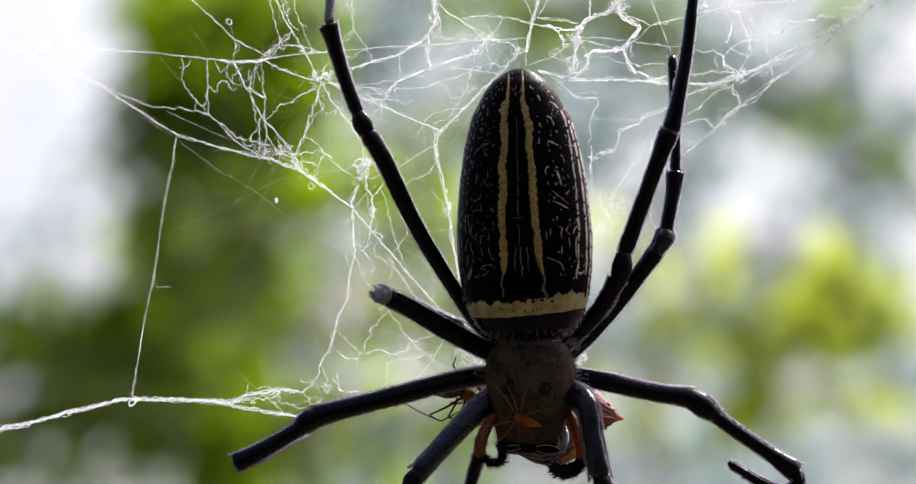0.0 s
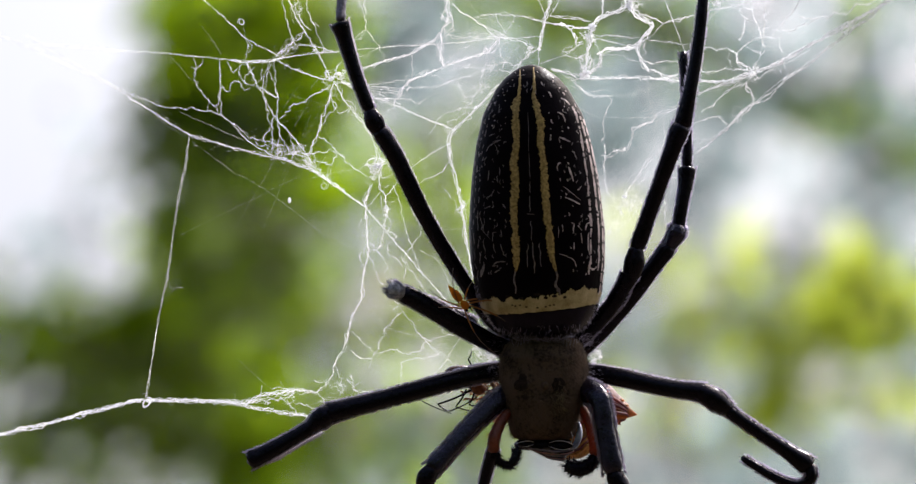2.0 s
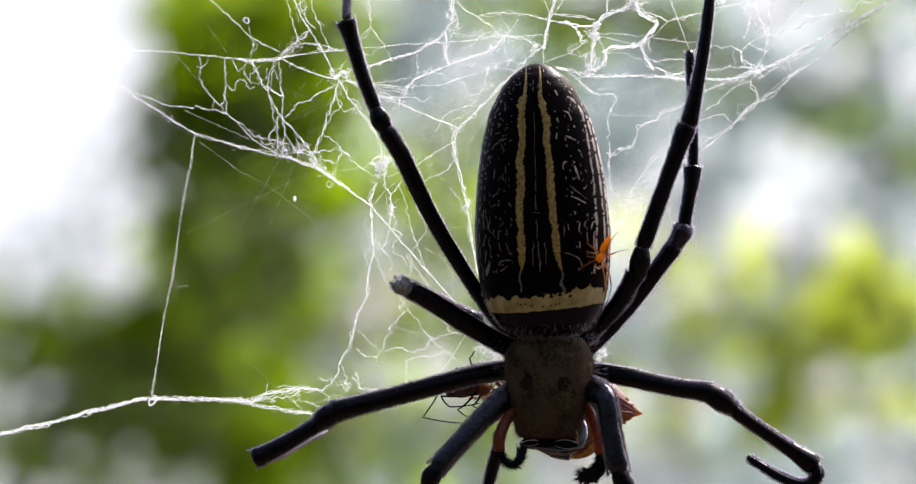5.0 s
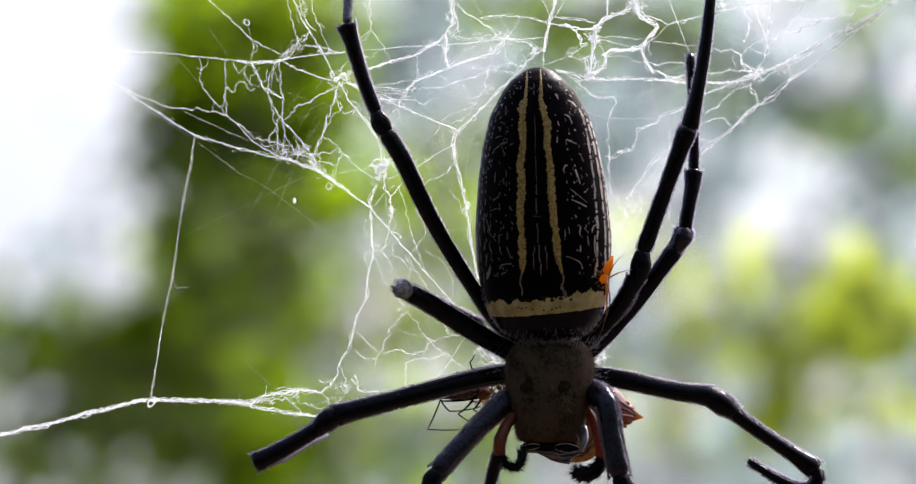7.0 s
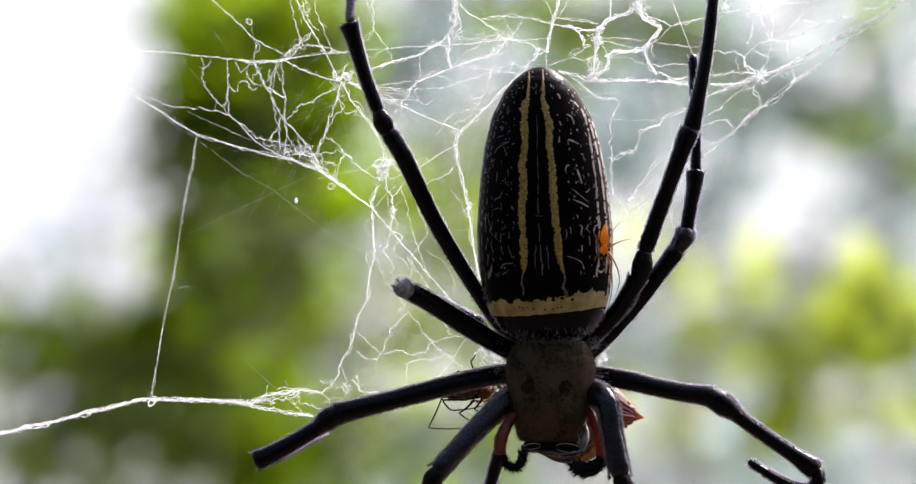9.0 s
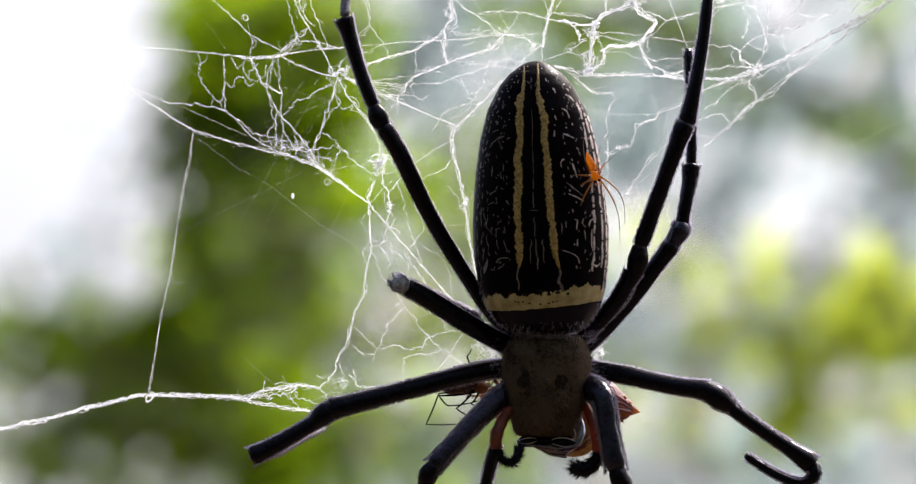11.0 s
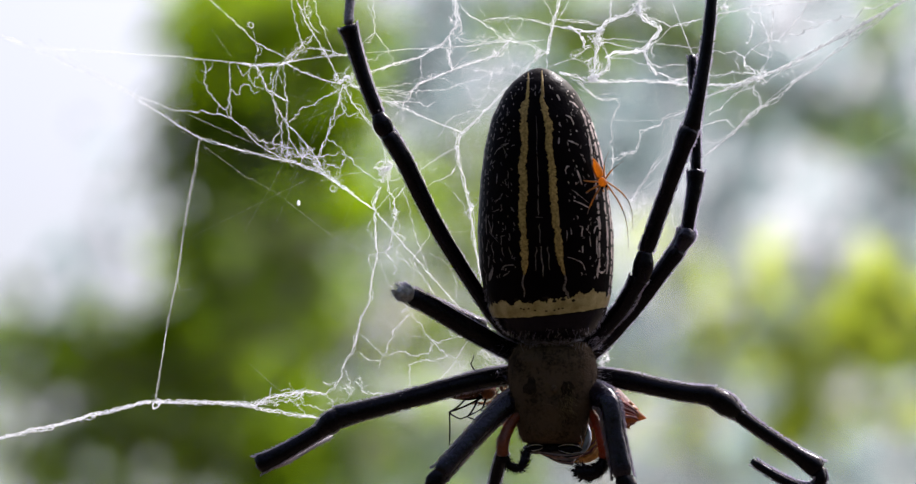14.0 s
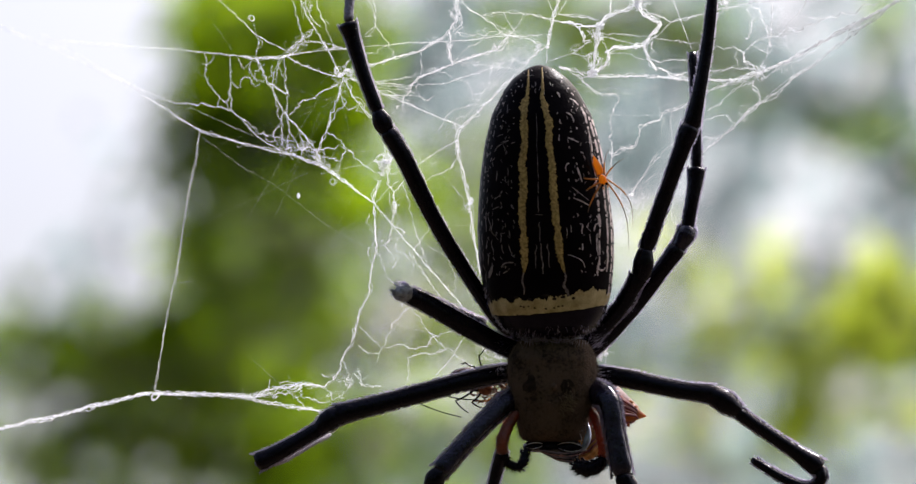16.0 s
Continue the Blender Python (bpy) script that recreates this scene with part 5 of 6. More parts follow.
def web_top_left():
    thread(1.0, 0.6, (494, -30), (497, 0), (505, 40), (515, 72), (520, 78))
    thread(1.3, 0.5, (500, -20), (520, 30), (535, 55), (560, 95), (577, 131))
    thread(1.0, 0.8, (515, -20), (522, 20), (535, 45), (546, 52))
    thread(1.0, 0.7, (535, -20), (540, 20), (552, 45), (560, 65), (567, 80), (567, 90))
    thread(1.3, 1.6, (485, 98), (497, 85), (510, 75), (525, 65), (536, 51), bundle=1)
    thread(1.0, 1.4, (500, 96), (508, 84), (520, 78), (535, 80), (550, 82), (565, 87), (592, 89))
    thread(0.9, 1.3, (506, 0), (516, 10), (522, 4), (530, -10))
    thread(0.8, 1.3, (552, 44), (546, 36), (556, 38), (560, 48))
    tangle(510, 83, 20, 10, 14, 0.5, tilt=-35)
    tangle(560, 87, 12, 5, 10, 0.6)
    tangle(520, 25, 14, 28, 8, 0.45)
    tangle(589, 130, 20, 13, 30, 0.8)
    tangle(580, 150, 16, 16, 12, 0.5)
    clot(580, 135, 7)
    clot(592, 127, 6)
    for k in range(6):
        thread(0.8, 0.6, (596, 140), (640, 147 + 4 * k), (690 + 9 * (k % 3), 152 + 7 * k))
    thread(0.8, 0.6, (588, 128), (592, 112), (600, 104))
    # right of the foreleg
    thread(1.0, 0.9, (640, -20), (638, 15), (641, 40), (638, 52), (630, 56), (622, 66))
    thread(1.0, 1.0, (640, 50), (650, 60), (660, 80), (668, 98), (674, 107))
    thread(0.8, 1.1, (620, 69), (634, 66), (640, 52))
    thread(0.9, 1.2, (621, 97), (640, 97), (652, 88), (660, 84))
    thread(0.8, 1.0, (628, 2), (632, 20), (639, 38))
    thread(1.5, 0.9, (612, 124), (655, 111), (680, 103), (718, 95), (730, 85), (755, 70), (768, 58), bundle=3)
    thread(1.1, 0.6, (718, 95), (720, 115), (718, 135))
    thread(1.6, 0.9, (695, 170), (702, 154), (714, 140), (745, 128), (790, 110), (812, 102), (850, 92), (866, 70), bundle=2)
    thread(0.9, 0.5, (610, 146), (650, 146), (720, 137))
    thread(1.0, 0.9, (640, 149), (700, 153), (760, 150), (790, 141), (815, 132), (846, 120))
    thread(0.8, 0.8, (740, 128), (760, 131), (775, 140), (803, 150))
    thread(1.0, 1.0, (655, 168), (690, 172), (735, 175), (742, 170))
    thread(1.5, 1.2, (768, 58), (778, 40), (782, 10), (782, -20), bundle=3)
    thread(1.1, 1.0, (768, -20), (780, 15), (790, 35), (785, 50), (774, 61), bundle=1)
    thread(1.5, 1.0, (768, 58), (769, 75), (767, 92), (773, 116), bundle=3)
    thread(1.0, 1.3, (772, 62), (763, 80), (768, 100), (764, 108))
    thread(0.9, 1.2, (783, 62), (786, 67), (797, 66), (812, 66))
    thread(0.9, 1.2, (800, 85), (797, 96), (780, 106), (773, 113))
    tangle(776, 34, 9, 26, 20, 0.7)
    tangle(768, 88, 8, 22, 12, 0.6)
    tangle(745, 74, 20, 6, 10, 0.6, tilt=-35)
    tangle(740, 128, 22, 5, 10, 0.6, tilt=-15)
    thread(1.0, 0.9, (690, 166), (688, 180), (683, 212))
    thread(0.9, 1.0, (668, 202), (678, 190), (692, 182))
    thread(0.9, 1.0, (715, 140), (708, 160), (716, 172))


def web_crown():
    thread(1.2, 0.6, (770, -10), (785, 5), (800, 22), (830, 40), (855, 58), (868, 66), (900, 73), (935, 87), bundle=1)
    thread(1.2, 0.7, (825, 32), (850, 28), (875, 26), (895, 30), (920, 35), (945, 40), (965, 45), bundle=1)
    thread(1.9, 0.8, (962, 44), (975, 45), (988, 52), (1010, 52), (1027, 50), bundle=3)
    thread(1.8, 0.9, (963, -20), (950, 25), (945, 40), (942, 60), (937, 87), bundle=5)
    thread(0.9, 0.4, (925, -18), (945, 25))
    thread(0.9, 0.4, (985, -20), (955, 30))
    thread(1.1, 0.6, (955, 30), (985, 35), (1022, 41), bundle=1)
    thread(1.0, 0.4, (935, 87), (935, 116))
    thread(1.4, 0.9, (936, 87), (918, 96), (905, 110), (890, 125), (870, 146), (850, 165), (840, 175), bundle=2)
    thread(0.9, 0.7, (868, 66), (900, 68), (942, 65))
    thread(0.9, 1.0, (868, 66), (864, 82), (858, 91), (850, 91), (844, 80))
    thread(0.9, 0.9, (780, 62), (810, 66), (840, 67), (868, 65))
    thread(0.8, 0.8, (800, 86), (815, 83), (830, 66), (838, 59), (848, 60))
    thread(0.9, 0.9, (868, 68), (870, 90), (877, 108), (873, 120))
    thread(0.8, 0.8, (846, 114), (862, 112), (877, 108), (908, 114))
    thread(0.8, 1.0, (895, 30), (890, 45), (880, 58), (870, 66), beads=1.2)
    thread(0.9, 1.0, (845, 80), (845, 110), (840, 130), (835, 150), (824, 166))
    thread(0.9, 1.1, (780, 112), (800, 113), (820, 118), (842, 122), (892, 127))
    thread(0.8, 0.9, (797, 143), (800, 160), (812, 170), (826, 166))
    thread(0.9, 1.3, (818, 146), (828, 152), (830, 164))
    thread(0.7, 0.9, (903, 82), (886, 94), (880, 110))
    thread(0.6, 0.8, (815, 0), (830, 26))
    thread(0.6, 0.8, (850, 36), (862, 30), (880, 60))
    thread(0.6, 0.8, (840, 46), (862, 64), (884, 76))
    tangle(868, 66, 22, 12, 16, 0.55)
    tangle(852, 86, 16, 14, 12, 0.5)
    tangle(918, 90, 7, 7, 12, 0.7)
    tangle(830, 70, 26, 14, 9, 0.45)
    tangle(800, 112, 22, 7, 12, 0.6)
    tangle(846, 116, 14, 14, 8, 0.5)
    tangle(832, 152, 18, 9, 10, 0.55)
    tangle(888, 92, 34, 20, 6, 0.4)
    # thick knots of the crown, right of the tail
    thread(2.0, 1.2, (1027, 50), (1022, 75), (1020, 95), (1016, 118), (1012, 132), bundle=6)
    thread(2.0, 0.9, (1025, 50), (1040, 35), (1050, 30), (1075, 22), (1088, 14), (1105, -15), bundle=5)
    thread(1.4, 0.5, (1046, -20), (1045, 30), bundle=1)
    thread(1.0, 0.9, (1075, 22), (1080, 8), (1096, 2), (1112, -14), bundle=1)
    thread(1.9, 0.8, (956, 122), (985, 130), (1003, 136), (1040, 140), (1060, 138), (1100, 137), (1150, 141), (1180, 145), bundle=2)
    thread(1.4, 0.8, (1140, 140), (1160, 135), (1182, 130), bundle=1)
    thread(0.8, 0.7, (1022, 62), (1090, 68), (1130, 73), (1180, 80), (1202, 80))
    thread(0.9, 0.7, (1025, 70), (1050, 75), (1085, 82))
    thread(2.0, 0.8, (1038, 96), (1052, 89), (1065, 88), (1104, 84), bundle=5)
    thread(1.8, 1.0, (1040, 94), (1040, 110), (1032, 122), (1016, 132), bundle=4)
    thread(0.9, 1.0, (1030, 79), (1036, 80), (1040, 94))
    thread(1.5, 1.1, (988, 53), (998, 69), (1000, 80), (1012, 78), bundle=2)
    thread(1.0, 1.2, (1010, 62), (1004, 60), (1014, 66), (1022, 62))
    thread(1.0, 0.9, (938, 112), (960, 103), (980, 98), (996, 84), (1008, 78))
    thread(1.0, 1.1, (980, 98), (1000, 103), (1018, 96))
    thread(0.9, 1.3, (1022, 98), (1030, 110), (1028, 122))
    thread(0.9, 1.3, (1012, 100), (1006, 112), (1010, 124))
    thread(0.9, 0.9, (1040, 101), (1060, 96), (1080, 98), (1090, 107), (1126, 111), (1190, 110))
    tangle(1022, 62, 14, 14, 22, 1.0)
    tangle(1016, 108, 16, 18, 16, 0.8)
    tangle(1094, 12, 14, 13, 26, 1.1)
    tangle(1000, 92, 24, 16, 8, 0.5)
    clot(975, 45, 6)
    clot(1027, 48, 9)
    clot(1012, 132, 12)
    clot(1018, 128, 8)
    clot(1092, 14, 9)
    clot(937, 88, 4)
    # yellowish threads down from the crown along the right flank
    thread(0.9, 0.8, (985, 136), (1000, 148), (1018, 165), (1036, 171), (1052, 168))
    thread(0.8, 0.8, (990, 150), (1012, 160), (1030, 168), (1050, 167))
    thread(0.8, 1.0, (988, 142), (996, 140), (1002, 152), (1014, 158))
    thread(0.6, 0.8, (1000, 165), (1030, 160), (1060, 160))
    thread(0.6, 0.5, (1003, 190), (1040, 205), (1130, 205))
    thread(1.1, 1.0, (1052, 167), (1058, 178), (1050, 195), (1047, 210), (1047, 235), (1042, 245), (1047, 256), (1048, 300), (1050, 335))
    thread(1.2, 1.2, (1043, 268), (1051, 275), (1070, 262), (1085, 258), (1095, 240), (1097, 225), (1110, 218), (1130, 213), (1136, 204), (1160, 195), (1190, 178), bundle=1)
    thread(0.6, 0.9, (1120, 140), (1122, 170), (1128, 185), (1128, 198), (1140, 210), (1133, 224), (1133, 262), m=FINESILK)
    thread(0.8, 0.7, (1150, 198), (1149, 225), (1151, 252))
    hairline(0.4, (1010, 166), (1080, 168), (1150, 150), (1190, 136))
    tangle(1076, 260, 14, 5, 8, 0.6, tilt=-15)


def web_right():
    thread(2.4, 0.9, (1088, 17), (1105, 33), (1128, 45), (1130, 52), (1115, 68), (1103, 82), (1103, 88), (1110, 105), (1120, 120), (1122, 127), bundle=4)
    thread(1.6, 1.0, (1122, 127), (1135, 125), (1150, 137), (1176, 143), bundle=1)
    thread(1.4, 1.0, (1094, 14), (1110, 28), (1135, 35), (1148, 45))
    thread(1.6, 0.8, (1148, 45), (1175, 37), (1210, 28), (1240, 22), (1265, 15), (1285, 10), (1320, 7), (1390, 5), (1420, -10), bundle=1)
    thread(1.2, 0.8, (1148, 45), (1130, 65), (1118, 75), (1104, 84))
    thread(0.9, 1.0, (1168, 38), (1178, 43), (1186, 34))
    thread(1.2, 0.15, (1143, -20), (1150, 0), (1185, 92), beads=0.1)
    thread(0.9, 1.3, (1118, 75), (1112, 88), (1119, 96), (1112, 103), (1118, 110))
    hairline(0.5, (1130, 130), (1185, 112))
    thread(1.5, 1.2, (1248, -20), (1245, 0), (1235, 14), (1245, 18), (1240, 24), (1225, 42))
    thread(1.4, 0.9, (1200, 90), (1215, 88), (1230, 86), (1240, 92), (1255, 87), (1270, 95), (1276, 98))
    thread(1.4, 1.1, (1205, 118), (1215, 122), (1225, 130), (1240, 127), (1248, 122), (1270, 125), (1292, 124))
    thread(2.3, 0.8, (1190, 143), (1205, 143), (1240, 147), (1265, 142), (1285, 135), (1302, 131), bundle=3)
    thread(1.6, 0.7, (1190, 172), (1205, 165), (1240, 153), (1265, 147), (1292, 137), bundle=2)
    thread(1.9, 1.0, (1303, 131), (1290, 122), (1275, 115), (1274, 97), bundle=2)
    thread(1.4, 0.9, (1274, 97), (1285, 85), (1302, 73), (1320, 72), (1348, 70))
    thread(1.1, 0.9, (1287, 83), (1300, 92), (1316, 97), (1322, 88), (1320, 80))
    thread(1.5, 0.9, (1316, 97), (1312, 108), (1303, 114), (1302, 130))
    thread(1.2, 1.1, (1289, -20), (1287, 15), (1280, 22), (1285, 30), (1293, 38), (1288, 50), (1285, 65), (1280, 74))
    thread(1.5, 0.8, (1285, 17), (1300, 25), (1305, 40), (1313, 50), (1318, 80), (1314, 99))
    thread(1.2, 0.6, (1304, -20), (1301, 26))
    thread(1.9, 0.8, (1327, -20), (1322, 30), (1318, 82))
    thread(1.9, 0.9, (1400, -20), (1375, 20), (1355, 45), (1335, 66))
    thread(2.0, 1.1, (1346, 63), (1352, 60), (1370, 60), (1380, 52), (1400, 50), (1412, 36))
    thread(2.0, 1.1, (1375, 33), (1390, 37), (1430, 38), (1440, 28), (1467, 29), (1478, 15), (1500, 15), (1520, 2))
    thread(2.5, 0.9, (1303, 131), (1335, 117), (1375, 98), (1400, 83), (1450, 58), (1540, 6), (1620, -45), bundle=3)
    thread(1.2, 1.0, (1314, 140), (1330, 127), (1350, 116), (1372, 109), (1400, 92))
    thread(2.0, 1.0, (1205, 267), (1230, 245), (1250, 230), (1273, 209), (1300, 186), (1328, 168), (1360, 142), (1400, 112), (1430, 88), (1540, 8), bundle=1)
    thread(1.2, 0.9, (1200, 258), (1232, 240), (1256, 224), (1275, 206), (1305, 180), (1340, 152), (1380, 122))
    thread(1.1, 0.7, (1356, 117), (1358, 128), (1362, 140))
    thread(1.1, 0.9, (1348, 70), (1347, 84), (1353, 97))
    thread(0.8, 0.6, (1320, 85), (1346, 85))
    thread(1.1, 1.0, (1262, 96), (1258, 106), (1265, 120))
    thread(1.4, 1.1, (1292, 148), (1288, 157), (1300, 165), (1301, 180), (1290, 195), (1274, 209), bundle=1)
    thread(1.1, 1.2, (1266, 204), (1267, 190), (1280, 190), (1286, 184))
    thread(1.4, 1.0, (1200, 216), (1225, 207), (1245, 203), (1255, 214), (1262, 218), (1272, 210))
    thread(1.1, 1.0, (1212, 197), (1235, 185), (1245, 172), (1265, 155), (1276, 147))
    thread(1.2, 1.2, (1250, 168), (1264, 158), (1280, 154), (1292, 148))
    tangle(1302, 132, 17, 10, 26, 0.8)
    tangle(1262, 150, 34, 8, 16, 0.6, tilt=-12)
    tangle(1243, 13, 9, 11, 16, 0.8)
    tangle(1272, 209, 12, 9, 12, 0.6)
    tangle(1340, 122, 26, 8, 10, 0.5, tilt=-25)
    tangle(1160, 142, 24, 6, 10, 0.6)
    clot(1303, 132, 8)
    clot(1279, 73, 3)
    clot(1242, 12, 6)
    hairline(0.5, (1440, 275), (1568, 205), (1640, 160))
    # the net between the flank and the hind legs
    thread(1.1, 0.9, (1118, 288), (1130, 272), (1160, 250), (1192, 244), (1230, 244))
    thread(1.1, 0.9, (1080, 342), (1095, 318), (1112, 290), (1126, 268), bundle=1)
    thread(0.9, 0.8, (1100, 322), (1115, 311), (1140, 305), (1170, 309))
    thread(0.8, 0.7, (1050, 330), (1065, 350), (1078, 375), (1064, 392))
    for k in range(5):
        thread(0.6, 0.8, (1052 + 2 * k, 338 + 17 * k), (1078 + 4 * k, 352 + 6 * k), (1122 - 4 * k, 338 + 3 * k))
        thread(0.6, 0.8, (1060 + 11 * k, 330 + 5 * k), (1068 + 7 * k, 362 + 3 * k), (1052 + 6 * k, 408 - 3 * k))
    tangle(1084, 354, 26, 26, 34, 0.6, tilt=-40)
    tangle(1062, 400, 10, 16, 12, 0.5, tilt=30)
    clot(1080, 342, 7)
    thread(0.8, 1.2, (1143, 322), (1150, 360), (1150, 380), (1157, 402), (1156, 420), (1153, 432), (1158, 445))
    thread(0.8, 0.8, (1040, 500), (1055, 502), (1072, 490))


def web_middle():
    # what meets left of the abdomen
    thread(1.5, 0.8, (855, 160), (840, 175), (820, 195), (800, 215), (785, 230), (780, 248), bundle=2)
    thread(1.0, 0.9, (762, 206), (775, 195), (800, 188), (830, 185), (852, 180))
    thread(0.9, 1.1, (762, 206), (755, 220), (747, 231))
    hairline(0.5, (762, 206), (762, 250))
    thread(1.0, 1.2, (776, 218), (780, 210), (795, 205), (812, 190), (820, 172), (828, 160))
    thread(1.0, 1.2, (813, 195), (818, 206), (806, 212), (797, 222), (788, 224))
    thread(0.8, 1.1, (806, 162), (808, 174), (818, 178))
    thread(1.0, 0.8, (778, 219), (777, 250), (781, 278), (770, 295), (750, 305), (735, 312), (722, 322))
    thread(1.1, 0.5, (780, 248), (750, 265), (720, 285), (692, 297))
    thread(1.4, 0.7, (780, 248), (783, 275), (790, 300), (797, 330), (801, 352), (805, 380), (808, 410), (815, 452), (822, 480), bundle=3)
    thread(0.7, 1.1, (728, 270), (742, 278), (745, 286), (738, 290), (732, 284))
    thread(0.8, 1.0, (720, 286), (717, 276), (722, 270))
    hairline(0.6, (845, 190), (826, 220), (808, 246), (800, 300))
    hairline(0.4, (770, 240), (810, 246), (850, 250))
    hairline(0.4, (700, 250), (714, 265), (760, 312))
    thread(0.8, 0.8, (772, 326), (782, 335), (795, 366))
    thread(0.7, 0.8, (788, 368), (796, 360), (804, 352))
    hairline(0.5, (770, 395), (806, 393))
    tangle(786, 224, 12, 10, 10, 0.6)
    tangle(802, 360, 7, 16, 14, 0.7)
    clot(802, 356, 6)
    clot(780, 248, 4)
    # the woolly knot behind the foreleg and the net under it
    tangle(655, 284, 16, 13, 34, 1.1)
    tangle(657, 303, 14, 7, 14, 0.7)
    for x, y, r in ((648, 278, 9), (662, 281, 8), (655, 290, 7)):
        curl(x, y, r, 1.4, 0.6)
    clot(656, 284, 9)
    thread(0.9, 0.9, (654, 258), (656, 272), (660, 284))
    thread(0.9, 1.1, (640, 304), (655, 302), (672, 306), (690, 296))
    thread(1.0, 1.1, (690, 297), (691, 310), (684, 322), (672, 336))
    thread(0.9, 0.9, (648, 300), (642, 316), (645, 322), (640, 336), (637, 356))
    thread(1.4, 1.0, (646, 318), (640, 333), (635, 345), (637, 356), bundle=2)
    thread(0.9, 0.9, (637, 357), (646, 345), (656, 338), (663, 330), (678, 318))
    thread(1.3, 0.4, (637, 356), (670, 395), (700, 430), (725, 460), (745, 482), (790, 535), (900, 650), beads=0.4)
    thread(0.8, 0.9, (630, 375), (627, 394), (632, 405), (641, 409))
    thread(1.1, 1.0, (660, 305), (662, 322), (670, 340), (675, 365), (668, 385), (663, 420), (655, 430), bundle=1)
    thread(0.8, 1.1, (675, 370), (680, 385), (675, 396), (667, 402))
    tangle(673, 364, 5, 12, 12, 0.8)
    thread(0.8, 0.9, (663, 335), (662, 352), (668, 370))
    thread(0.8, 0.7, (685, 318), (695, 350), (702, 380), (715, 420), (722, 445), (735, 478))
    thread(0.8, 0.9, (712, 340), (718, 362), (732, 390), (728, 405), (705, 435), (702, 446))
    thread(0.9, 1.0, (670, 395), (682, 400), (690, 406), (684, 413), (675, 420), (673, 434), (690, 442), (700, 460))
    thread(0.9, 1.0, (628, 433), (640, 430), (656, 430), (668, 443), (672, 456), (668, 468))
    thread(0.8, 0.9, (640, 434), (648, 455), (664, 488), (680, 502))
    thread(0.8, 0.9, (628, 433), (626, 446), (633, 460), (632, 478))
    thread(0.7, 0.8, (730, 430), (750, 440), (765, 455), (777, 475), (776, 508), (768, 522))
    thread(0.8, 0.8, (697, 438), (706, 462), (701, 480))
    thread(0.8, 0.7, (705, 446), (716, 470), (740, 500), (752, 516))
    tangle(640, 415, 10, 16, 7, 0.5)
    # below the pale knee
    thread(1.0, 0.8, (676, 492), (690, 520), (700, 537), (716, 556), (735, 580), (746, 585))
    thread(0.9, 1.1, (697, 537), (688, 541), (680, 551), (670, 565), (665, 580), (655, 600), (649, 606))
    tangle(693, 530, 8, 10, 9, 0.5)
    thread(0.9, 0.8, (612, 568), (630, 585), (649, 605))
    hairline(0.5, (628, 515), (672, 562), (740, 582))
    thread(1.0, 1.0, (650, 606), (675, 600), (690, 601), (700, 609), (712, 606), (726, 603), (734, 590), (746, 584), (770, 576), (800, 573))
    thread(0.8, 1.0, (694, 664), (697, 645), (692, 623), (712, 617), (746, 611), (762, 605), (775, 612))
    thread(0.8, 0.9, (735, 581), (741, 590), (760, 606), (796, 631))
    thread(1.2, 0.6, (803, 572), (786, 595), (776, 614), (756, 640), (744, 652))
    thread(0.8, 0.9, (755, 548), (764, 560), (768, 574), (780, 575))
    thread(0.7, 0.8, (732, 596), (736, 600), (732, 584))
    hairline(0.4, (750, 590), (747, 660))
    hairline(0.4, (740, 600), (760, 660))
    hairline(0.4, (700, 560), (752, 540), (800, 560))
    thread(0.9, 0.8, (828, 556), (842, 562), (856, 552))
    thread(0.7, 0.7, (824, 500), (828, 540), (830, 556))
    tangle(832, 606, 20, 24, 30, 0.8)
    tangle(850, 606, 12, 18, 46, 1.7)
    tangle(800, 570, 22, 14, 8, 0.4)
    thread(0.9, 0.7, (806, 575), (820, 592), (836, 612))
    tangle(1028, 612, 10, 16, 30, 1.4)


def build_web():
    web_anchor()
    web_left()
    web_top_left()
    web_crown()
    web_right()
    web_middle()
    # faint straight threads of the orb itself
    sh = Shape()
    for _ in range(70):
        x, y = rnd.uniform(480, 1330), rnd.uniform(-20, 330)
        if y > 200 and 1130 < x:
            continue
        a = radians(rnd.choice((8, 25, 70, 115, 150)) + rnd.uniform(-14, 14))
        ln = rnd.uniform(120, 280)
        silk(sh, [(x, y), (x + ln * math.cos(a), y + ln * math.sin(a))], rnd.uniform(0.10, 0.2), 5 + rnd.uniform(-1, 2), 0.3, rnd.uniform(0, 999))
    part("fine_threads", sh, FINESILK, web, "hair-fine straight threads", kind="stuff")
    speck = Shape()
    speck.ball(P(507, 343, 4) - WB, 3 * UNIT, 3 * UNIT, 5 * UNIT, 8, 6)
    part("speck", speck, SILK, web)


build_web()

# ---------------------------------------------------------------- the wood behind
def afar(x, y, dist):
    """The world point seen behind the plan point (x, y), dist metres from the eye."""
    return LEAN @ Vector(((x - 784) * UNIT / D * dist, dist - D, (414 - y) * UNIT / D * dist))


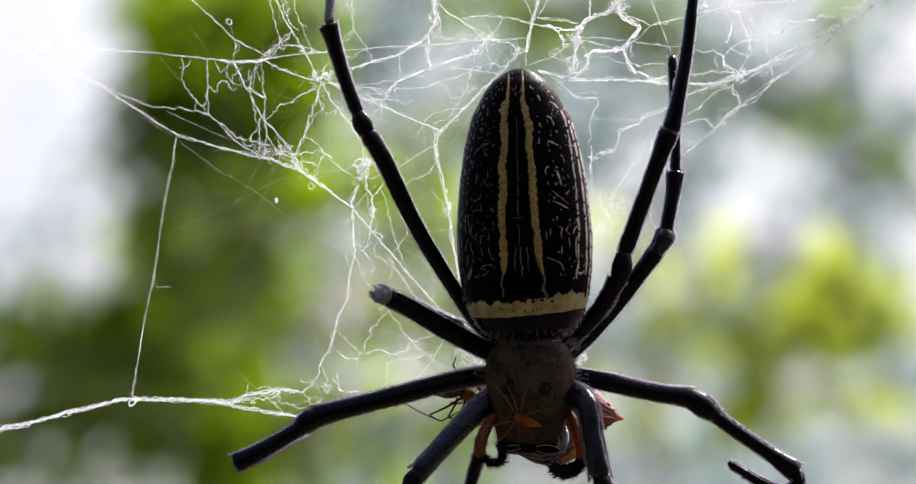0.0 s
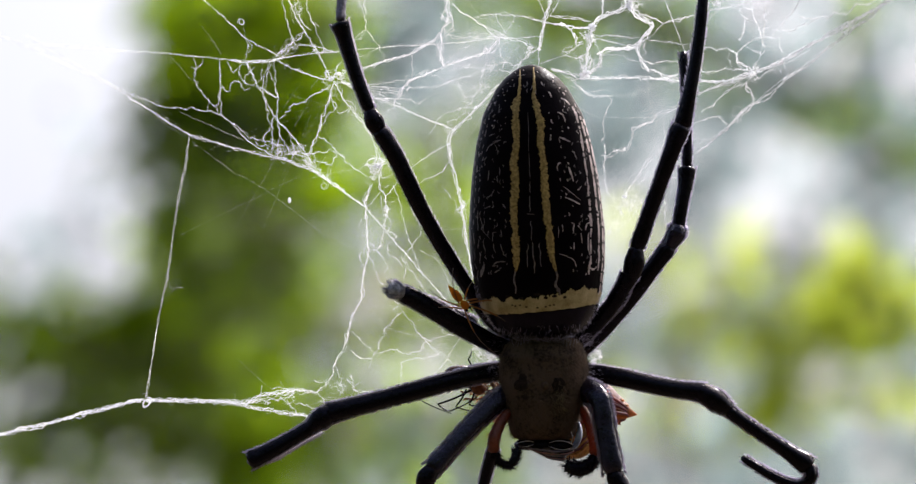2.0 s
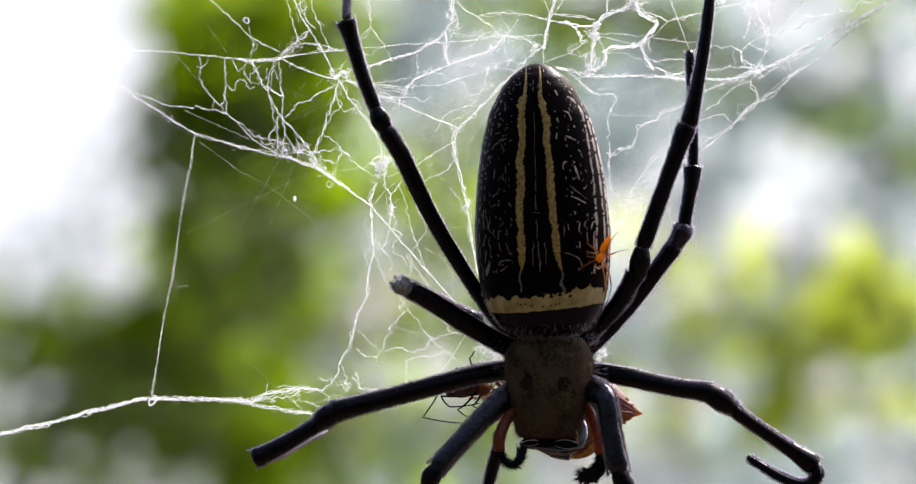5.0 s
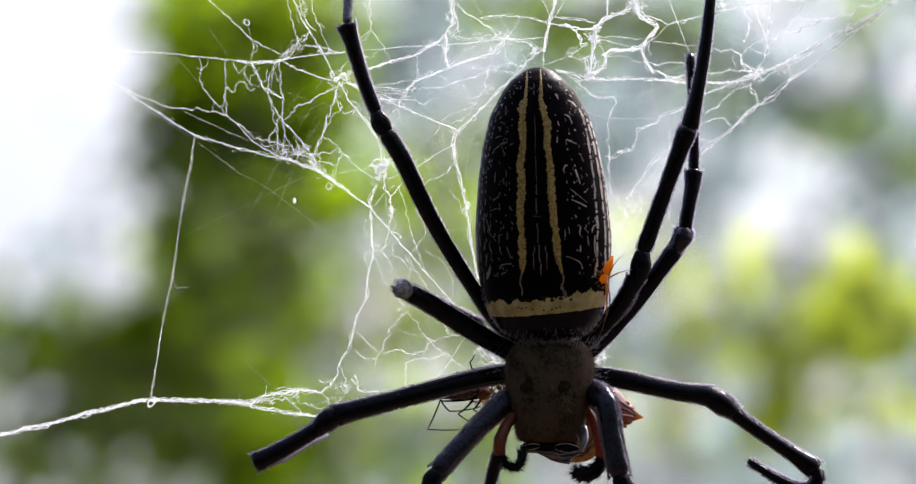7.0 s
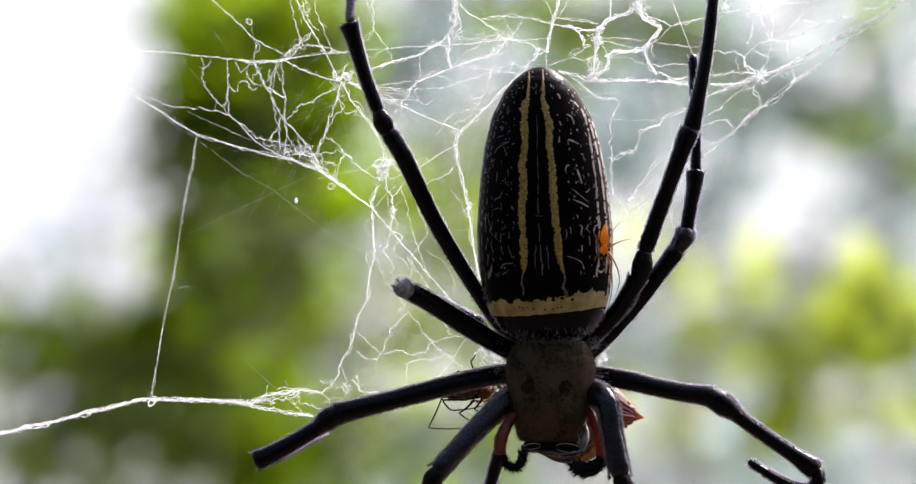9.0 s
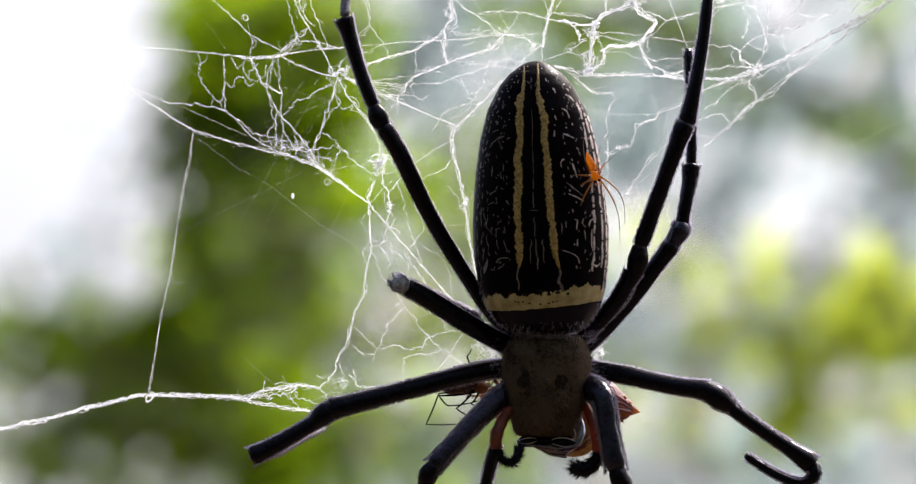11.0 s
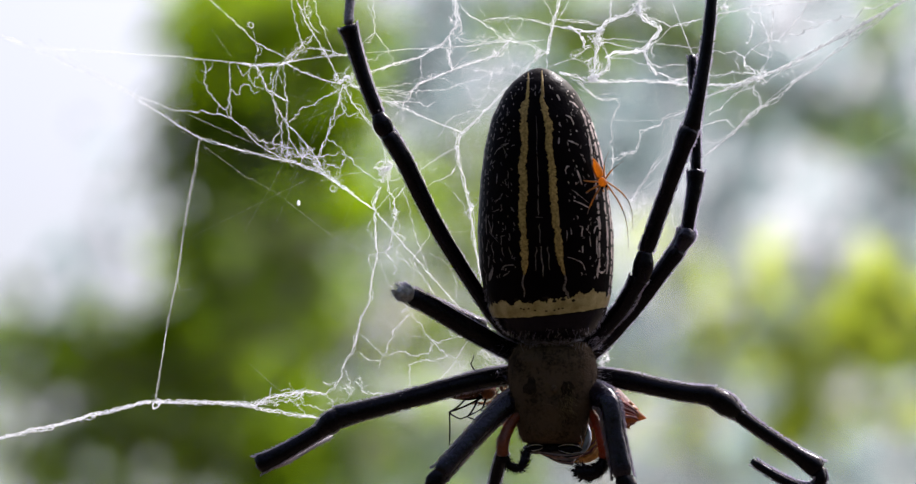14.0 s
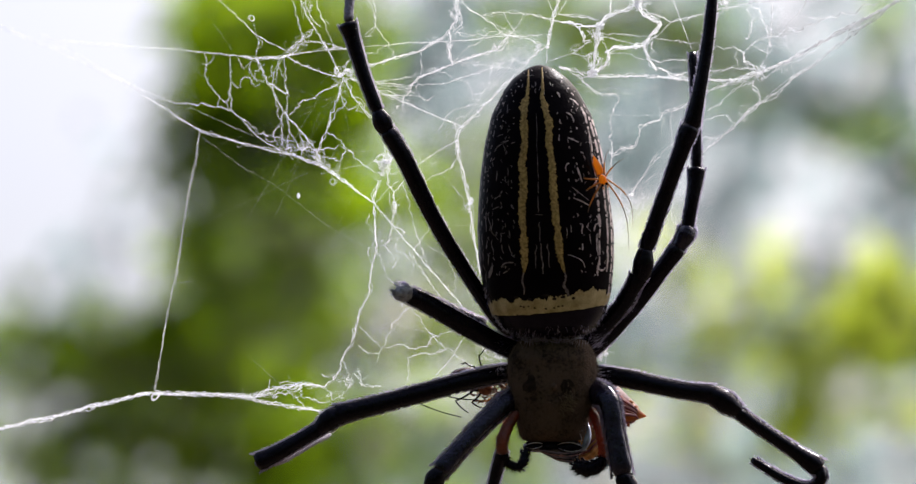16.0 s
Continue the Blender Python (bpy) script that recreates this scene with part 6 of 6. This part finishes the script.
def leaf_cloud(sh, rng, centres, radius, n, size):
    """n leaves round each centre, thick in the middle and thin at the edge."""
    for c in centres:
        c = Vector(c)
        for _ in range(n):
            o = Vector((rng.gauss(0, 0.5), rng.gauss(0, 0.5), rng.gauss(0, 0.42))) * radius
            ln = size * rng.uniform(0.6, 1.3)
            way = Vector((rng.gauss(0, 1), rng.gauss(0, 1), rng.gauss(-0.35, 0.7))).normalized()
            side = way.cross(Vector((rng.gauss(0, 0.5), rng.gauss(0, 0.5), 1))).normalized()
            up = side.cross(way) * (0.12 * ln)
            b = c + o
            w = side * ln * rng.uniform(0.2, 0.3)
            sh.add([b, b + way * ln * 0.45 + w + up, b + way * ln, b + way * ln * 0.45 - w + up], [(0, 1, 2), (0, 2, 3)])


def grow(rng, a, b, bend):
    a, b = Vector(a), Vector(b)
    mid = a.lerp(b, 0.5) + Vector((rng.uniform(-1, 1), rng.uniform(-1, 1), rng.uniform(0.2, 0.8))) * bend
    return [Vector(p) for p in smooth_line([a, mid, b], 6)]


def tree(name, label, clumps, leaf, dist, size, seed, group="", trunk=0.05, dense=1.0):
    """A tree whose boughs end in leafy sprays. clumps: (x, y, reach, share of cover) on the plan grid."""
    rng = random.Random(seed)
    tops = []
    for x, y, r, cover in clumps:
        d = dist * rng.uniform(0.96, 1.05)
        tops.append((afar(x, y, d), r * STEP * d, cover))
    mean = sum((p for p, *_ in tops), Vector()) / len(tops)
    foot = Vector((mean.x, mean.y, 0))
    low = min(p.z for p, *_ in tops)
    root = new(name)
    root.matrix_basis = Matrix.Translation(foot)
    tagged(root, label, "tree", group)
    stem = Shape()
    fork = Vector((foot.x, foot.y, max(0.5, low * 0.35)))
    line = smooth_line([foot, foot.lerp(fork, 0.5) + Vector((rng.uniform(-.08, .08), 0, 0)), fork], 6)
    stem.tube([Vector(p) - foot for p in line], [trunk * (1 - 0.5 * i / (len(line) - 1)) for i in range(len(line))], 10)
    part("trunk", stem, BARK, root)
    crown = Shape()
    joined, open_tops = [fork - Vector((0, 0, 0.03))], list(tops)
    while open_tops:
        # each spray grows from the nearest bough that already stands
        q, k = min(((min(joined, key=lambda a: (a - t[0]).length), n) for n, t in enumerate(open_tops)), key=lambda e: (e[0] - open_tops[e[1]][0]).length)
        p, r, cover = open_tops.pop(k)
        b = Shape()
        bough = grow(rng, q, p, 0.06)
        b.tube([s - foot for s in bough], [0.005 * (1 - 0.6 * i / (len(bough) - 1)) + 0.002 for i in range(len(bough))], 6)
        part("limb", b, BARK, root)
        joined.append(p)
        n = max(3, int(dense * cover * math.pi * r * r / (0.16 * size * size)))
        leaf_cloud(crown, rng, [p - foot], r, n, size)
    part("crown", crown, leaf, root, kind="stuff", smooth=False)
    return root


def build_wood():
    tree("broadleaf_tree", "olive-green leafy tree far out of focus behind the web",
         [(330, 50, 70, 1.2), (345, 140, 90, 1.6), (358, 230, 80, 1.5), (395, 320, 80, 1.5), (390, 410, 80, 1.6), (400, 30, 110, 1.7), (430, 130, 110, 1.9), (430, 230, 110, 1.7),
          (440, 330, 110, 1.6), (440, 430, 100, 1.9), (510, 60, 100, 1.6), (530, 160, 90, 1.5), (520, 260, 90, 1.5), (530, 360, 90, 1.3), (500, 480, 80, 1.2), (580, 30, 60, 0.6),
          (750, 310, 80, 0.6), (270, 560, 60, 0.9), (335, 490, 70, 1.0)],
         LEAF_OLIVE, 7.0, 0.08, 21, dense=2.6)
    tree("shrub", "dense olive-green bush far out of focus behind the web",
         [(30, 545, 70, 1.2), (110, 550, 60, 0.9), (60, 800, 80, 0.9), (150, 700, 80, 1.2), (40, 610, 90, 1.6), (120, 610, 90, 1.4), (200, 580, 90, 1.5), (280, 540, 90, 1.6), (360, 520, 90, 1.6), (440, 540, 90, 1.2), (60, 740, 90, 1.4), (260, 650, 110, 1.6), (350, 640, 110, 1.5),
          (440, 650, 100, 1.4), (500, 600, 70, 0.8), (300, 770, 110, 0.8), (400, 760, 110, 1.2), (500, 720, 100, 1.4), (480, 810, 100, 1.2), (570, 700, 80, 0.9), (640, 700, 70, 0.8), (600, 780, 80, 1.0), (640, 620, 80, 0.3), (750, 800, 80, 0.3), (200, 660, 90, 1.3), (200, 810, 90, 0.8), (100, 830, 90, 0.8)],
         LEAF_OLIVE, 6.5, 0.08, 22, dense=1.3)
    tree("broadleaf_tree", "dark green leafy tree far out of focus behind the web",
         [(740, 370, 90, 0.7), (760, 255, 70, 0.6), (700, 470, 80, 0.3), (900, 40, 80, 0.5), (970, 90, 70, 0.9), (760, 570, 80, 0.7), (880, 240, 110, 0.3), (880, 420, 120, 0.7), (850, 740, 110, 0.4),
          (950, 640, 110, 0.3), (520, 680, 70, 0.5), (660, 340, 80, 0.5), (1020, 40, 80, 0.9), (1170, 30, 70, 0.5), (1250, 140, 55, 0.7), (1400, 200, 60, 0.35), (1500, 195, 60, 0.4), (1500, 15, 60, 0.4)],
         LEAF_OLIVE, 8.5, 0.08, 23, dense=1.4)
    # deep shade among the greens, given by darker leaves on a sunlit bush
    tree("shrub", "dark green bush with shade in its leaf colour behind the web, out of focus",
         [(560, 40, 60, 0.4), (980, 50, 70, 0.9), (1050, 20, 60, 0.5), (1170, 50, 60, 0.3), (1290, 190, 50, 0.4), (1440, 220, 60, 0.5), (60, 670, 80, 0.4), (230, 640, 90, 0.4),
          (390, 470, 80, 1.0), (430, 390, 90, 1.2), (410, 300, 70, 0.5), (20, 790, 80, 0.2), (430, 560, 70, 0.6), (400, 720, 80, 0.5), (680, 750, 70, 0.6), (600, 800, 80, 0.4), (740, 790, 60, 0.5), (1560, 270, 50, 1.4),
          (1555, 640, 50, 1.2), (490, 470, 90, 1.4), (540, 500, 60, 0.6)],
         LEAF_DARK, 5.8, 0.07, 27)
    tree("lime_tree", "bright yellow-green leafy tree far out of focus behind the web",
         [(1450, 570, 110, 0.8), (1370, 540, 90, 0.8), (1500, 500, 90, 0.8), (1350, 630, 90, 0.6), (1530, 560, 80, 0.8), (1430, 450, 70, 0.3), (1500, 690, 70, 0.5),
          (1240, 690, 100, 0.3), (1130, 730, 90, 0.15), (1390, 700, 90, 0.8), (1180, 560, 110, 0.35), (1150, 420, 100, 0.35), (1300, 480, 100, 0.2), (1230, 560, 90, 0.3)],
         LEAF_LIME, 7.5, 0.08, 24, dense=1.6)
    tree("broadleaf_tree", "grey-green leafy tree tinted with haze far out of focus behind the web",
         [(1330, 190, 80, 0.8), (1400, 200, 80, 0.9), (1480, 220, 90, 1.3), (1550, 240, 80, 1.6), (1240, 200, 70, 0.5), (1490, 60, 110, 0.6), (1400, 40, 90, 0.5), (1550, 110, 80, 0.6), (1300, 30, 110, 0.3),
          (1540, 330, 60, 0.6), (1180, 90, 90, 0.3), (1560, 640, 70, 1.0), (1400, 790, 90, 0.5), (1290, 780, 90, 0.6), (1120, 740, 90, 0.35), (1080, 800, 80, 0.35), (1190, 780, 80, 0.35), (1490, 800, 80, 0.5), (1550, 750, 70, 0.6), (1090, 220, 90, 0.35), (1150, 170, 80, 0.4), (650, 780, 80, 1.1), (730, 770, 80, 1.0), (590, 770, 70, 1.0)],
         LEAF_HAZE, 9.0, 0.09, 25)
    tree("broadleaf_tree", "thin grey-green tree tinted with haze far out of focus behind the web",
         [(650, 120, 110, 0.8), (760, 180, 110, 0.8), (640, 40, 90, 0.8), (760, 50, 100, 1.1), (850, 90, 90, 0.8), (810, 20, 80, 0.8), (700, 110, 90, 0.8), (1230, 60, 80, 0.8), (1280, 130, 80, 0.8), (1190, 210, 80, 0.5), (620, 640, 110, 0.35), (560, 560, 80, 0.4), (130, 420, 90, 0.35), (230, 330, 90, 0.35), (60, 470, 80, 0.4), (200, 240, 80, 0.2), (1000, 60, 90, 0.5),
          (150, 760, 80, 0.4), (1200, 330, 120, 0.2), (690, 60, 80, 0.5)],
         LEAF_HAZE, 12.0, 0.11, 26)
    tree("broadleaf_tree", "thin dry beige-leaved tree far out of focus behind the web",
         [(640, 590, 90, 0.35), (745, 510, 90, 0.4), (850, 790, 80, 0.3), (1100, 720, 110, 0.2), (1000, 790, 90, 0.35), (1220, 690, 100, 0.3), (720, 670, 80, 0.25), (770, 420, 80, 0.3)],
         LEAF_BEIGE, 11.0, 0.10, 28)


def far_tree(dist, seed, n, lo, hi, leaf, cover, size):
    """A distant tree with many thin sprays and open gaps of sky between them."""
    rng = random.Random(seed)
    gaps = ((40, 60, 300), (60, 330, 240), (190, 430, 110), (1370, 335, 70), (1500, 110, 40), (600, 640, 90),
            (150, 760, 80), (690, 150, 110), (760, 60, 120), (1140, 210, 50), (600, 600, 90), (700, 700, 70), (1330, 60, 50), (1060, 480, 40), (1480, 740, 45), (1130, 500, 40))
    clumps = []
    while len(clumps) < n:
        x, y = rng.uniform(lo, hi), rng.uniform(-120, 950)
        near = min(math.hypot(x - gx, y - gy) / gr for gx, gy, gr in gaps)
        if near > 1:
            clumps.append((x, y, rng.uniform(45, 90), cover * rng.uniform(0.3, 1.5)))
    # an open gap of bright sky between the crowns
    clumps = [c for c in clumps if math.hypot(c[0] - 1395, c[1] - 395) > 42]
    tree("far_tree", "pale green tree in the bright distance, out of focus", clumps, leaf, dist, size, seed, trunk=0.07, group="trees in the distance")


def shade_tree(x, y, h, spread, n, seed):
    """A big unseen tree behind the viewer, added to keep sky light off the spider's front."""
    rng = random.Random(seed)
    root = new("unseen_shade_tree")
    root.matrix_basis = Matrix.Translation((x, y, 0))
    tagged(root, "tall dark leafy tree on leaf litter, unseen, added to block sky light", "tree", "trees of the closed wood")
    stem = Shape()
    line = smooth_line([(0, 0, 0), (0.1, 0, h * 0.4), (0, 0.1, h * 0.8), (0, 0, h)], 6)
    stem.tube([Vector(p) for p in line], [0.14 * (1 - 0.75 * i / (len(line) - 1)) for i in range(len(line))], 12)
    part("trunk", stem, BARK, root)
    tops = []
    for i in range(16):
        a = rng.uniform(0, 2 * math.pi)
        q = spread * math.sqrt(rng.random())
        tops.append(Vector((q * math.cos(a), q * math.sin(a), rng.uniform(0.12, 1.0) * h)))
        b = Shape()
        bough = grow(rng, (0, 0.05, tops[-1].z * 0.8), tops[-1], 0.2)
        b.tube(bough, [0.04 * (1 - 0.8 * k / (len(bough) - 1)) + 0.004 for k in range(len(bough))], 6)
        part("limb", b, BARK, root)
    crown = Shape()
    leaf_cloud(crown, rng, tops, spread * 0.62, n // 16, 0.2)
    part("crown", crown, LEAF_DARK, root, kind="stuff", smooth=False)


def build_ground():
    n, r = 80, 1500.0
    sh = Shape()
    vs = []
    for i in range(n + 1):
        for j in range(n + 1):
            u, v = (i / n * 2 - 1), (j / n * 2 - 1)
            x, y = math.copysign(abs(u) ** 3, u) * r, math.copysign(abs(v) ** 3, v) * r
            vs.append((x, y, 0.10 * noise.noise(Vector((x * 0.15, y * 0.15, 0))) - 0.05))
    sh.add(vs, [(i * (n + 1) + j, (i + 1) * (n + 1) + j, (i + 1) * (n + 1) + j + 1, i * (n + 1) + j + 1) for i in range(n) for j in range(n)])
    ob = new("ground", sh.mesh("ground", SOIL))
    tagged(ob, "brown leaf-litter forest ground", "ground", kind="structure")


build_wood()
for dist, seed, lo, hi, leaf in ((12, 61, 240, 700, LEAF_OLIVE), (13, 62, 560, 1100, LEAF_HAZE), (14, 63, 1000, 1680, LEAF_HAZE),
                                 (17, 64, 250, 900, LEAF_HAZE), (18, 65, 800, 1650, LEAF_HAZE)):
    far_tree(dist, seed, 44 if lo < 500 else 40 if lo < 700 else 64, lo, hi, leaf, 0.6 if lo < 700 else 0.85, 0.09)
for k, (x, y, h) in enumerate(((-2.9, -3.4, 4.6), (2.9, -3.3, 4.6), (0.2, -4.2, 5.0), (-1.7, -6.0, 6.0), (2.2, -6.2, 6.0), (-5.2, -1.8, 5.0), (5.2, -2.0, 5.0))):
    shade_tree(x, y, h, 1.8, 2800, 40 + k)
build_ground()


# ---------------------------------------------------------------- what moves
def place(x, y, d, spin=0.0, tip=0.0, side=0.0):
    """A pose on the plan: spin turns it clockwise as seen, tip and side lean it."""
    return LEAN @ Matrix.Translation(P(x, y, d)) @ pose(0, 0, 0, tip, spin, side)


# how the web stirs against the spider: time, across, down, roll, size
BILLOW = [
    (0, 1.1, -3.2, -0.05, 0.9976), (0.5, -0.6, 0.3, -0.08, 0.9987),
    (1, -0.5, -1.1, -0.07, 0.9992), (1.5, 3.2, -0.3, -0.10, 0.9977),
    (2, 2.7, 0.8, -0.01, 1.0016), (2.5, 2.9, 0.6, -0.03, 1.0017),
    (3, 2.9, 1.7, -0.15, 0.9999), (3.5, 2.5, 1.2, -0.08, 1.0002),
    (4, 1.7, 0.8, -0.33, 0.9998), (5.2, 2.1, -0.2, -0.22, 0.9987),
    (6.5, 2.4, -1.2, -0.11, 0.9975), (7, -0.0, -2.2, -0.05, 0.9980),
    (7.5, 3.3, -1.0, -0.06, 0.9953), (8, 1.2, -2.1, 0.12, 0.9948),
    (8.5, -1.1, -2.2, 0.22, 0.9975), (9, -0.0, 0.0, -0.00, 1.0000),
    (10.2, 0.9, 0.3, -0.03, 0.9986), (11.5, 1.7, 0.6, -0.05, 0.9972),
]
BILLOW += [
    (12, 1.5, -4.0, 0.24, 0.9954), (12.5, 0.7, -1.1, 0.02, 0.9953),
    (13, 3.0, -1.8, 0.09, 0.9956), (13.5, 1.8, -5.2, 0.15, 0.9951),
    (14, 2.0, -1.4, 0.15, 0.9964), (14.5, 4.6, -2.5, -0.00, 0.9938),
    (15, 1.1, -7.1, 0.54, 0.9922), (15.5, 3.4, -4.1, 0.30, 0.9916),
    (16, 0.8, -8.1, 0.37, 0.9915),
]


def motions():
    # the web billows a little behind the spider
    walk(web, [(t, LEAN @ Matrix.Translation((x * UNIT, D * (1 / s - 1), -y * UNIT)) @ pose(0, 0, 0, 0, a, 0) @ Matrix.Translation(WB)) for t, x, y, a, s in BILLOW])
    # the second left leg lifts its knee
    hip = Q(866, 596, -1.5)
    walk(knee_leg, [(t, Matrix.Translation(hip) @ pose(0, 0, 0, 0, -a, 0) @ Matrix.Translation(-hip)) for t, a in
                    ((0, 2.3), (1.5, 2.1), (2, 1.7), (2.5, 1.2), (3, 0.8), (4, 0.1), (9, 0), (11.5, 0.4), (13, 0.7), (14, 1.1), (14.5, 2.0), (16, 2.1))])
    # the amber spider: time, x, y, depth, spin
    creep = [(0, 924, 714, -8.1, 108), (0.2, 885, 660, -8.0, 60), (0.4, 848, 608, -6.5, 50), (0.6, 826, 566, -6.0, 110),
             (0.8, 816, 526, -6.0, 185), (1.0, 816, 518, -6.0, 170), (1.3, 794, 478, -6.0, 175), (1.5, 808, 513, -6.0, -42),
             (2.0, 806, 522, -6.0, -40), (2.4, 814, 542, -6.0, -45), (2.8, 806, 522, -6.0, -15), (3.0, 832, 536, -6.5, -12),
             (3.2, 844, 569, -8.0, -40), (3.4, 915, 560, -9.8, -20), (3.5, 953, 530, -10.2, 20), (3.6, 968, 520, -10.2, 25),
             (3.8, 1000, 470, -9.2, 25), (4.0, 1018, 446, -8.6, 26), (4.2, 1018, 436, -8.6, 20)]
    creep += [(5.2, 1036, 448, -7.4, 24), (6.3, 1040, 468, -6.8, 24), (7.0, 1037, 474, -6.8, 22), (7.6, 1039, 472, -6.8, 22), (8.2, 1036, 466, -6.8, 20),
              (8.6, 1033, 460, -7.0, 10), (9.0, 1034, 424, -7.2, 2), (9.2, 1022, 372, -7.8, -8), (10.0, 1023, 336, -7.8, -16),
              (11.3, 1027, 304, -7.4, -20), (12.0, 1030, 307, -7.4, -20), (16.0, 1030, 307, -7.4, -21)]
    rows, last = [], None
    for t, x, y, d, spin in creep:
        # split large turns so that no step turns too far
        for k in range(1, int(abs(spin - last[4]) // 70) + 1 if last else 0):
            f = k / (int(abs(spin - last[4]) // 70) + 1)
            rows.append((last[0] + (t - last[0]) * f, place(*(last[i] + ((x, y, d, spin)[i - 1] - last[i]) * f for i in (1, 2, 3, 4)))))
        rows.append((t, place(x, y, d, spin)))
        last = (t, x, y, d, spin)
    walk(amber, rows)
    # where each of its legs points, clockwise from straight up: time, then r1 r2 r3 r4 l1 l2 l3 l4
    strides = [(1.5, 128, 108, 92, 30, 140, 268, 300, 352), (2.6, 130, 110, 80, 20, 170, 275, 300, 340), (3.0, 200, 150, 350, 10, 262, 278, 300, 325), (3.5, 163, 158, 60, 20, 176, 245, 272, 315),
               (4.0, 183, 178, 80, 20, 222, 255, 290, 340), (5.2, 188, 186, 72, 32, 228, 270, 296, 320), (7.0, 192, 197, 70, 36, 229, 282, 302, 318), (8.6, 184, 190, 72, 30, 228, 276, 300, 318),
               (9.2, 176, 165, 60, 20, 205, 225, 280, 345), (11.3, 162, 152, 46, 12, 195, 231, 283, 350), (16.0, 162, 152, 46, 12, 195, 231, 283, 350)]
    for n, (key, (ob, at, way)) in enumerate(amber_legs.items()):
        rest = (165, 125, 85, 40, 195, 235, 275, 320)[n]
        stride = [(t, rest + 12 * math.sin(t * 23 + n * 2) - way) for t in (0, 0.2, 0.4, 0.6, 0.8, 1.0, 1.2)]
        for t, *ways in strides:
            spin = float(np.interp(t, [c[0] for c in creep], [c[4] for c in creep]))
            stride.append((t, ways[n] - spin - way))
        walk(ob, [(t, Matrix.Translation(at) @ pose(0, 0, 0, 0, a, 0)) for t, a in stride])
    # the dark-legged spider shifts a little where it sits
    sit = [(0, 826, 666, 10), (1.5, 824, 660, 28), (3, 824, 657, 32), (3.6, 822, 664, 10), (4.2, 820, 669, 0), (6.5, 818, 669, 2), (9, 818, 669, 0), (11.5, 819, 669, 0), (12.2, 820, 673, -1),
           (12.5, 822, 677, -2), (13, 823, 676, -3), (13.5, 822, 668, -2), (14.5, 820, 664, 8), (15, 820, 660, 18), (16, 819, 657, 24)]
    walk(rusty, [(t, place(x - 3, y - 1, 2.5, a)) for t, x, y, a in sit])
    for k, (ob, at) in enumerate(rusty_legs):
        amp = (1.0, 0.7, 0.8, 0.5, 0.4, 0.5, 0.4)[k]
        # the longest leg stretches out at first and folds later
        first = ((0, 27), (1.5, 27), (3, 22), (3.6, 19), (4.2, 15), (5.2, 6)) if k == 0 else ((0, -30), (2.5, -25), (3.6, -12), (4.2, 2))
        turns = first + ((6.5, -1), (9, 0), (11.5, -3), (12.1, -11), (12.6, -34), (13.2, -46), (13.7, -40), (14.2, -14), (15, -3), (16, 18))
        lean = [float(np.interp(t, [q[0] for q in sit], [q[3] for q in sit])) for t, _ in turns]
        walk(ob, [(t, Matrix.Translation(at) @ pose(0, 0, 0, 0, a * amp - b, 0)) for (t, a), b in zip(turns, lean)])
    # feelers
    for ob, at, turns in ((palp_r, palp_r_at, ((0, 0), (0.6, -6), (1.5, 4), (2.8, 12), (3.3, 38), (4.0, 42), (5.2, 30), (6.4, 16), (7.0, 14), (8.0, 8), (9.0, 0),
                                               (10.2, 10), (11.4, 18), (12.0, 10), (12.6, 8), (13.2, -2), (13.6, -8), (14.0, 8), (14.5, -6), (15.0, 2), (15.5, -4), (16.0, 0))),
                          (palp_l, palp_l_at, ((0, 25), (0.4, 8), (1.5, 0), (3.5, -4), (7.0, 3), (9.0, 0), (12.0, -3), (14.0, 3), (16.0, 0)))):
        walk(ob, [(t, Matrix.Translation(at) @ pose(0, 0, 0, 0, -a, 0)) for t, a in turns])


motions()
